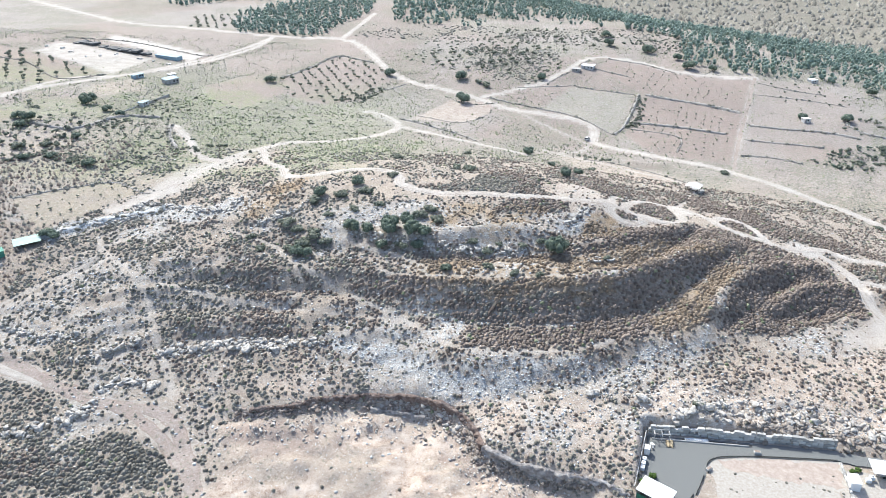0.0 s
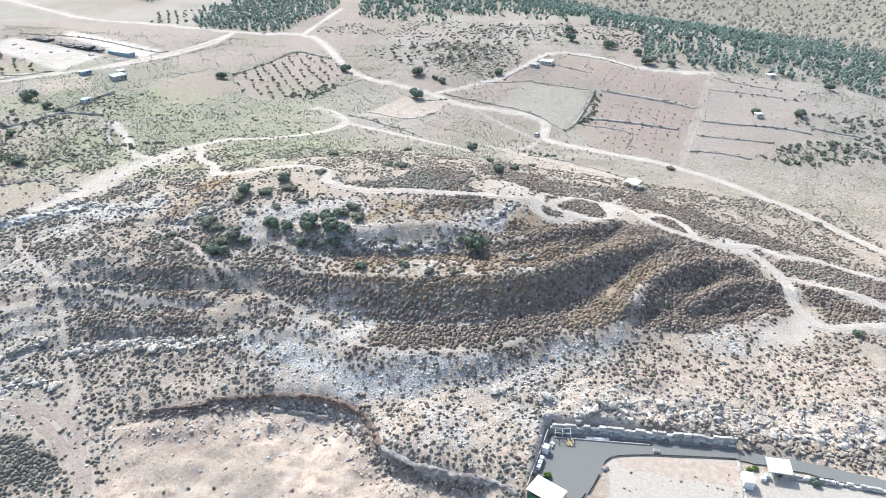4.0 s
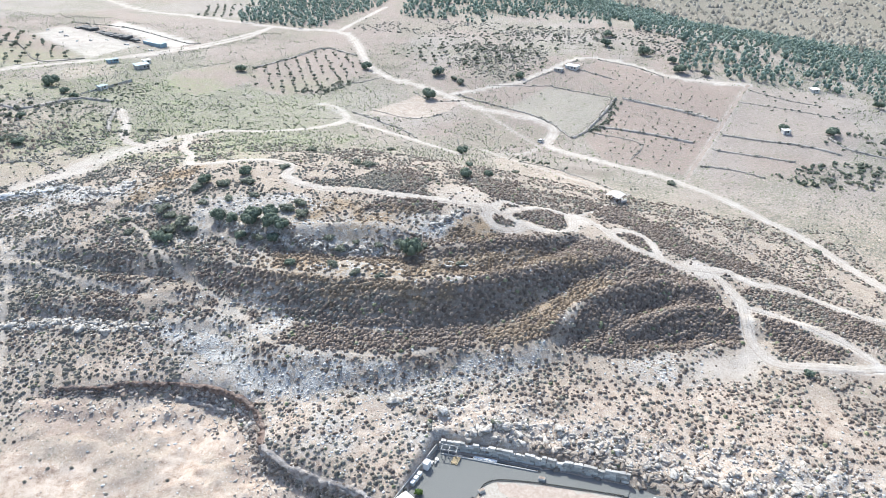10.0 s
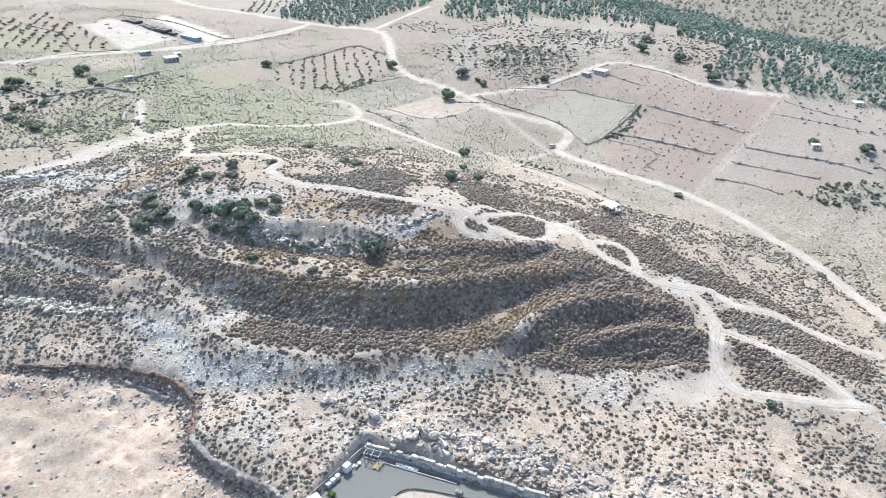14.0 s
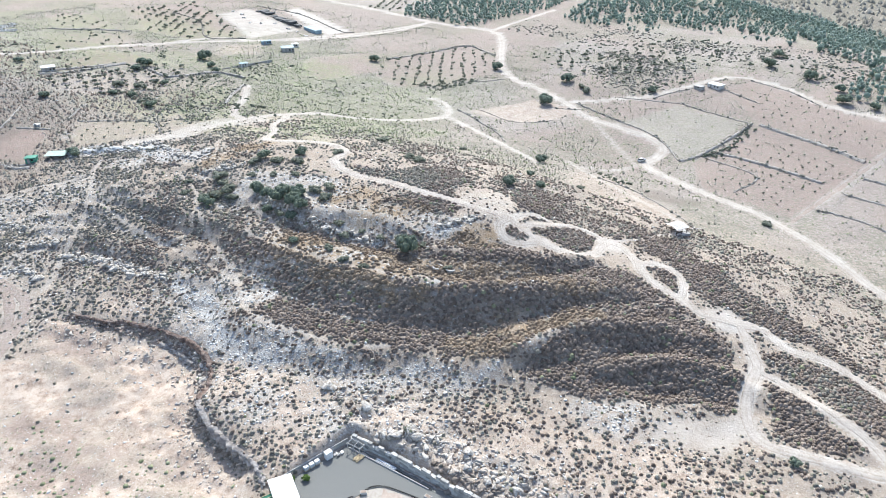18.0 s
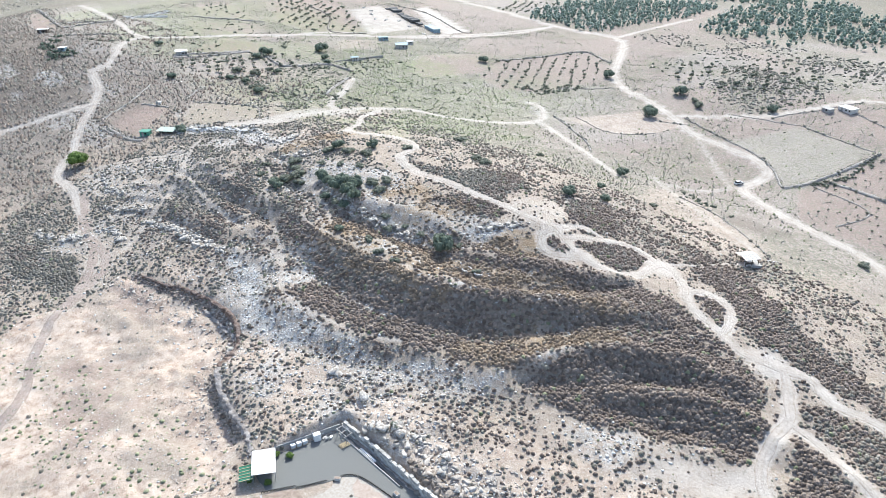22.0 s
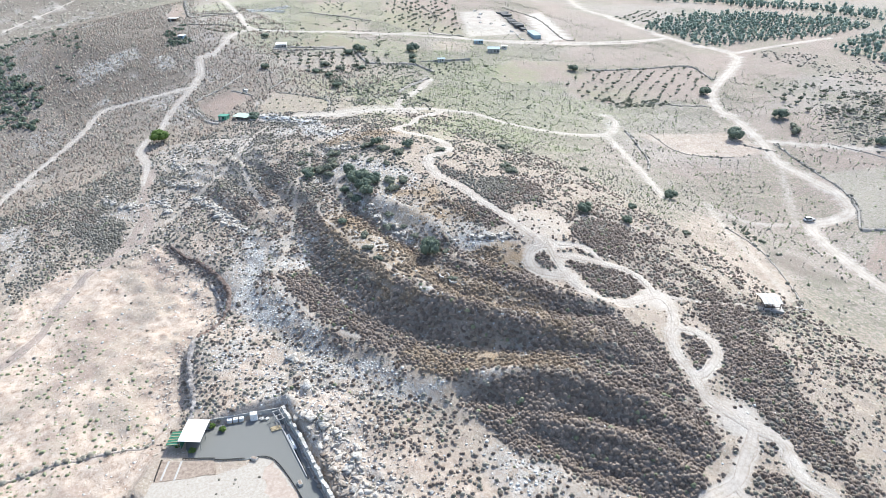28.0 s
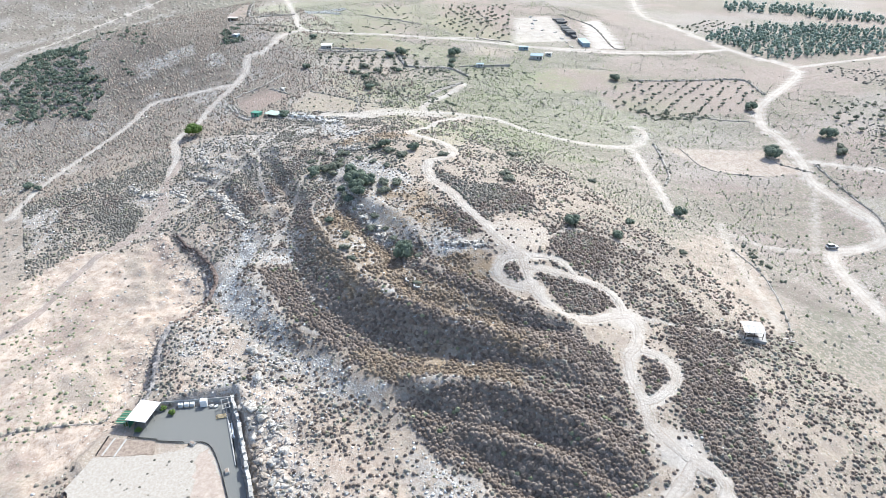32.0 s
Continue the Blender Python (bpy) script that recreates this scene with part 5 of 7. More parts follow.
for x, y, r, h in ((43, 266, 2, 1), (51.5, 253, 2.2, 1), (-25, 194, 2.7, 1), (-7, 189.6, 2.8, 1.1), 
                   (-45.9, 187.3, 2.8, 1), (-43, 186.4, 2.4, 1), (-41.9, 215.4, 3, 1), (-9, 186.8, 2.4, 1), (-20, 188.6, 2.4, 1),
                   (-151, 86, 3, 0.8), (-144, 90, 2.4, 0.8), (-152, 275, 2.6, 0.8), (-137, 250.5, 3.2, 0.8), (-0.5, 176.2, 1.9, 0.9), (143, 166, 1.8, 0.9), (106, 112.5, 1.5, 1.2), (-146, 304, 2.6, 0.9), (-154, 310, 2.8, 0.9), (-185, 233, 2.8, 0.9), (-183, 290, 3.4, 0.9), (-178, 282, 3, 0.9), (-162, 252, 2.6, 0.8), (-153, 255, 2.4, 0.8), (-127.5, 200.5, 2.4, 0.9), (-228, 253, 3, 0.7)):
    plant(random.choice(OAKS), x, y, r, h, "evergreen_bush", "dark green bushy evergreen on the hill", "bush")
for x, y, r, h in ((4, 241.5, 2.6, 0.75), (8.4, 240.5, 3, 0.75), (24, 409, 3.6, 1), (20, 414, 2.8, 0.9), (128, 299, 2.6, 0.75), (174, 251, 2.2, 0.6), (-45.1, 191.8, 3.2, 0.9), (-41.5, 194.6, 3.4, 0.9), (-48.5, 189.5, 2.7, 0.8), (-38, 192, 2.7, 0.8),
                   (-168, 261, 3.2, 0.9), (-160, 265, 2.8, 0.9), (62, 134, 1.6, 1), (-5.1, 203.2, 2.9, 0.8), (-8.5, 199.5, 2.9, 0.8), (-3, 197, 2.7, 0.8), (19.3, 173.6, 2, 0.9), (26.6, 172.7, 1.7, 0.9), (11.9, 176.9, 2.1, 0.9),
                   (61, 273, 1.8, 0.8), (-58, 190, 2.1, 0.8), (-18.8, 229, 2.5, 0.7), (-18.8, 259.2, 2.2, 0.8), (-51.2, 201.6, 3.4, 0.7), (-48, 199, 2.8, 0.7), (-44, 212.2, 3.2, 0.7), (-26.8, 215.4, 2.8, 0.8), (-35.4, 214, 2.9, 0.8), (-20, 264, 2.2, 0.7),
                   (9, 278, 1.9, 0.8), (7.9, 188.6, 1.9, 0.8), (16, 188.7, 1.5, 0.8), (23, 188.5, 1.8, 0.7), (48, 183.6, 1.6, 0.7), (12, 186, 2.2, 0.8), (-14, 187.5, 2.7, 0.9), (29, 190, 2, 0.8), (37, 190, 1.8, 0.7), (-62, 196, 2, 0.7), (-30, 205, 2.2, 0.7), (-22, 207, 2.1, 0.7), (-38, 203, 2.1, 0.7)):
    plant(random.choice(GREYS), x, y, r, h, "grey_bush", "broad grey-green bush on dry ground", "bush")

# olive rows
def olive_rows(outline, step_a, step_b, turn, size, group, skip=0.12):
    name, label = ("olive_tree", "small grey-green olive tree planted in rows") if size > 0.95 else ("sapling", "tiny grey-green sapling planted in rows")
    c, s = math.cos(radians(turn)), math.sin(radians(turn))
    cx, cy = np.mean([p[0] for p in outline]), np.mean([p[1] for p in outline])
    first = {}
    for i in range(-14, 15):
        for j in range(-14, 15):
            x = cx + i * step_a * c - j * step_b * s + random.uniform(-1.0, 1.0)
            y = cy + i * step_a * s + j * step_b * c + random.uniform(-1.0, 1.0)
            if not inside(np.array([x]), np.array([y]), outline)[0] or random.random() < skip:
                continue
            k = random.randrange(4)
            r = size * random.uniform(0.7, 1.2)
            if k not in first:
                first[k] = plant(OLIVES[k], x, y, 1.0, 1.0, name, label, name.replace("_", " "), group)
                first[k].scale = (size, size, size)
            else:
                copy_thing(first[k], pose(x, y, hz(x, y) - 0.05, 0, 0, random.uniform(0, 360)) @ Matrix.Scale(r / size, 4))


olive_rows([(-310, 334), (-300, 354), (-250, 334), (-276, 312)], 8.0, 6.5, 25, 1.1, "olive trees of the upper terrace", 0.25)
olive_rows([(-264, 298), (-232, 326), (-218, 310), (-235, 278)], 9.0, 8.0, 30, 0.6, "saplings of the red terrace", 0.5)
olive_rows(TILLED_ORCHARD, 7.0, 6.4, 28, 1.5, "olive trees of the brown orchard", 0.25)
olive_rows([(-180, 510), (-196, 560), (-160, 575), (-150, 512)], 6.0, 6.0, 20, 1.3, "olive trees before the pine wood", 0.2)
olive_rows(ORCHARD, 6.4, 6.0, 24, 1.25, "olive trees of the orchard", 0.12)
olive_rows([(96, 350), (112, 388), (140, 378), (158, 362), (148, 345), (136, 316), (108, 322)], 5.6, 4.6, 66, 0.62, "saplings of the terraced field", 0.25)
olive_rows([(116, 402), (100, 434), (128, 440), (160, 418), (166, 385), (146, 388)], 6.0, 5.0, 62, 0.6, "saplings of the upper field", 0.3)
olive_rows([(28, 392), (50, 380), (66, 376), (72, 404), (50, 408), (30, 408)], 6.0, 5.4, 40, 0.55, "saplings beside the lane", 0.3)
olive_rows([(190, 380), (232, 372), (250, 400), (236, 420), (192, 418)], 7.5, 6.5, 12, 0.9, "young trees of the far field", 0.35)
olive_rows([(-199, 244), (-191, 259), (-185, 285), (-165, 300), (-150, 290), (-152, 270), (-158, 256), (-184, 241)], 6.2, 5.6, 62, 1.5, "olive trees of the western grove", 0.12)
olive_rows([(-146, 314), (-136, 334), (-118, 321), (-124, 298)], 5.0, 4.2, 62, 0.95, "saplings of the walled plot")
olive_rows([(30, 425), (60, 445), (90, 470), (40, 500), (-10, 470), (-5, 440)], 8.0, 8.0, 15, 1.7, "trees of the stony terrace", 0.35)
olive_rows([(-142, 202), (-153, 212), (-148, 219), (-122, 237), (-109, 229), (-136, 205)], 5.0, 4.6, 38, 0.62, "saplings of the dry field")


def thicket(name, outline, cell, lo, hi, shapes, material, label, category, tall=1.0, share=1.0):
    """Many small crowns joined over an outline."""
    xs, ys = [p[0] for p in outline], [p[1] for p in outline]
    a, b = np.meshgrid(np.arange(min(xs), max(xs), cell), np.arange(min(ys), max(ys), cell))
    a = a.ravel() + (rng.random(a.size) - 0.5) * cell
    b = b.ravel() + (rng.random(b.size) - 0.5) * cell
    rag = min(20, 0.3 * min(max(xs) - min(xs), max(ys) - min(ys)))
    m = inside(a + (fbm(a, b, 25, 3) - 0.5) * rag, b + (fbm(a, b, 25, 4) - 0.5) * rag, outline) & (rng.random(len(a)) < share)
    if share < 1:
        m &= fbm(a, b, 16, 8) > 0.40
    a, b = a[m], b[m]
    size = lo + (hi - lo) * rng.random(len(a))
    pos = np.stack([a, b, height(a, b) - 0.1], 1)
    v, f = scatter(shapes, pos, size, size * tall * (0.8 + 0.4 * rng.random(len(a))), rng.random(len(a)) * 6.283, rng.integers(0, len(shapes), len(a)))
    return tagged(new(name, mesh_from(name, v, f, material)), label, category, kind="stuff")


def pine_shapes(count):
    """Rounded uneven crowns: a few lumps round a stem, with loose sprays."""
    out = []
    v0, f0 = ico(1)
    for k in range(count):
        r = np.random.default_rng(300 + k)
        vs, fs, off = [], [], 0
        for j in range(2):
            c = np.array([0.34 * r.normal(), 0.38 * r.normal(), 1.05 + j * 0.9 + 0.15 * r.normal()])
            rad = (0.85 - 0.2 * j) * (0.85 + 0.3 * r.random())
            vs.append(v0 * rad * (1 + 0.3 * (2 * r.random((len(v0), 1)) - 1)) * np.array([1, 1, 0.85]) + c)
            fs.append(f0 + off)
            off += len(v0)
        for j in range(16):
            d = r.normal(size=3)
            d /= np.linalg.norm(d)
            p = np.array([0, 0, 1.5]) + d * np.array([1.05, 1.05, 1.25]) * (0.7 + 0.35 * r.random())
            vs.append(p + 0.22 * r.normal(size=(3, 3)))
            fs.append(np.array([[off, off + 1, off + 2]]))
            off += 3
        vs.append(np.array([[0.1, 0, -0.1], [-0.06, 0.09, -0.1], [-0.06, -0.09, -0.1], [0, 0, 1.6]]))
        fs.append(np.array([[0, 1, 3], [1, 2, 3], [2, 0, 3]]) + off)
        out.append((np.concatenate(vs) * np.array([0.68, 0.68, 1.0]), np.concatenate(fs)))
    return out


PINES = pine_shapes(6)
FOREST_WEST = [(-142, 503), (-158, 540), (-152, 612), (-92, 668), (-62, 668), (-64, 596), (-80, 534), (-84, 508)]
FOREST_EAST = [(-38, 560), (-2, 549), (28, 545), (40, 580), (96, 560), (127, 543), (154, 525), (168, 504), (150, 452), (164, 436), (196, 429), (218, 426), (245, 430), (290, 415), (380, 500), (430, 640), (420, 720), (330, 730), (262, 780), (180, 820), (60, 760), (-40, 710), (-48, 610)]
# these woods get their hazy look from the needle colour alone
thicket("pine_wood", FOREST_WEST, 4.3, 1.0, 2.5, PINES, M_PINE_HAZY, "wood of slender green pines beyond the fields", "pine wood", 0.85)
thicket("pine_forest", FOREST_EAST, 5.2, 1.0, 2.9, PINES, M_PINE_HAZY, "green pine forest along the far edge of the plain", "pine forest", 0.9, 0.92)
thicket("far_pine_wood", [(-250, 640), (-150, 700), (-20, 790), (150, 800), (150, 740), (20, 735), (-60, 705), (-120, 690), (-220, 610)], 5.6, 1.8, 3.0, PINES, M_PINE_HAZY, "far green pine wood on the horizon side", "pine wood", 0.9, 0.95)
BUSHY = [crown_arrays(60 + k, 4, 34, 0.27, tall=0.8, low=0.0)[:2] for k in range(6)]
thicket("maquis", [(-438, 71), (-478, 108), (-422, 129), (-303, 130), (-261, 136), (-230, 130), (-222, 119), (-246, 102), (-250, 82), (-280, 73)], 4.0, 1.6, 3.2, BUSHY, M_LEAF_DARK, "dark green maquis thicket on the far western slope", "thicket", 1.0, 0.8)
thicket("maquis", [(-330, 150), (-420, 130), (-520, 160), (-420, 180), (-300, 165), (-250, 146)], 6.5, 1.2, 2.6, BUSHY, M_LEAF_DARK, "dark scattered bushes on the ridge", "thicket", 0.9, 0.6)
thicket("hedge", [(174, 318), (190, 326), (228, 334), (260, 336), (262, 312), (218, 309), (177, 307)], 4.0, 0.9, 2.3, BUSHY, M_LEAF_OLIVE, "grey-green bushes and low trees along a gully", "thicket", 1.0, 0.8)
thicket("hedge", [(-290, 206), (-271, 205), (-253, 202), (-243, 212), (-250, 216), (-262, 214), (-272, 226), (-282, 222)], 2.6, 1.0, 2.2, BUSHY, M_LEAF_DARK, "dark green hedge round a terraced garden", "thicket", 0.9, 0.95)
thicket("hedge", [(206, 350), (214, 362), (262, 372), (300, 366), (300, 340), (232, 338)], 4.0, 0.9, 2.0, BUSHY, M_LEAF_OLIVE, "grey-green terrace bushes and olive trees", "thicket", 1.0, 0.7)
thicket("bushes", [(-160, 282), (-146, 304), (-126, 300), (-100, 270), (-112, 250), (-150, 258)], 4.2, 0.6, 1.5, BUSHY, M_LEAF_OLIVE, "grey-green bushes and weeds between the groves", "bushes", 0.8, 0.8)
thicket("bushes", [(60, 490), (150, 470), (190, 500), (150, 545), (60, 540), (20, 520)], 6.5, 1.0, 2.2, BUSHY, M_LEAF_OLIVE, "scattered grey-green trees before the forest", "trees", 0.9, 0.8)
thicket("bushes", [(10, 480), (32, 490), (74, 467), (76, 442), (52, 413), (36, 421), (15, 441)], 5.0, 0.8, 1.9, BUSHY, M_LEAF_OLIVE, "grey-green bushes on the stony terrace", "bushes", 0.8, 0.8)
thicket("bushes", [(20, 425), (60, 450), (75, 480), (20, 520), (-30, 500), (-30, 450)], 5.5, 0.7, 1.6, BUSHY, M_LEAF_OLIVE, "grey-green scrub on the stony rise behind the road", "bushes", 0.8, 0.75)
thicket("far_scrub", [(250, 640), (420, 640), (620, 700), (800, 1100), (300, 1300), (-100, 1200), (60, 820), (200, 740)], 9.0, 1.5, 4.0, LOW, M_SHRUB_GREY, "far dark scrub on the opposite hillside", "scrub", 0.8, 0.8)
thicket("far_scrub", [(-420, 60), (-520, 200), (-480, 420), (-800, 420), (-900, 40), (-500, -60)], 6.0, 0.8, 2.4, TINY, M_SHRUB_GREY, "far dark scrub on the western hills", "scrub", 0.8, 0.7)

thicket("bushes", [(-150, 255), (-60, 262), (-30, 300), (-70, 345), (-110, 350), (-140, 335), (-165, 300)], 6.0, 0.5, 1.3, BUSHY, M_LEAF_OLIVE, "grey-green bushes dotted over the weedy plain", "bushes", 0.8, 0.6)
thicket("bushes", [(-260, 230), (-200, 240), (-175, 290), (-200, 340), (-260, 330)], 6.0, 0.6, 1.7, BUSHY, M_LEAF_OLIVE, "grey-green bushes round the western groves", "bushes", 0.8, 0.6)
thicket("bushes", [(168, 318), (232, 340), (300, 350), (300, 330), (240, 322), (190, 306)], 3.6, 0.6, 1.7, BUSHY, M_LEAF_DARK, "dark bushes along the terrace wall", "bushes", 0.8, 0.8)

for outline in ([(-166, 274), (-150, 280), (-140, 300), (-134, 304), (-144, 284), (-160, 272)], [(-170, 243), (-158, 254), (-137, 249), (-135, 256), (-158, 262), (-170, 250)], [(-104, 265), (-88, 276), (-86, 281), (-104, 272)],
                [(-62, 352), (-50, 347), (-24, 396), (-30, 402)], [(60, 300), (80, 292), (84, 296), (62, 304)], [(96, 352), (112, 394), (117, 392), (101, 350)]):
    thicket("hedge", outline, 2.2, 0.7, 1.7, BUSHY, M_LEAF_OLIVE, "bushy grey-green bank between the fields", "hedge", 0.9, 0.8)

# ---- field walls, boulders, quarry face ----
def rubble_wall(line, wide, stones, lo, hi, material=None, shrubs=0.0, name="field_wall", label="tumbled dry stone field wall with weeds"):
    """A low ridge of heaped stones along a line."""
    c = rounded(line, 0.5)
    n = max(8, int(len(c) * 0.5 * stones))
    hi, wide = 0.6 * hi, 0.75 * wide
    k = rng.integers(0, len(c), n)
    off = rng.normal(size=n) * wide * 0.33
    d = np.gradient(c, axis=0)
    d /= np.hypot(d[:, 0], d[:, 1])[:, None] + 1e-9
    x, y = c[k, 0] - d[k, 1] * off + rng.normal(size=n) * 0.4, c[k, 1] + d[k, 0] * off + rng.normal(size=n) * 0.4
    rise = np.maximum(0, 1 - np.abs(off) / wide) * 0.55 * wide * (0.5 + 0.7 * vnoise(x, y, 5, 3)) * 0.5
    pos = np.stack([x, y, height(x, y) + rise - 0.05], 1)
    size = lo + (hi - lo) * rng.random(n) ** 1.5
    v, f = scatter(STONES, pos, size, size, rng.random(n) * 6.283, rng.integers(0, len(STONES), n))
    ob = tagged(new(name, mesh_from(name, v, f, material or M_ROCK)), label, "stone wall", kind="structure")
    normal = np.stack([-d[:, 1], d[:, 0]], 1)
    rows = []
    for off, rise in ((-0.62, -0.15), (-0.4, 0.35), (-0.12, 0.62), (0.15, 0.6), (0.42, 0.3), (0.62, -0.15)):
        q = c + normal * (off * wide * (0.75 + 0.5 * vnoise(c[:, 0], c[:, 1], 3, 11)) * 0.7)[:, None]
        rows.append(np.c_[q, height(q[:, 0], q[:, 1]) + rise * min(1.3, 0.55 * wide) * (0.6 + 0.8 * vnoise(c[:, 0] + 9 * off, c[:, 1], 1.4, 12))])
    k0 = np.concatenate([np.arange(len(c) - 1) + k * len(c) for k in range(5)])
    core = new("core", mesh_from("core", np.concatenate(rows), np.stack([k0, k0 + 1, k0 + len(c) + 1, k0 + len(c)], 1), material or M_ROCK))
    core.parent = ob
    if shrubs:
        m = rng.random(n) < 0.25 * shrubs
        m[0] = True
        s = 0.4 + 0.5 * rng.random(m.sum())
        v, f = scatter(SMALL, pos[m], s, s, rng.random(m.sum()) * 6.283, rng.integers(0, len(SMALL), m.sum()))
        ob2 = new("weeds", mesh_from("weeds", v, f, M_SHRUB_PALE))
        ob2.parent = ob
    return ob


M_WALL = rough_material("brown-grey field stone", ((0.2, (0.21, 0.19, 0.17)), (0.5, (0.35, 0.325, 0.295)), (0.8, (0.53, 0.505, 0.47))), 2.0, 0.9, 0.5, 0.8, 0.12)
for line, wide, stones, hi, weeds in (
        ([(112, 398), (103, 376), (95, 358), (87, 346)], 3.2, 6, 0.8, 0.3), ([(116, 398), (128, 392), (145, 384), (162, 373)], 3.6, 6, 0.8, 0.35), ([(101, 362), (119, 358), (146, 349)], 3.0, 5, 0.7, 0.35),
        ([(98, 354), (120, 344), (113, 323)], 1.2, 3, 0.6, 0.2), ([(162, 358), (178, 352), (194, 348), (212, 340)], 2.4, 6, 0.8, 0.4), ([(154, 342), (170, 337), (189, 331)], 1.8, 5, 0.7, 0.4),
        ([(146, 324), (160, 321), (171, 315)], 1.6, 5, 0.7, 0.3), ([(94, 434), (113, 423)], 1.2, 4, 0.6, 0.2), ([(24, 391), (52, 377), (67, 371), (78, 361), (86, 347)], 1.6, 5, 0.7, 0.3),
        ([(74, 410), (110, 399)], 1.0, 3, 0.5, 0.2), ([(211, 355), (219, 345), (240, 341)], 2.4, 5, 0.8, 0.3), ([(187, 413), (204, 404), (222, 401)], 0.9, 3, 0.5, 0.2), ([(178, 396), (226, 384)], 0.8, 3, 0.5, 0.2),
        ([(-92, 390), (-80, 420), (-68, 450), (-45, 442)], 2.2, 4, 0.6, 0.6), ([(43, 407), (74, 410)], 1.0, 3, 0.5, 0.1), ([(60, 412), (80, 434), (92, 450)], 1.2, 3, 0.5, 0.3), ([(105, 454), (126, 445), (142, 430)], 1.2, 3, 0.5, 0.3),
        ([(-137, 187), (-145, 184.6), (-163, 185)], 2.6, 9, 0.8, 0.05), ([(-171, 207), (-157, 213)], 1.8, 6, 0.6, 0.2), ([(-173, 187), (-176, 199), (-179, 208), (-186, 221)], 2.2, 5, 0.6, 0.1), ([(-158, 223), (-163, 237)], 2.0, 5, 0.6, 0.1), ([(-207, 248), (-199, 258), (-189, 285)], 2.6, 7, 0.8, 0.2), ([(-420, 269), (-342, 245), (-304, 235), (-299, 245), (-293, 263)], 3.6, 6, 1.2, 0.3), ([(-293, 272), (-295, 284), (-299, 302)], 6.0, 14, 1.0, 0.2), ([(-301, 273), (-283, 292)], 5.0, 14, 0.9, 0.1), ([(-275, 305), (-257, 319), (-238, 333)], 1.8, 5, 0.7, 0.1), ([(-210, 250), (-203, 261), (-190, 285)], 2.4, 7, 0.7, 0.2), ([(-286, 220), (-269, 237), (-253, 250)], 1.8, 5, 0.7, 0.5),
        ([(-322, 235), (-294, 260)], 1.8, 5, 0.7, 0.3), ([(-167, 183), (-153, 184), (-141, 188)], 1.6, 6, 0.7, 0.1), ([(-137, 198), (-125, 205), (-112, 211), (-96, 216)], 5.0, 22, 0.6, 0.1),
        ([(-175, 286), (-157, 284), (-146, 302), (-128, 306)], 3.0, 5, 0.7, 0.6), ([(-122, 297), (-118, 285), (-110, 270)], 3.2, 5, 0.7, 0.3), ([(-23, 341), (-12, 334), (6, 322), (14, 312)], 2.4, 2, 0.4, 0.9),
        ([(-43, 378), (-30, 394), (-22, 404)], 1.4, 2, 0.4, 0.9), ([(62, 296), (80, 291), (100, 276), (106, 268)], 1.0, 2, 0.4, 0.7), ([(-14, 348), (8, 344), (22, 362)], 0.8, 2, 0.35, 0.3), ([(0, 388), (12, 378), (30, 384)], 0.8, 2, 0.35, 0.4)):
    rubble_wall(line, wide, stones, 0.2, hi, M_WALL if wide < 4 else M_ROCK, weeds)


def boulder_shapes(count):
    out = []
    v0, f0 = ico(2)
    for k in range(count):
        r = np.random.default_rng(500 + k)
        v = np.sign(v0) * np.abs(v0) ** 0.6
        for _ in range(11):                       # flat broken faces
            d = r.normal(size=3)
            d /= np.linalg.norm(d)
            h = 0.32 + 0.4 * r.random()
            over = np.maximum(0, v @ d - h)
            v -= over[:, None] * d
        v *= (1 + 0.05 * (2 * r.random(len(v)) - 1))[:, None] * 1.35
        v *= np.array([1.15, 0.8 + 0.3 * r.random(), 0.6 + 0.3 * r.random()])
        out.append((v, f0))
    return out


BOULDERS = boulder_shapes(7)
M_BOULDER = rough_material("stained limestone boulder", ((0.36, (0.22, 0.195, 0.168)), (0.5, (0.43, 0.405, 0.37)), (0.66, (0.64, 0.62, 0.585))), 1.3, 0.9, 0.0, 0.9, 0.2)
BOULDER_MESHES = [mesh_from("boulder", v, f, M_BOULDER) for v, f in BOULDERS]
random.seed(11)


def boulder(x, y, r, label="large weathered grey-white limestone boulder on the slope", sink=0.15):
    ob = new("boulder", random.choice(BOULDER_MESHES))
    ob.matrix_world = pose(x, y, hz(x, y) + r * (0.35 - sink), random.uniform(-12, 12), random.uniform(-12, 12), random.uniform(0, 360)) @ Matrix.Scale(r, 4)
    return tagged(ob, label, "boulder", "limestone boulders")


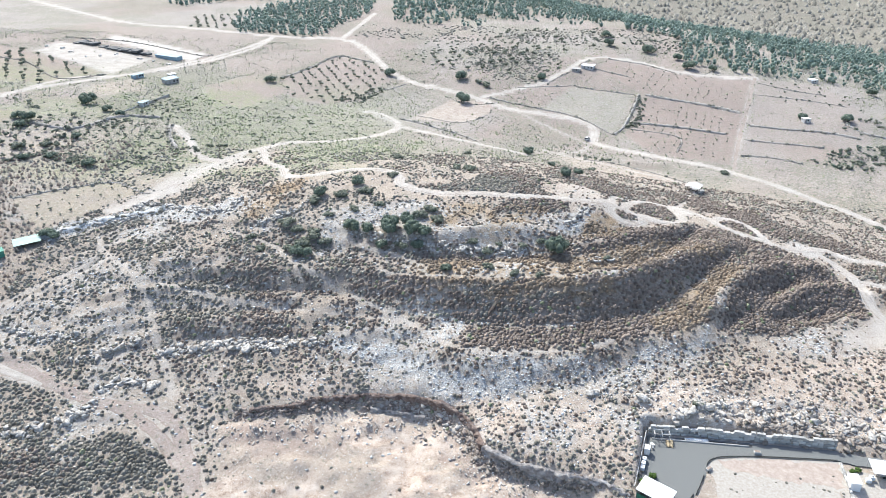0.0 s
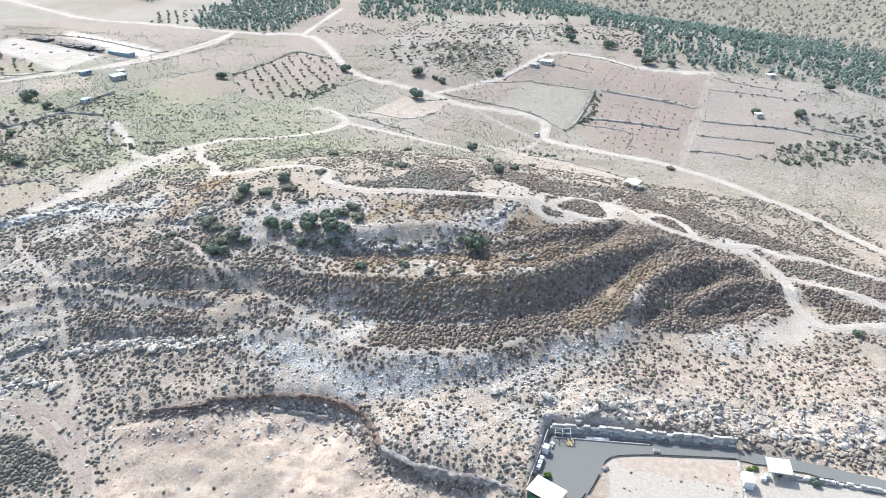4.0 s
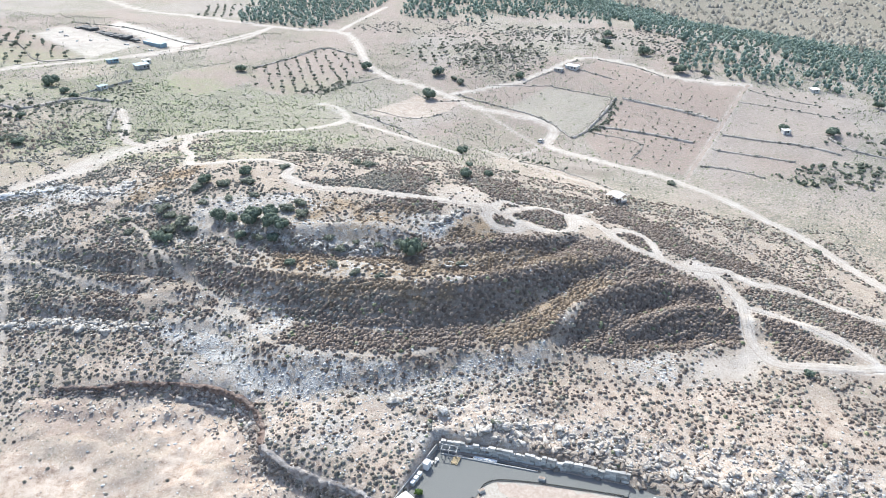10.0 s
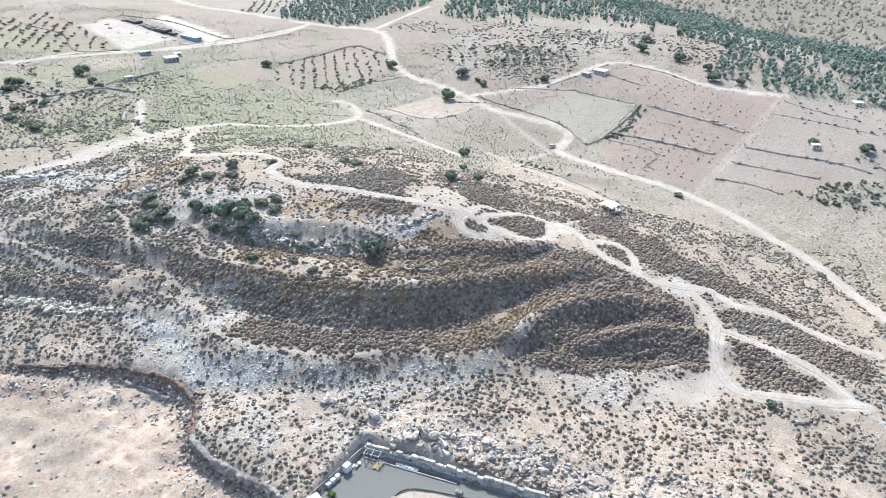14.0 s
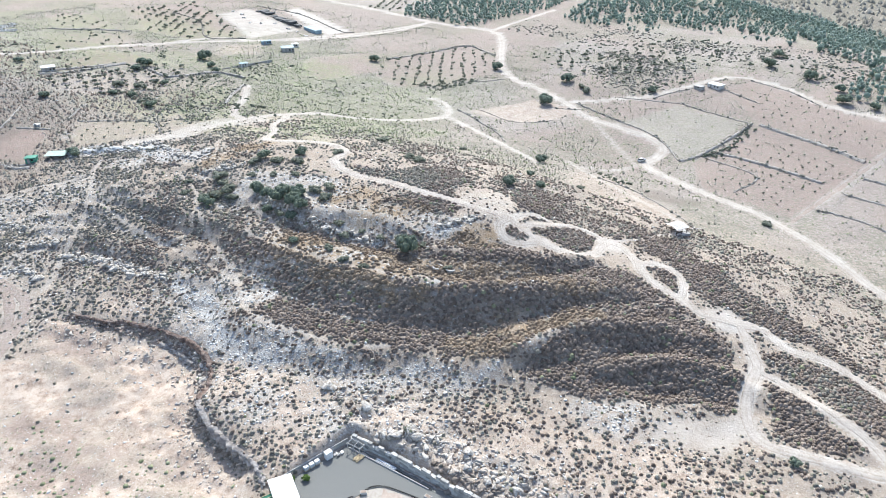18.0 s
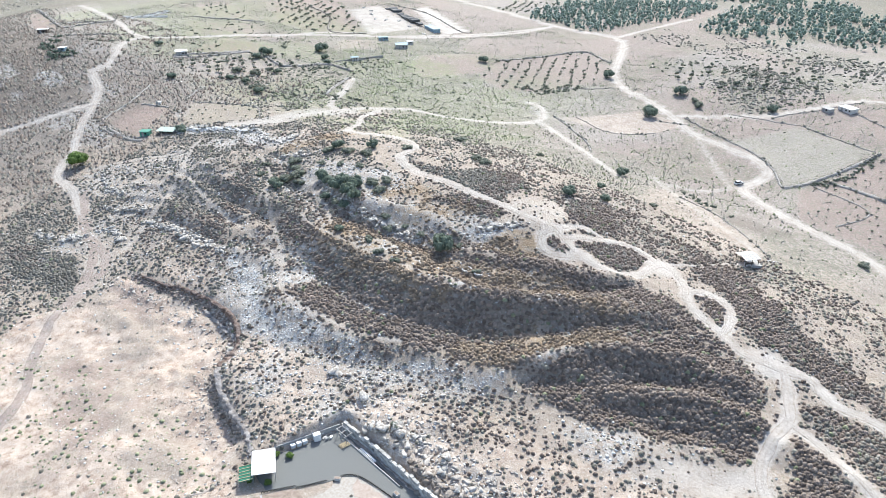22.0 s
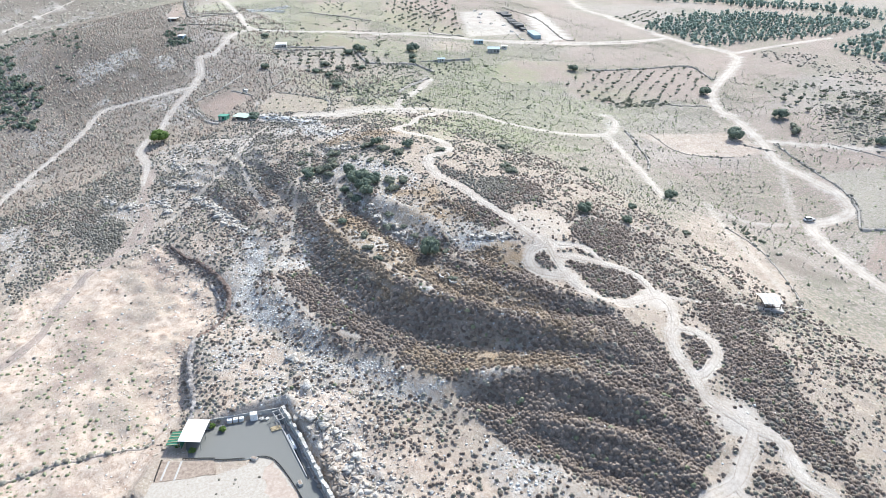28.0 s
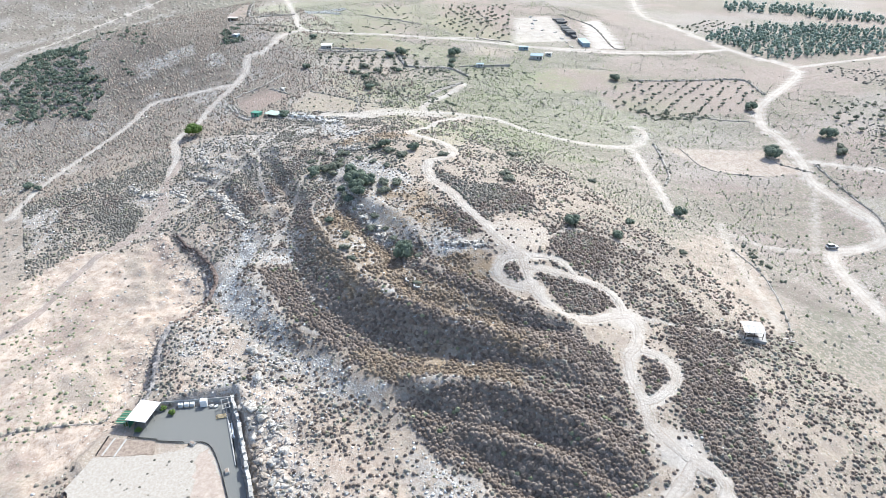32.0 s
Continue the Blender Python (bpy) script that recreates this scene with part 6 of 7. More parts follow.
for x, y, r in ((35.9, 138.8, 2.6), (59.1, 131.9, 2.4), (62.4, 134.1, 2.2), (76.5, 134.8, 2.4), (48.8, 137, 2.0), (-75.7, 153.4, 2.6), (-68.5, 154.2, 2.2), (-58.6, 154.1, 2.2), (-54.5, 153.6, 2.4), (-46.9, 153.1, 2.4), (-77.2, 141.4, 2.2), (37.5, 139, 1.6), (40, 140.5, 1.1), (60, 132.5, 2.6), (64, 133.5, 2.4), (57, 131.5, 1.7), (67, 135, 1.6), (62, 135.5, 1.8), (84, 130, 1.7), (90, 131, 1.9), (102, 126.5, 2.2), (105, 126, 1.8), (109, 125, 2.3),
                (113, 125.5, 1.9), (118, 124, 2.4), (123, 124, 2.0), (96, 128, 1.6), (99, 129, 1.5), (78, 131.5, 1.4), (92.2, 256.2, 0.8), (67, 141, 1.0), (72, 143, 0.9), (60, 146, 0.9), (64, 149, 1.0),
                (46, 143, 0.9), (52, 147, 0.8), (128, 126, 1.8), (133, 127, 2.1), (139, 128, 1.7), (94, 143, 0.9), (103, 148, 0.8), (110, 137, 1.0), (121, 138, 1.1), (134, 140, 1.0)):
    boulder(x, y, r * 0.62)
for line, n, lo, hi in (([(-77, 153), (-70, 155), (-56, 155), (-45, 154)], 24, 0.6, 1.5), ([(-106, 122), (-100, 126), (-94, 132), (-89, 135)], 20, 0.5, 1.6), ([(-91, 140), (-83, 143), (-77, 142)], 16, 0.6, 1.5),
                        ([(-112, 160), (-104, 156), (-96, 152)], 12, 0.5, 1.2), ([(70, 130), (90, 128.5), (110, 127), (130, 128)], 20, 0.5, 1.3), ([(40, 182), (46, 184), (51, 183)], 6, 0.4, 0.8)):
    c = rounded(line, 0.5)
    for k in range(n):
        p = c[random.randrange(len(c))]
        boulder(p[0] + random.gauss(0, 1.0), p[1] + random.gauss(0, 0.8), random.uniform(lo, hi) * 0.6)

# the broken faces of the quarry and of the bank above the yard
def rock_face(name, line, n, lo, hi, material, label, wide=0.9):
    c = rounded(line, 0.4)
    k = rng.integers(0, len(c), n)
    x, y = c[k, 0] + rng.normal(size=n) * wide, c[k, 1] + rng.normal(size=n) * wide
    pos = np.stack([x, y, height(x, y) + 0.08], 1)
    size = lo + (hi - lo) * rng.random(n) ** 1.6
    v, f = scatter([(q[0], q[1]) for q in ROUGH], pos, size, size * 0.9, rng.random(n) * 6.283, rng.integers(0, len(ROUGH), n))
    return tagged(new(name, mesh_from(name, v, f, material)), label, "rock face", kind="stuff")


ROUGH = []
for k in range(6):
    v0, f0 = ico(2)
    r = np.random.default_rng(720 + k)
    v = np.sign(v0) * np.abs(v0) ** 0.55 * np.array([1.2, 0.8, 0.6])
    for _ in range(8):
        d = r.normal(size=3)
        d /= np.linalg.norm(d)
        v -= np.maximum(0, v @ d - (0.22 + 0.3 * r.random()))[:, None] * d
    ROUGH.append((v * 1.3 * (1 + 0.10 * (2 * r.random(len(v)) - 1))[:, None], f0))


def cliff(line, out, material, label):
    """A broken upright rock face in front of a rim: blocks, joints and a ragged edge level with the ground behind."""
    c = rounded(line, 0.35)
    d = np.gradient(c, axis=0)
    d /= np.hypot(d[:, 0], d[:, 1])[:, None] + 1e-9
    n = np.stack([d[:, 1], -d[:, 0]], 1)          # towards the open side
    foot, rim = c + n * (out + 1.6), c - n * 0.9
    rim_z = height(rim[:, 0], rim[:, 1])
    base, top = height(foot[:, 0], foot[:, 1]) - 0.4, rim_z + 0.35 * (vnoise(c[:, 0], c[:, 1], 1.1, 6) - 0.4)
    top = np.maximum(top, base + 0.5)
    rows, levels = [], np.linspace(0, 1, 10)
    for k, u in enumerate(levels):
        block = np.floor(5 * vnoise(c[:, 0] * 1.6 + 7 * (k // 2), c[:, 1] * 1.6, 1.5, 31)) / 5
        q = c + n * (out * (1.25 - 0.4 * u) + 1.1 * (block - 0.5) + 0.4 * (vnoise(c[:, 0] * 3, c[:, 1] * 3 + 5 * k, 1.0, 33) - 0.5))[:, None]
        rows.append(np.c_[q, base + (top - base) * u + 0.15 * (vnoise(c[:, 0], c[:, 1] + 9 * k, 0.9, 35) - 0.5)])
    rows.append(np.c_[c - n * 0.9, rim_z - 0.25])
    m, v = len(c), np.concatenate(rows)
    k0 = np.concatenate([np.arange(m - 1) + k * m for k in range(len(rows) - 1)])
    f = np.stack([k0, k0 + 1, k0 + m + 1, k0 + m], 1)
    return tagged(new("quarry_cliff", mesh_from("quarry_cliff", v, f, material)), label, "rock face", kind="structure")


M_CLIFF_RED = rough_material("dark rusty rock", ((0.3, (0.10, 0.07, 0.058)), (0.5, (0.21, 0.155, 0.13)), (0.7, (0.36, 0.30, 0.265))), 0.9, 0.9, 0.0, 1.0, 0.3)
M_CLIFF_GREY = rough_material("grey quarried rock", ((0.3, (0.20, 0.175, 0.16)), (0.5, (0.34, 0.31, 0.29)), (0.7, (0.52, 0.49, 0.46))), 0.7, 0.9, 0.0, 1.0, 0.3)
RIM = [p[:2] for p in QUARRY_RIM]
cliff(RIM[1:5], 0.9, M_CLIFF_RED, "dark rusty overhanging quarry face")
cliff(RIM[4:7], 0.7, M_CLIFF_RED, "rusty broken edge of the quarry")
cliff([(-20, 137.5), (-13, 137), (-6, 135.5)], 0.9, M_CLIFF_GREY, "pale grey blocky quarry face")
cliff(RIM[6:10], 0.8, M_CLIFF_RED, "brown broken rocks at the quarry's corner")
cliff(RIM[9:14] + [(40, 109.5)], 1.0, M_CLIFF_GREY, "tall grey quarry cliff beside the shed")


def ledge(line, label, lo=0.45, hi=1.15, per=2.6):
    """An outcrop of limestone blocks in a row, half sunk in the slope."""
    c = rounded(line, 0.3)
    n = int(len(c) * 0.3 * per)
    k = rng.integers(0, len(c), n)
    x, y = c[k, 0] + 0.6 * rng.normal(size=n), c[k, 1] + 0.7 * rng.normal(size=n)
    size = lo + (hi - lo) * rng.random(n) ** 1.6
    v, f = scatter(ROUGH, np.stack([x, y, height(x, y) + 0.18 * size], 1), size, size * 0.95, rng.random(n) * 6.283, rng.integers(0, len(ROUGH), n))
    return tagged(new("rock_ledge", mesh_from("rock_ledge", v, f, M_BOULDER)), label, "rock outcrop", kind="structure")


for line in ([(-107, 125), (-101, 127), (-94, 129), (-88, 135)], [(-91, 140), (-84, 143), (-76, 142)], [(-101, 148), (-93, 152), (-85, 157)], [(-79, 153), (-73, 155)], [(-69, 154), (-61, 156), (-47, 154)],
             [(-126, 163), (-114, 158), (-101, 157)], [(-73, 154), (-57, 157), (-34, 156)], [(-131, 202), (-120, 208), (-107, 210)], [(-105, 212), (-105, 221), (-89, 215), (-75, 210), (-70, 218)],
             [(-62, 203), (-50, 208), (-44, 214)], [(-30, 196), (-18, 190), (-4, 187), (10, 186.5), (24, 187)], [(38, 198), (43, 203), (47, 208)]):
    ledge(line, "grey-white limestone outcrop breaking through the slope")
mid = [((a[0] + b[0]) / 2, (a[1] + b[1]) / 2 + 0.6) for a, b in zip(QUARRY_RIM[1:13], QUARRY_FLOOR)]
M_PALE_ROCK = rough_material("fresh pale limestone", ((0.2, (0.34, 0.30, 0.265)), (0.5, (0.50, 0.46, 0.415)), (0.8, (0.64, 0.61, 0.57))), 1.2, 0.9, 0.35, 0.9, 0.25)
M_BANK = rough_material("brown-grey broken rock", ((0.2, (0.16, 0.13, 0.105)), (0.5, (0.29, 0.25, 0.215)), (0.8, (0.47, 0.43, 0.385))), 0.8, 0.9, 0.35, 0.9, 0.25)
rock_face("quarry_face", mid[:9], 420, 0.25, 0.8, M_RED_ROCK, "broken rusty quarry face of fractured limestone", 0.6)
rock_face("quarry_face", mid[4:8], 170, 0.2, 0.75, M_PALE_ROCK, "pale fractured limestone of the quarry face", 0.8)
rock_face("quarry_face", mid[7:], 300, 0.25, 0.85, M_BANK, "brown-grey fractured limestone of the quarry face", 0.55)
rock_face("quarry_spoil", [(p[0] - 0.5, p[1] - 5) for p in mid], 420, 0.12, 0.55, M_PALE_ROCK, "pale broken spoil below the quarry face", 2.6)
rock_face("bank_face", [(70, 130), (84, 128), (100, 124.5), (118, 121), (140, 120)], 420, 0.25, 1.05, M_BANK, "steep brown rocky bank above the yard road", 1.2)
rock_face("bank_face", [(56, 132), (66, 133.5), (84, 132), (104, 129), (122, 127), (146, 126)], 380, 0.2, 0.95, M_PALE_ROCK, "pale limestone ledges above the yard road", 2.2)
rock_face("bank_rubble", [(36, 138), (56, 139), (84, 138), (110, 135), (146, 134)], 620, 0.12, 0.6, M_PALE_ROCK, "grey limestone rubble on the bank above the yard", 3.6)

# ---- the walled yard ----
M_GRAVEL = rough_material("grey gravel", ((0.3, (0.13, 0.135, 0.132)), (0.5, (0.175, 0.18, 0.175)), (0.7, (0.225, 0.23, 0.224))), 3.5, 0.95, 0.0, 0.5, 0.06)
M_WHITE_SOIL = rough_material("white crushed limestone", ((0.3, (0.33, 0.295, 0.255)), (0.5, (0.39, 0.358, 0.318)), (0.7, (0.45, 0.42, 0.38))), 1.6, 0.95, 0.0, 0.5, 0.06)
M_BED = rough_material("brown garden soil", ((0.3, (0.20, 0.155, 0.125)), (0.5, (0.29, 0.235, 0.195)), (0.7, (0.37, 0.31, 0.265))), 1.2, 0.95, 0.0, 0.6, 0.06)
M_PLOT_TAN = rough_material("tan sandy soil", ((0.3, (0.31, 0.25, 0.21)), (0.5, (0.39, 0.325, 0.28)), (0.7, (0.47, 0.405, 0.355))), 0.8, 0.95, 0.0, 0.5, 0.06)
M_SHEET = rough_material("white painted sheet metal", ((0.3, (0.76, 0.76, 0.76)), (0.7, (0.84, 0.84, 0.835))), 0.9, 0.5, 0.0, 0.15, 0.01)
M_CONCRETE = rough_material("grey concrete", ((0.3, (0.34, 0.335, 0.325)), (0.7, (0.47, 0.46, 0.445))), 2.0, 0.9, 0.1, 0.3, 0.02)
M_STEEL = rough_material("grey steel", ((0.3, (0.24, 0.24, 0.24)), (0.7, (0.36, 0.36, 0.36))), 4.0, 0.5, 0.1, 0.1, 0.01)
M_NET = rough_material("green shade net", ((0.3, (0.03, 0.13, 0.085)), (0.7, (0.06, 0.21, 0.14))), 3.0, 0.85, 0.1, 0.3, 0.02)
M_RUBBER = rough_material("black tyre rubber", ((0.3, (0.022, 0.022, 0.022)), (0.7, (0.06, 0.058, 0.055))), 5.0, 0.85, 0.3, 0.3, 0.02)
M_WOOD = rough_material("pale sawn timber", ((0.3, (0.40, 0.31, 0.19)), (0.7, (0.56, 0.46, 0.31))), 5.0, 0.8, 0.4, 0.3, 0.01)
M_DARK_WOOD = rough_material("dark weathered timber", ((0.3, (0.08, 0.065, 0.055)), (0.7, (0.16, 0.135, 0.115))), 5.0, 0.85, 0.3, 0.3, 0.01)
M_PLASTIC = rough_material("white plastic", ((0.3, (0.70, 0.72, 0.74)), (0.7, (0.80, 0.81, 0.82))), 2.0, 0.45, 0.2, 0.1, 0.01)
M_BLOCK = rough_material("rough cut limestone block", ((0.2, (0.33, 0.325, 0.31)), (0.5, (0.50, 0.49, 0.47)), (0.8, (0.66, 0.65, 0.62))), 2.0, 0.9, 0.2, 0.8, 0.1)


def by_object(name, stops, scale, rough=0.9):
    """Like rough_material, with tone from object to object."""
    n = Nodes(name, rough)
    g = n.noise(scale, 5, 0.65)
    c = n.ramp(n.math("ADD", n.math("MULTIPLY", g, 0.5), n.math("MULTIPLY", n.random(False), 0.5)), *stops)
    return n.done(c, n.noise(scale * 3, 4, 0.7), 0.7, 0.06)


M_BLOCKS = by_object("limestone wall block", ((0.2, (0.27, 0.265, 0.25)), (0.5, (0.45, 0.44, 0.42)), (0.8, (0.66, 0.65, 0.62))), 1.6)


def slab(name, outline, z, material, label, category, thick=0.25, rag=0.25):
    """A flat spread of ground with a slightly ragged rim."""
    bm = bmesh.new()
    pts = []
    n = len(outline)
    for k in range(n):
        a, b = Vector(outline[k]), Vector(outline[(k + 1) % n])
        m = max(1, int((b - a).length / 1.5))
        for j in range(m):
            p = a.lerp(b, j / m)
            pts.append((p.x + random.uniform(-rag, rag), p.y + random.uniform(-rag, rag)))
    top = [bm.verts.new((x, y, z)) for x, y in pts]
    bot = [bm.verts.new((x, y, z - thick)) for x, y in pts]
    bm.faces.new(top)
    for k in range(len(pts)):
        bm.faces.new((top[k], bot[k], bot[(k + 1) % len(pts)], top[(k + 1) % len(pts)]))
    bmesh.ops.recalc_face_normals(bm, faces=bm.faces)
    return tagged(new(name, bm_mesh(name, bm, material)), label, category, kind="structure")


YZ = YARD_Z
random.seed(21)
slab("yard", [(44, 107), (42.5, 112), (48.6, 128.6), (60, 127.6), (92, 122.9), (91.6, 119.6), (80, 120.6), (70, 121.2), (63, 120.9), (60, 119), (59, 116.5), (55.5, 111), (50, 105.5)], YZ + 0.05, M_GRAVEL, "grey gravel yard and drive inside the wall", "gravel yard")
slab("plot", [(60, 119), (63, 120.9), (70, 121.2), (91.2, 119.4), (87.4, 106), (78, 92), (60.5, 90), (53, 96.5), (59.5, 109.5), (60.5, 115)], YZ + 0.02, M_WHITE_SOIL, "white crushed limestone plot with a few weeds", "bare plot")
slab("plot_strip", [(63, 120.3), (70, 120.7), (90.6, 118.9), (88.4, 111.5), (76, 114), (64, 117)], YZ + 0.028, M_PLOT_TAN, "tan sandy soil beside the drive", "bare plot", rag=0.7)
slab("garden_bed", [(47.5, 100), (54.5, 110), (59, 109), (53, 96.8)], YZ + 0.035, M_BED, "brown dug garden bed", "garden bed")
slab("lane", [(91.5, 122.9), (104, 119.9), (114.5, 115.8), (122.5, 113), (136, 108), (135, 104.5), (122, 109.8), (113, 112.6), (103, 116.4), (91.5, 119.6)], YZ - 0.25, M_GRAVEL, "grey lane between the stone walls", "lane", 0.6)
slab("courtyard", [(89, 118), (103, 115), (121, 108.5), (116, 96), (87, 102)], YZ - 0.42, M_WHITE_SOIL, "white crushed limestone courtyard", "courtyard", 0.8)


def block_shape(seed):
    r = random.Random(seed)
    bm = bmesh.new()
    bmesh.ops.create_cube(bm, size=1.0)
    bmesh.ops.bevel(bm, geom=list(bm.edges), offset=0.09, segments=1, affect="EDGES")
    for v in bm.verts:
        v.co += Vector((r.uniform(-0.06, 0.06), r.uniform(-0.06, 0.06), r.uniform(-0.06, 0.06)))
    return bm_mesh("stone_block", bm, M_BLOCKS)


BLOCK_MESHES = [block_shape(k) for k in range(6)]


def block_wall(name, line, courses, long, tall, deep, z, label):
    """A wall of large rough blocks, each one a piece of its own."""
    wall = tagged(new(name), label, "stone wall", kind="structure")
    c = [Vector(p) for p in line]
    for a, b in zip(c[:-1], c[1:]):
        length = (b - a).length
        turn = math.degrees(math.atan2(b.y - a.y, b.x - a.x))
        for k in range(courses):
            s = (0.5 if k % 2 else 0.0) * long
            while s < length - 0.2:
                w = long * random.uniform(0.7, 1.35)
                w = min(w, length - s)
                if random.random() > (0.0 if k < courses - 1 else 0.22):
                    p = a.lerp(b, (s + w / 2) / length)
                    ob = new("stone_block", random.choice(BLOCK_MESHES))
                    ob.matrix_world = pose(p.x + random.uniform(-0.1, 0.1), p.y + random.uniform(-0.12, 0.12), z + (k + 0.5) * tall, random.uniform(-4, 4), random.uniform(-4, 4), turn + random.uniform(-5, 5)) @ Matrix.Diagonal((w * 0.97, deep * random.uniform(0.85, 1.15), tall * random.uniform(0.9, 1.08), 1))
                    ob.parent = wall
                s += w
    return wall


block_wall("wall_north", [(48.8, 129.5), (60, 128.6), (76, 126.3), (92.2, 123.9)], 4, 1.35, 0.66, 0.8, YZ, "retaining wall of large rough limestone blocks along the yard")
block_wall("wall_lane", [(101, 114.4), (110.5, 112), (122, 109.2), (134, 104)], 2, 1.1, 0.6, 0.7, YZ - 0.45, "low wall of pale limestone blocks beside the lane")
block_wall("wall_courtyard", [(91, 119.3), (89, 110), (87, 102)], 2, 0.9, 0.45, 0.4, YZ - 0.3, "low pale block wall between plot and courtyard")


def plain_wall(name, a, b, tall, deep, z, material, label):
    a, b = Vector(a), Vector(b)
    bm = bmesh.new()
    box(bm, 0, 0, 0, (b - a).length, deep, tall, 0, 0.03)
    ob = new(name, bm_mesh(name, bm, material))
    m = (a + b) / 2
    ob.matrix_world = pose(m.x, m.y, z, 0, 0, math.degrees(math.atan2(b.y - a.y, b.x - a.x)))
    return tagged(ob, label, "wall", kind="structure")


plain_wall("wall_west", (41.2, 111.5), (48.4, 129.2), 1.5, 0.25, YZ, M_CONCRETE, "thin grey concrete wall along the yard's edge")
plain_wall("kerb", (49.5, 127.6), (72, 124.6), 0.35, 0.3, YZ, M_CONCRETE, "low concrete kerb along the foot of the stone wall")


# shed with a flat white roof and a green shade-net lean-to
shed = empty("shed", 45.2, 109, YZ, 52, "open shed with a flat white metal roof and green net sides", "shed")
bm = bmesh.new()
box(bm, 0, 0, 2.75, 5.2, 7.4, 0.12, 0, 0.03, 1.5, 2.0)
roof = part("roof", bm, M_SHEET, shed, "flat white sheet-metal roof")
for k in range(7):
    bm = bmesh.new()
    box(bm, -2.4 + k * 0.8, 0, 2.86, 0.05, 7.2, 0.03, 0, 0, 1.5, 2.0)
    part("rib", bm, M_SHEET, roof)
for x, y in ((-2.4, -3.4), (2.4, -3.4), (-2.4, 3.4), (2.4, 3.4), (-2.4, 0), (2.4, 0)):
    bm = bmesh.new()
    rod(bm, (x, y, 0), (x, y, 2.75), 0.07)
    part("post", bm, M_STEEL, shed)
bm = bmesh.new()
box(bm, 0, 3.4, 0, 4.8, 0.08, 2.6)
part("back_panel", bm, M_CONCRETE, shed)
bm = bmesh.new()
box(bm, -2.4, 0, 0, 0.06, 6.8, 1.9)
part("side_net", bm, M_NET, shed, "green net side panel")
lean = empty("net_canopy", 44.2, 104.8, YZ, 52, "green shade-net canopy on a slatted frame beside the shed", "canopy")
bm = bmesh.new()
box(bm, 0, 0, 2.0, 3.0, 5.0, 0.03, 0, 0, 0, -6)
part("net", bm, M_NET, lean)
for k in range(6):
    bm = bmesh.new()
    box(bm, 0, -2.3 + k * 0.92, 2.08, 3.2, 0.1, 0.08, 0, 0, 0, -6)
    part("slat", bm, M_WOOD, lean)
for x, y in ((-1.4, -2.3), (1.4, -2.3), (-1.4, 2.3), (1.4, 2.3)):
    bm = bmesh.new()
    rod(bm, (x, y, 0), (x, y, 2.0), 0.05)
    part("post", bm, M_STEEL, lean)


def cube_tank(x, y, turn):
    t = empty("water_tank", x, y, YZ + 0.05, turn, "white plastic cube tank in a metal cage by the wall", "water tank", "cube tanks")
    bm = bmesh.new()
    box(bm, 0, 0, 0.15, 1.15, 0.95, 0.98, 0, 0.08)
    part("tank", bm, M_PLASTIC, t)
    bm = bmesh.new()
    box(bm, 0, 0, 0, 1.2, 1.0, 0.14, 0, 0.01)
    part("pallet", bm, M_WOOD, t)
    bm = bmesh.new()
    rod(bm, (0, 0, 1.12), (0, 0, 1.2), 0.14, 12)
    part("lid", bm, M_STEEL, t)
    for k in range(3):
        bm = bmesh.new()
        z = 0.35 + 0.3 * k
        for a, b in (((-0.6, -0.5), (0.6, -0.5)), ((0.6, -0.5), (0.6, 0.5)), ((0.6, 0.5), (-0.6, 0.5)), ((-0.6, 0.5), (-0.6, -0.5))):
            rod(bm, (*a, z), (*b, z), 0.018, 5)
        part("cage_rail", bm, M_STEEL, t)
    return t


for k in range(3):
    cube_tank(44.6 + k * 0.55, 117.6 + k * 1.32, 68)
cab = empty("cabinet", 47.0, 122.9, YZ + 0.05, 68, "tall white metal cabinet against the yard wall", "cabinet")
bm = bmesh.new()
box(bm, 0, 0, 0.08, 1.7, 1.3, 1.9, 0, 0.03)
part("body", bm, M_SHEET, cab)
for s in (-1, 1):
    bm = bmesh.new()
    box(bm, 0.42 * s, -0.665, 0.16, 0.78, 0.03, 1.7, 0, 0.008)
    d = part("door", bm, M_SHEET, cab)
    bm = bmesh.new()
    rod(bm, (0.08 * s, -0.70, 0.9), (0.08 * s, -0.70, 1.15), 0.015, 6)
    part("handle", bm, M_STEEL, d)
heap = empty("scrap_heap", 48.6, 124.9, YZ + 0.05, 20, "small heap of grey and white scrap by the wall", "scrap")
for k in range(7):
    bm = bmesh.new()
    box(bm, random.uniform(-1, 1), random.uniform(-0.7, 0.7), random.uniform(0, 0.25), random.uniform(0.3, 1.2), random.uniform(0.2, 0.6), random.uniform(0.08, 0.4), random.uniform(0, 180), 0.02)
    part("piece", bm, random.choice((M_SHEET, M_STEEL, M_CONCRETE)), heap)
pile = empty("timber_stack", 53.2, 125.9, YZ + 0.05, 75, "stack of pale yellow sawn timber on the gravel", "timber")
for k in range(11):
    bm = bmesh.new()
    box(bm, random.uniform(-0.2, 0.2), -0.8 + (k % 6) * 0.3, 0.14 * (k // 6), 2.6, 0.2, 0.12, random.uniform(-5, 5), 0.01)
    part("beam", bm, M_WOOD, pile)
fr = empty("arbour", 51.6, 127.4, YZ + 0.05, -6, "open frame of grey timber posts in the wall corner", "arbour")
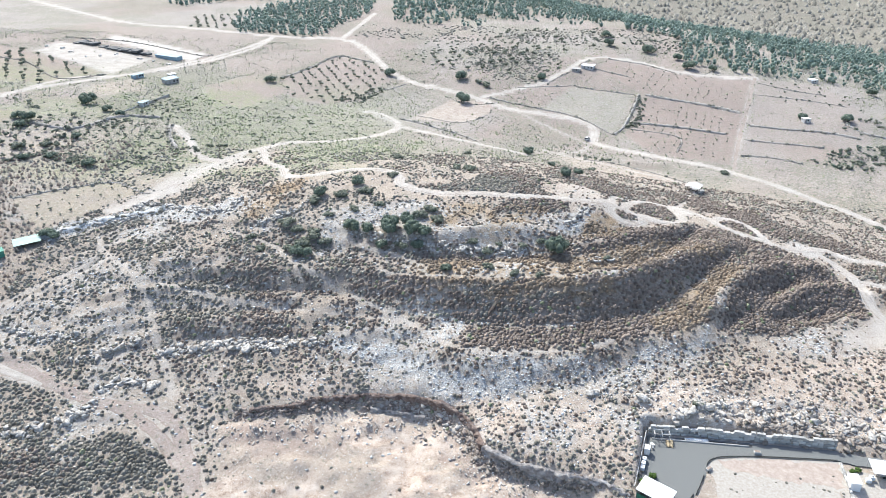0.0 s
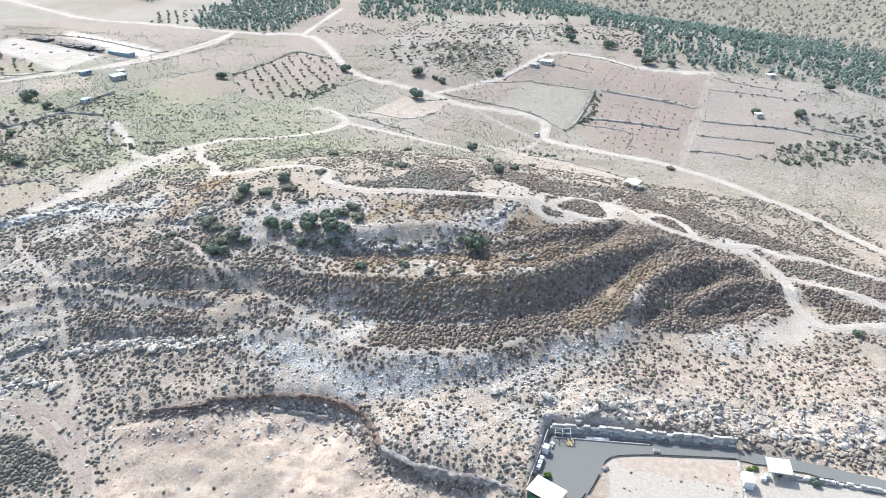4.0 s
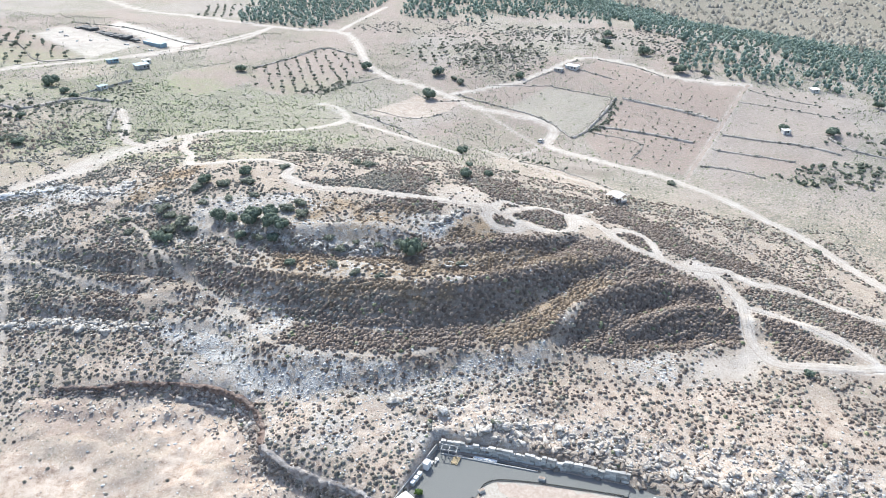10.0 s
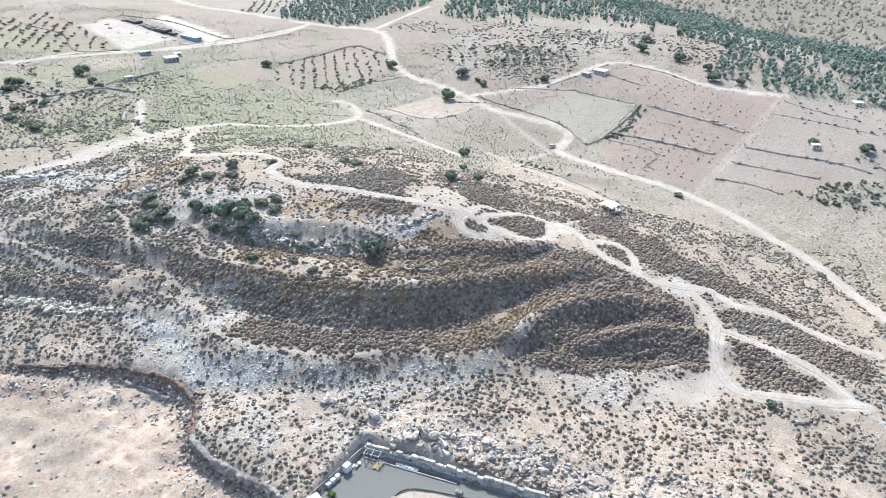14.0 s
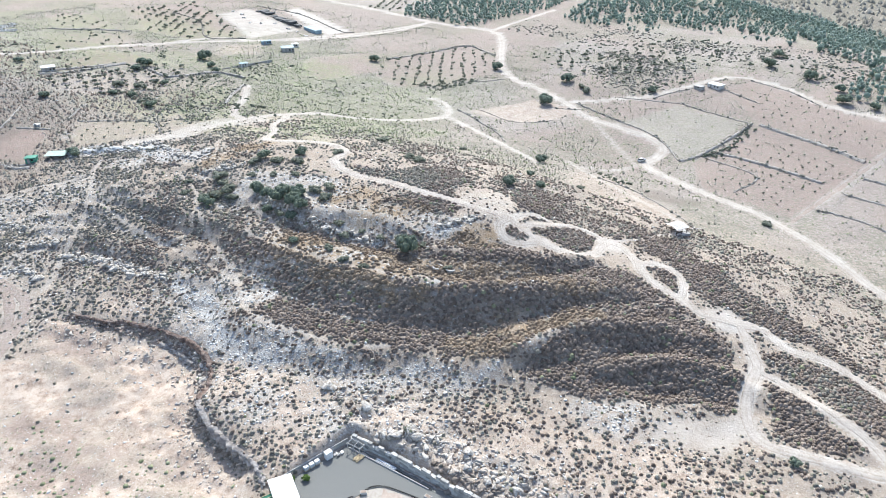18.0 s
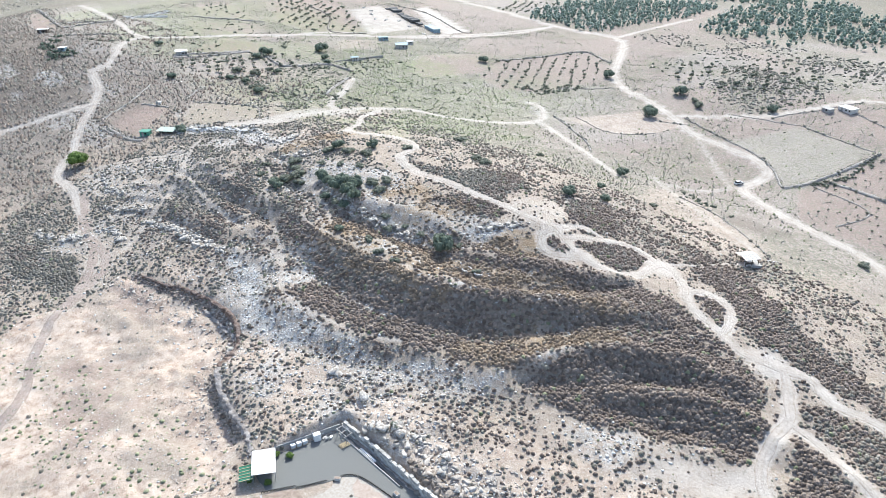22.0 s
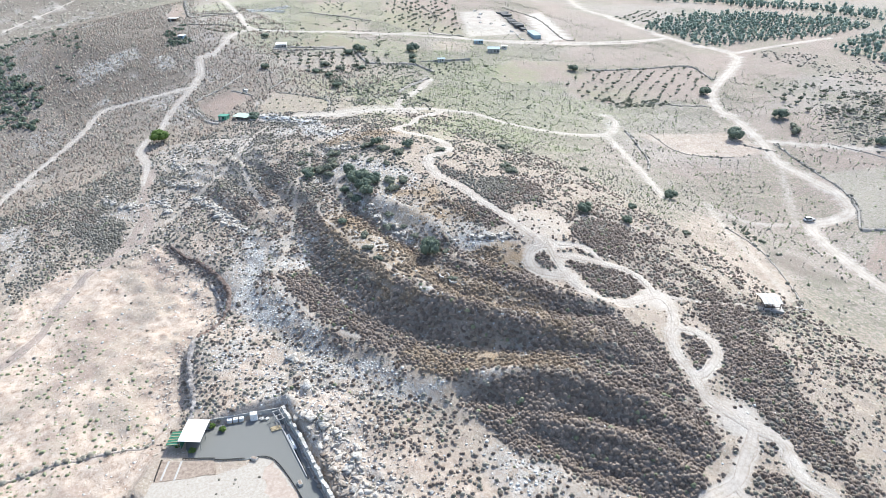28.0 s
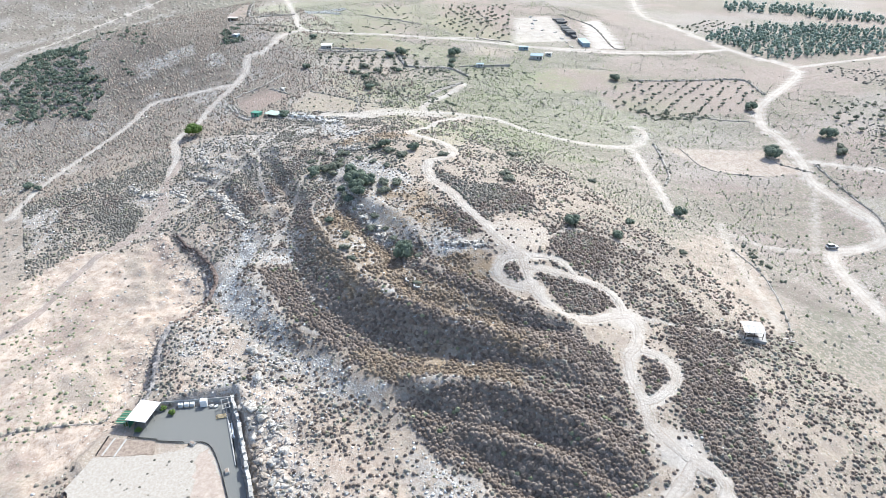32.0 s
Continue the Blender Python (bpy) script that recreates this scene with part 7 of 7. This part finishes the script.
for x, y in ((-1.8, -0.8), (0, -0.8), (1.8, -0.8), (-1.8, 0.8), (0, 0.8), (1.8, 0.8)):
    bm = bmesh.new()
    box(bm, x, y, 0, 0.14, 0.14, 2.1)
    part("post", bm, M_CONCRETE, fr)
for x in (-1.8, 0, 1.8):
    bm = bmesh.new()
    box(bm, x, 0, 2.1, 0.14, 2.2, 0.14)
    part("crossbeam", bm, M_CONCRETE, fr)
for y in (-0.8, 0.8):
    bm = bmesh.new()
    box(bm, 0, y, 2.24, 4.0, 0.12, 0.12)
    part("beam", bm, M_CONCRETE, fr)
trough = empty("trough", 60, 126.7, YZ + 0.05, -7, "long pale water trough at the foot of the wall", "trough")
for x, y, sx, sy, h in ((0, 0.3, 5.4, 0.08, 0.45), (0, -0.3, 5.4, 0.08, 0.45), (-2.7, 0, 0.08, 0.68, 0.45), (2.7, 0, 0.08, 0.68, 0.45), (0, 0, 5.3, 0.6, 0.3)):
    bm = bmesh.new()
    box(bm, x, y, 0, sx, sy, h, 0, 0.01)
    part("side" if h > 0.4 else "bottom", bm, M_PLASTIC, trough)

# half-buried tyres
bm = bmesh.new()
R, rr = 0.30, 0.11
ring = [[bm.verts.new(((R + rr * math.cos(v)) * math.cos(u), 0.9 * rr * math.sin(v), (R + rr * math.cos(v)) * math.sin(u))) for v in [6.283 * j / 6 for j in range(6)]] for u in [6.283 * i / 14 for i in range(14)]]
for i in range(14):
    for j in range(6):
        bm.faces.new((ring[i][j], ring[(i + 1) % 14][j], ring[(i + 1) % 14][(j + 1) % 6], ring[i][(j + 1) % 6]))
bmesh.ops.recalc_face_normals(bm, faces=bm.faces)
TYRE = bm_mesh("tyre", bm, M_RUBBER)
for line in ([(59.6, 116.8), (60.2, 119.2), (63, 121.0), (70, 121.3), (80, 120.7), (91, 119.7)], [(57, 127.0), (64, 126.0), (73, 124.6)], [(54.8, 110.3), (56.6, 113.0), (58.4, 116.0)], [(47.6, 100.2), (53.0, 96.9)], [(50, 104.6), (54.3, 110.6)]):
    c = rounded(line, 0.62)
    for p, q in zip(c[:-1], c[1:]):
        t = tagged(new("tyre", TYRE), "old black tyre half buried in the ground as edging", "tyre", "half-buried tyres")
        t.matrix_world = pose(p[0], p[1], YZ + 0.08, 0, 0, math.degrees(math.atan2(q[1] - p[1], q[0] - p[0])) + random.uniform(-12, 12))


def planter(x, y, turn):
    p = empty("planter", x, y, YZ + 0.05, turn, "pale stone planter box standing on the gravel", "planter")
    bm = bmesh.new()
    box(bm, 0, 0, 0, 1.5, 0.9, 0.65, 0, 0.05)
    part("box", bm, M_BLOCK, p)
    bm = bmesh.new()
    box(bm, 0, 0, 0.65, 1.3, 0.7, 0.05, 0, 0.02)
    part("soil", bm, M_BED, p)
    return p


planter(73, 122.4, -8)
planter(59.9, 117.4, 30)
for x, y in ((46.2, 115.2), (43.6, 113.6), (92.6, 116.6), (94.2, 117.0), (45.4, 104.8), (49, 107)):
    plant(FRESH[0], x, y, random.uniform(0.8, 1.15), 1.0, "garden_shrub", "small green garden shrub beside the buildings", "shrub")
x = 54 + 34 * rng.random(60)
y = 93 + 26 * rng.random(60)
m = inside(x, y, [(60, 117), (90, 117), (86, 106), (77, 94), (60, 92), (55, 97), (60, 108)])
lay("plot_weeds", x[m], y[m], 0.2 + 0.25 * rng.random(m.sum()), 0.8 + 0.0 * x[m], SMALL, M_SHRUB_GREY, "small dry weeds on the white plot", "weeds")

# house beside the lane: white canopy, hut, tank
can = empty("canopy", 98.6, 115.6, YZ - 0.42, -12, "white flat canopy roof on thin posts over a parked cart", "canopy")
bm = bmesh.new()
box(bm, 0, 0, 2.5, 5.2, 4.4, 0.12, 0, 0.03, 3, 0)
part("roof", bm, M_SHEET, can)
for x, y in ((-2.4, -2), (2.4, -2), (-2.4, 2), (2.4, 2)):
    bm = bmesh.new()
    rod(bm, (x, y, 0), (x, y, 2.5), 0.06)
    part("post", bm, M_STEEL, can)
cart = empty("cart", 98.6, 115.4, YZ - 0.42, -12, "small grey handcart parked under the canopy", "cart")
bm = bmesh.new()
box(bm, 0, 0, 0.45, 2.0, 1.2, 0.4, 0, 0.03)
part("tray", bm, M_STEEL, cart)
for s in (-1, 1):
    bm = bmesh.new()
    rod(bm, (0.4, 0.65 * s, 0.32), (0.4, 0.75 * s, 0.32), 0.32, 14)
    part("wheel", bm, M_RUBBER, cart)
hut = empty("hut", 90.6, 112.6, YZ - 0.42, -10, "small white box hut beside the wall", "hut")
bm = bmesh.new()
box(bm, 0, 0, 0, 2.2, 3.0, 2.3, 0, 0.03)
part("wall", bm, M_SHEET, hut)
bm = bmesh.new()
box(bm, 0, 0, 2.3, 2.4, 3.2, 0.1, 0, 0.02)
part("roof", bm, M_SHEET, hut)
bm = bmesh.new()
box(bm, 1.11, -0.6, 0.05, 0.04, 0.8, 1.95, 0, 0.01)
part("door", bm, M_STEEL, hut)
for x, y in ((94.6, 113.6), (95.8, 114.4), (104.4, 113.6)):
    cube_tank(x, y, -12).location.z = YZ - 0.42

# pergola by the bare strip
M_BOARD = by_object("bleached roof board", ((0.2, (0.50, 0.48, 0.45)), (0.8, (0.70, 0.68, 0.65))), 3.0)
PX, PY = 99.8, 259.4
slab("pergola_floor", [(PX - 4.4, PY - 1.0), (PX - 0.6, PY - 4.8), (PX + 4.6, PY + 0.6), (PX + 0.4, PY + 4.6)], hz(PX, PY) + 0.12, M_CONCRETE, "trodden pale floor under the pergola", "floor", 1.2, 0.3)
per = empty("pergola", PX, PY, hz(PX, PY) + 0.12, 54, "open timber shelter with a bleached board roof", "pergola")
per.scale = (0.84, 0.84, 0.9)
for x in (-2.8, 0, 2.8):
    for y in (-2.9, 2.9):
        bm = bmesh.new()
        box(bm, x, y, -0.4, 0.18, 0.18, 2.8, 0, 0.01)
        part("post", bm, M_DARK_WOOD, per)
for y in (-2.9, 2.9):
    bm = bmesh.new()
    box(bm, 0, y, 2.4, 6.2, 0.16, 0.2, 0, 0.01)
    part("beam", bm, M_DARK_WOOD, per)
for y in (-2.9, 2.9):
    bm = bmesh.new()
    box(bm, 0, y, 0.75, 5.6, 0.06, 0.1)
    part("rail", bm, M_DARK_WOOD, per)
for k in range(14):
    for s in (-1, 1):
        bm = bmesh.new()
        box(bm, -3.05 + k * 0.47, s * 1.72, 2.78, 0.44, 3.6, 0.05, 0, 0, -s * 10.5, 0)
        part("roof_board", bm, M_BOARD, per)
bm = bmesh.new()
box(bm, 0, 0, 3.10, 6.5, 0.24, 0.06)
part("ridge_board", bm, M_BOARD, per)
for s in (-1, 1):
    bm = bmesh.new()
    box(bm, 0, 1.6 * s, 0.0, 3.4, 0.4, 0.45, 0, 0.02)
    part("bench", bm, M_DARK_WOOD, per)
logs = empty("log_heap", 104, 268.3, hz(104, 268.3), 40, "pale broken boards lying on the ground", "timber")
for k in range(6):
    bm = bmesh.new()
    box(bm, -2.5 + k, random.uniform(-0.4, 0.4), 0.02 + 0.05 * (k % 2), 1.6, 0.3, 0.12, random.uniform(-25, 25), 0.02)
    part("board", bm, M_BOARD, logs)

# car on the bend of the main road
M_CAR = rough_material("silver car paint", ((0.3, (0.55, 0.55, 0.55)), (0.7, (0.62, 0.62, 0.62))), 1.0, 0.3, 0.0, 0.0, 0.01)
M_GLASS = rough_material("dark car glass", ((0.3, (0.02, 0.022, 0.025)), (0.7, (0.03, 0.032, 0.035))), 1.0, 0.08, 0.0, 0.0, 0.01)
M_GLASS.node_tree.nodes["Principled BSDF"].inputs["Specular IOR Level"].default_value = 0.5
car = empty("car", 71.5, 337.2, hz(71.5, 337.2) + 0.1, 62, "silver estate car parked on the dusty road", "car")
bm = bmesh.new()
prof = [(-2.1, 0.3), (-2.15, 0.75), (-1.95, 0.95), (0.9, 0.95), (1.9, 0.82), (2.1, 0.62), (2.1, 0.3)]
a = [bm.verts.new((x, -0.85, z)) for x, z in prof]
b = [bm.verts.new((x, 0.85, z)) for x, z in prof]
bm.faces.new(a)
bm.faces.new(b[::-1])
for k in range(len(prof)):
    bm.faces.new((a[k], a[(k + 1) % len(prof)], b[(k + 1) % len(prof)], b[k]))
bmesh.ops.recalc_face_normals(bm, faces=bm.faces)
bmesh.ops.bevel(bm, geom=list(bm.edges), offset=0.06, segments=2, affect="EDGES")
part("body", bm, M_CAR, car)
bm = bmesh.new()
vs = box(bm, -0.6, 0, 0.95, 2.5, 1.6, 0.52)
for v in vs:
    if v.co.z > 1.2:
        v.co.x = -0.6 + (v.co.x + 0.6) * 0.78
        v.co.y *= 0.86
part("windows", bm, M_GLASS, car, "dark tinted windows")
bm = bmesh.new()
box(bm, -0.6, 0, 1.46, 1.95, 1.36, 0.06, 0, 0.02)
part("roof", bm, M_CAR, car)
for x in (-1.3, 1.3):
    for s in (-1, 1):
        bm = bmesh.new()
        rod(bm, (x, 0.72 * s, 0.32), (x, 0.9 * s, 0.32), 0.32, 16)
        w = part("wheel", bm, M_RUBBER, car)
        bm = bmesh.new()
        rod(bm, (x, 0.89 * s, 0.32), (x, 0.92 * s, 0.32), 0.19, 12)
        part("rim", bm, M_STEEL, w)
for s in (-1, 1):
    bm = bmesh.new()
    box(bm, 2.09, 0.6 * s, 0.62, 0.05, 0.32, 0.14, 0, 0.02)
    part("headlight", bm, M_PLASTIC, car)

# pale paving strips across the garden bed
for a, b in (((48.6, 101.6), (53.4, 98.2)), ((50.2, 104.0), (55.2, 100.6))):
    plain_wall("paving_strip", a, b, 0.08, 0.45, YZ + 0.04, M_CONCRETE, "pale concrete strip across the garden bed")

# ---- sheds and huts on the plain ----
M_TARP = rough_material("dark tarpaulin", ((0.3, (0.06, 0.065, 0.07)), (0.7, (0.13, 0.135, 0.14))), 0.8, 0.7, 0.3, 0.3, 0.03)
M_BLUE = rough_material("pale blue painted metal", ((0.3, (0.20, 0.30, 0.36)), (0.7, (0.34, 0.45, 0.52))), 0.8, 0.55, 0.2, 0.2, 0.01)
M_PLASTER = rough_material("whitewashed plaster", ((0.3, (0.52, 0.51, 0.49)), (0.7, (0.66, 0.65, 0.63))), 0.8, 0.9, 0.1, 0.2, 0.02)
M_GREEN_SHEET = rough_material("green painted sheet", ((0.3, (0.06, 0.22, 0.16)), (0.7, (0.12, 0.33, 0.25))), 0.8, 0.6, 0.1, 0.2, 0.02)
M_HOLE = rough_material("dark interior", ((0.3, (0.02, 0.02, 0.02)), (0.7, (0.04, 0.04, 0.04))), 1.0, 0.9, 0.0, 0.0, 0.01)


def small_house(name, x, y, sx, sy, tall, turn, wall_mat, roof_mat, label, category, pitch=0.0, windows=2):
    """A plain small building with a door, windows and a flat or sloping roof."""
    z = min(hz(x + a, y + b) for a in (-sx / 2, sx / 2) for b in (-sy / 2, sy / 2)) - 0.1
    h = empty(name, x, y, z, turn, label, category)
    bm = bmesh.new()
    box(bm, 0, 0, 0, sx, sy, tall, 0, 0.03)
    w = part("wall", bm, wall_mat, h)
    bm = bmesh.new()
    box(bm, 0, 0, tall + (0.25 if pitch else 0), sx + 0.5, sy + 0.5, 0.14, 0, 0.02, pitch, 0)
    part("roof", bm, roof_mat, h)
    if pitch:
        bm = bmesh.new()
        box(bm, 0, sy / 2 - 0.1, tall, sx, 0.15, 0.4)
        part("gable", bm, wall_mat, h)
    bm = bmesh.new()
    box(bm, -sx * 0.2, -sy / 2 - 0.02, 0.15, 0.9, 0.06, 1.95, 0, 0.01)
    part("door", bm, M_STEEL, h)
    for k in range(windows):
        bm = bmesh.new()
        box(bm, sx * (0.12 + 0.25 * k) * (1 if k < 2 else -1), -sy / 2 - 0.01, 1.1, 0.8, 0.06, 0.8)
        part("window", bm, M_HOLE, h)
    return h


small_house("farm_hut", 89, 436, 7.5, 5.0, 2.4, -28, M_PLASTER, M_SHEET, "low whitewashed farm hut with a pale flat roof", "hut")
small_house("farm_hut", 81, 431, 4.5, 3.5, 2.0, -28, M_CONCRETE, M_CONCRETE, "small grey concrete outhouse beside the field", "hut", 0, 1)
small_house("farm_hut", 192, 360, 3.4, 3.0, 2.2, 10, M_PLASTER, M_PLASTER, "small white field hut under a tree", "hut", 0, 1)
small_house("farm_hut", 226, 427, 4.5, 4.0, 2.2, 15, M_PLASTER, M_SHEET, "small white hut at the forest edge", "hut", 0, 1)
small_house("farm_hut", -208, 254, 6.0, 4.0, 2.4, 60, M_CONCRETE, M_SHEET, "farm hut with a bright white roof above a stone wall", "hut", 4)
small_house("farm_hut", -300, 222, 5.5, 4.0, 2.5, 50, M_DARK_WOOD, M_SHEET, "dark hut with a pale roof on the ridge", "hut", 0, 1)
small_house("farm_hut", -258, 213, 3.5, 3.0, 2.2, 40, M_BLUE, M_SHEET, "small pale blue hut inside a hedge", "hut", 0, 1)
small_house("farm_hut", -142, 321, 4.0, 3.0, 2.2, 64, M_PLASTER, M_BLUE, "small hut with a pale blue roof beside a walled plot", "hut", 0, 1)
small_house("farm_hut", -161, 364, 5.5, 3.0, 2.2, 52, M_BLUE, M_BLUE, "pale blue container hut by the road", "hut", 0, 2)
small_house("farm_hut", -143, 361, 7.0, 4.5, 2.6, 48, M_CONCRETE, M_BLUE, "grey farm shed with blue-grey roof among bushes", "hut", 5)
small_house("farm_hut", -146, 372, 3.5, 3.0, 2.2, 48, M_PLASTER, M_SHEET, "small white hut by the road", "hut", 0, 1)
small_house("long_shed", -161, 411, 17, 4.5, 2.8, 152, M_BLUE, M_BLUE, "long blue-grey shed at the end of the cleared yard", "shed", 0, 2)
small_house("green_shed", -141, 191, 4.0, 3.2, 2.3, 40, M_GREEN_SHEET, M_GREEN_SHEET, "small green sheet-metal shed by the red field", "shed", 0, 1)
small_house("box_hut", -164, 212, 2.0, 2.0, 1.6, 40, M_PLASTER, M_PLASTER, "tiny white box hut on bare soil", "hut", 0, 0)
net2 = empty("net_shelter", -134.6, 197.8, hz(-134.6, 197.8), 32, "pale green net shelter on posts", "shelter")
bm = bmesh.new()
box(bm, 0, 0, 1.2, 8.0, 5.4, 0.05, 0, 0, 3, 0)
part("net", bm, rough_material("pale green net", ((0.3, (0.30, 0.42, 0.36)), (0.7, (0.46, 0.56, 0.50))), 1.0, 0.8, 0.1, 0.2, 0.02), net2)
for x, y in ((-3.8, -2.5), (3.8, -2.5), (-3.8, 2.5), (3.8, 2.5)):
    bm = bmesh.new()
    rod(bm, (x, y, -0.4), (x, y, 1.22), 0.05)
    part("post", bm, M_STEEL, net2)


def ruin_row(x, y, length, wide, turn, label):
    """A low collapsed row: dark sheeting over short frames."""
    ob = empty("collapsed_shed", x, y, hz(x, y) - 0.1, turn, label, "collapsed shed", "collapsed sheds")
    n = int(length / 4)
    for k in range(n):
        s = -length / 2 + (k + 0.5) * 4
        bm = bmesh.new()
        box(bm, s, random.uniform(-0.5, 0.5), 0.3, 3.9, wide * random.uniform(0.7, 1.1), random.uniform(0.5, 1.3), random.uniform(-6, 6), 0.15, random.uniform(-6, 6), random.uniform(-5, 5))
        part("sheeting", bm, M_TARP, ob)
        for t in (-1, 1):
            bm = bmesh.new()
            rod(bm, (s, t * wide * 0.4, 0), (s, t * wide * 0.4, 1.6), 0.07, 6)
            part("post", bm, M_DARK_WOOD, ob)
    return ob


ruin_row(-199, 425, 44, 5.5, 154, "long collapsed shed under dark torn sheeting")
ruin_row(-219, 436, 18, 8.0, 154, "collapsed shed under dark sheeting at the yard's far end")
ruin_row(-180, 417, 18, 3.5, 150, "low row of dark scrap beside the blue shed")
for k in range(9):
    x, y = -235 + k * 9.5 + random.uniform(-3, 3), 418 - k * 3 + random.uniform(-9, 9)
    ob = empty("rubbish_heap", x, y, hz(x, y), random.uniform(0, 90), "small heap of pale rubbish on the cleared yard", "rubbish", "rubbish heaps")
    for j in range(4):
        bm = bmesh.new()
        box(bm, random.uniform(-1, 1), random.uniform(-1, 1), 0, random.uniform(0.5, 1.6), random.uniform(0.4, 1.2), random.uniform(0.3, 0.8), random.uniform(0, 90), 0.05)
        part("piece", bm, random.choice((M_SHEET, M_PLASTER, M_CONCRETE)), ob)
plain_wall("wall_plot", (-147, 310), (-135.5, 337), 1.4, 0.3, hz(-141, 323) - 0.4, M_CONCRETE, "long low grey wall along the planted plot")
rubble_wall([(27, 68), (30, 77), (32, 84), (36, 92), (39, 101)], 1.3, 10, 0.12, 0.5, M_QUARRY, 0.35, label="loose line of pale stones across the bare ground")
rubble_wall([(-152, 223), (-132, 234), (-121, 237), (-110, 230), (-106, 229)], 1.0, 4, 0.15, 0.5, M_WALL, 0.5)
rubble_wall([(-262, 392), (-228, 381), (-196, 352), (-178, 366)], 1.5, 3, 0.2, 0.6, M_WALL, 0.3)
rubble_wall([(-240, 452), (-200, 450), (-150, 425), (-140, 428)], 1.2, 3, 0.2, 0.6, M_WALL, 0.3)
for x, y in ((45, 183), (49, 183.5)):
    ob = empty("stone_ring", x, y, hz(x, y) - 0.1, random.uniform(0, 90), "low ring of dressed stones of an excavated wall", "ruin", "excavated walls")
    for k in range(9):
        a = k / 9 * 5.2
        bm = bmesh.new()
        box(bm, 1.3 * math.cos(a), 1.3 * math.sin(a), 0, 0.7, 0.45, 0.5, math.degrees(a) + 90, 0.06)
        part("stone", bm, M_BLOCK, ob)
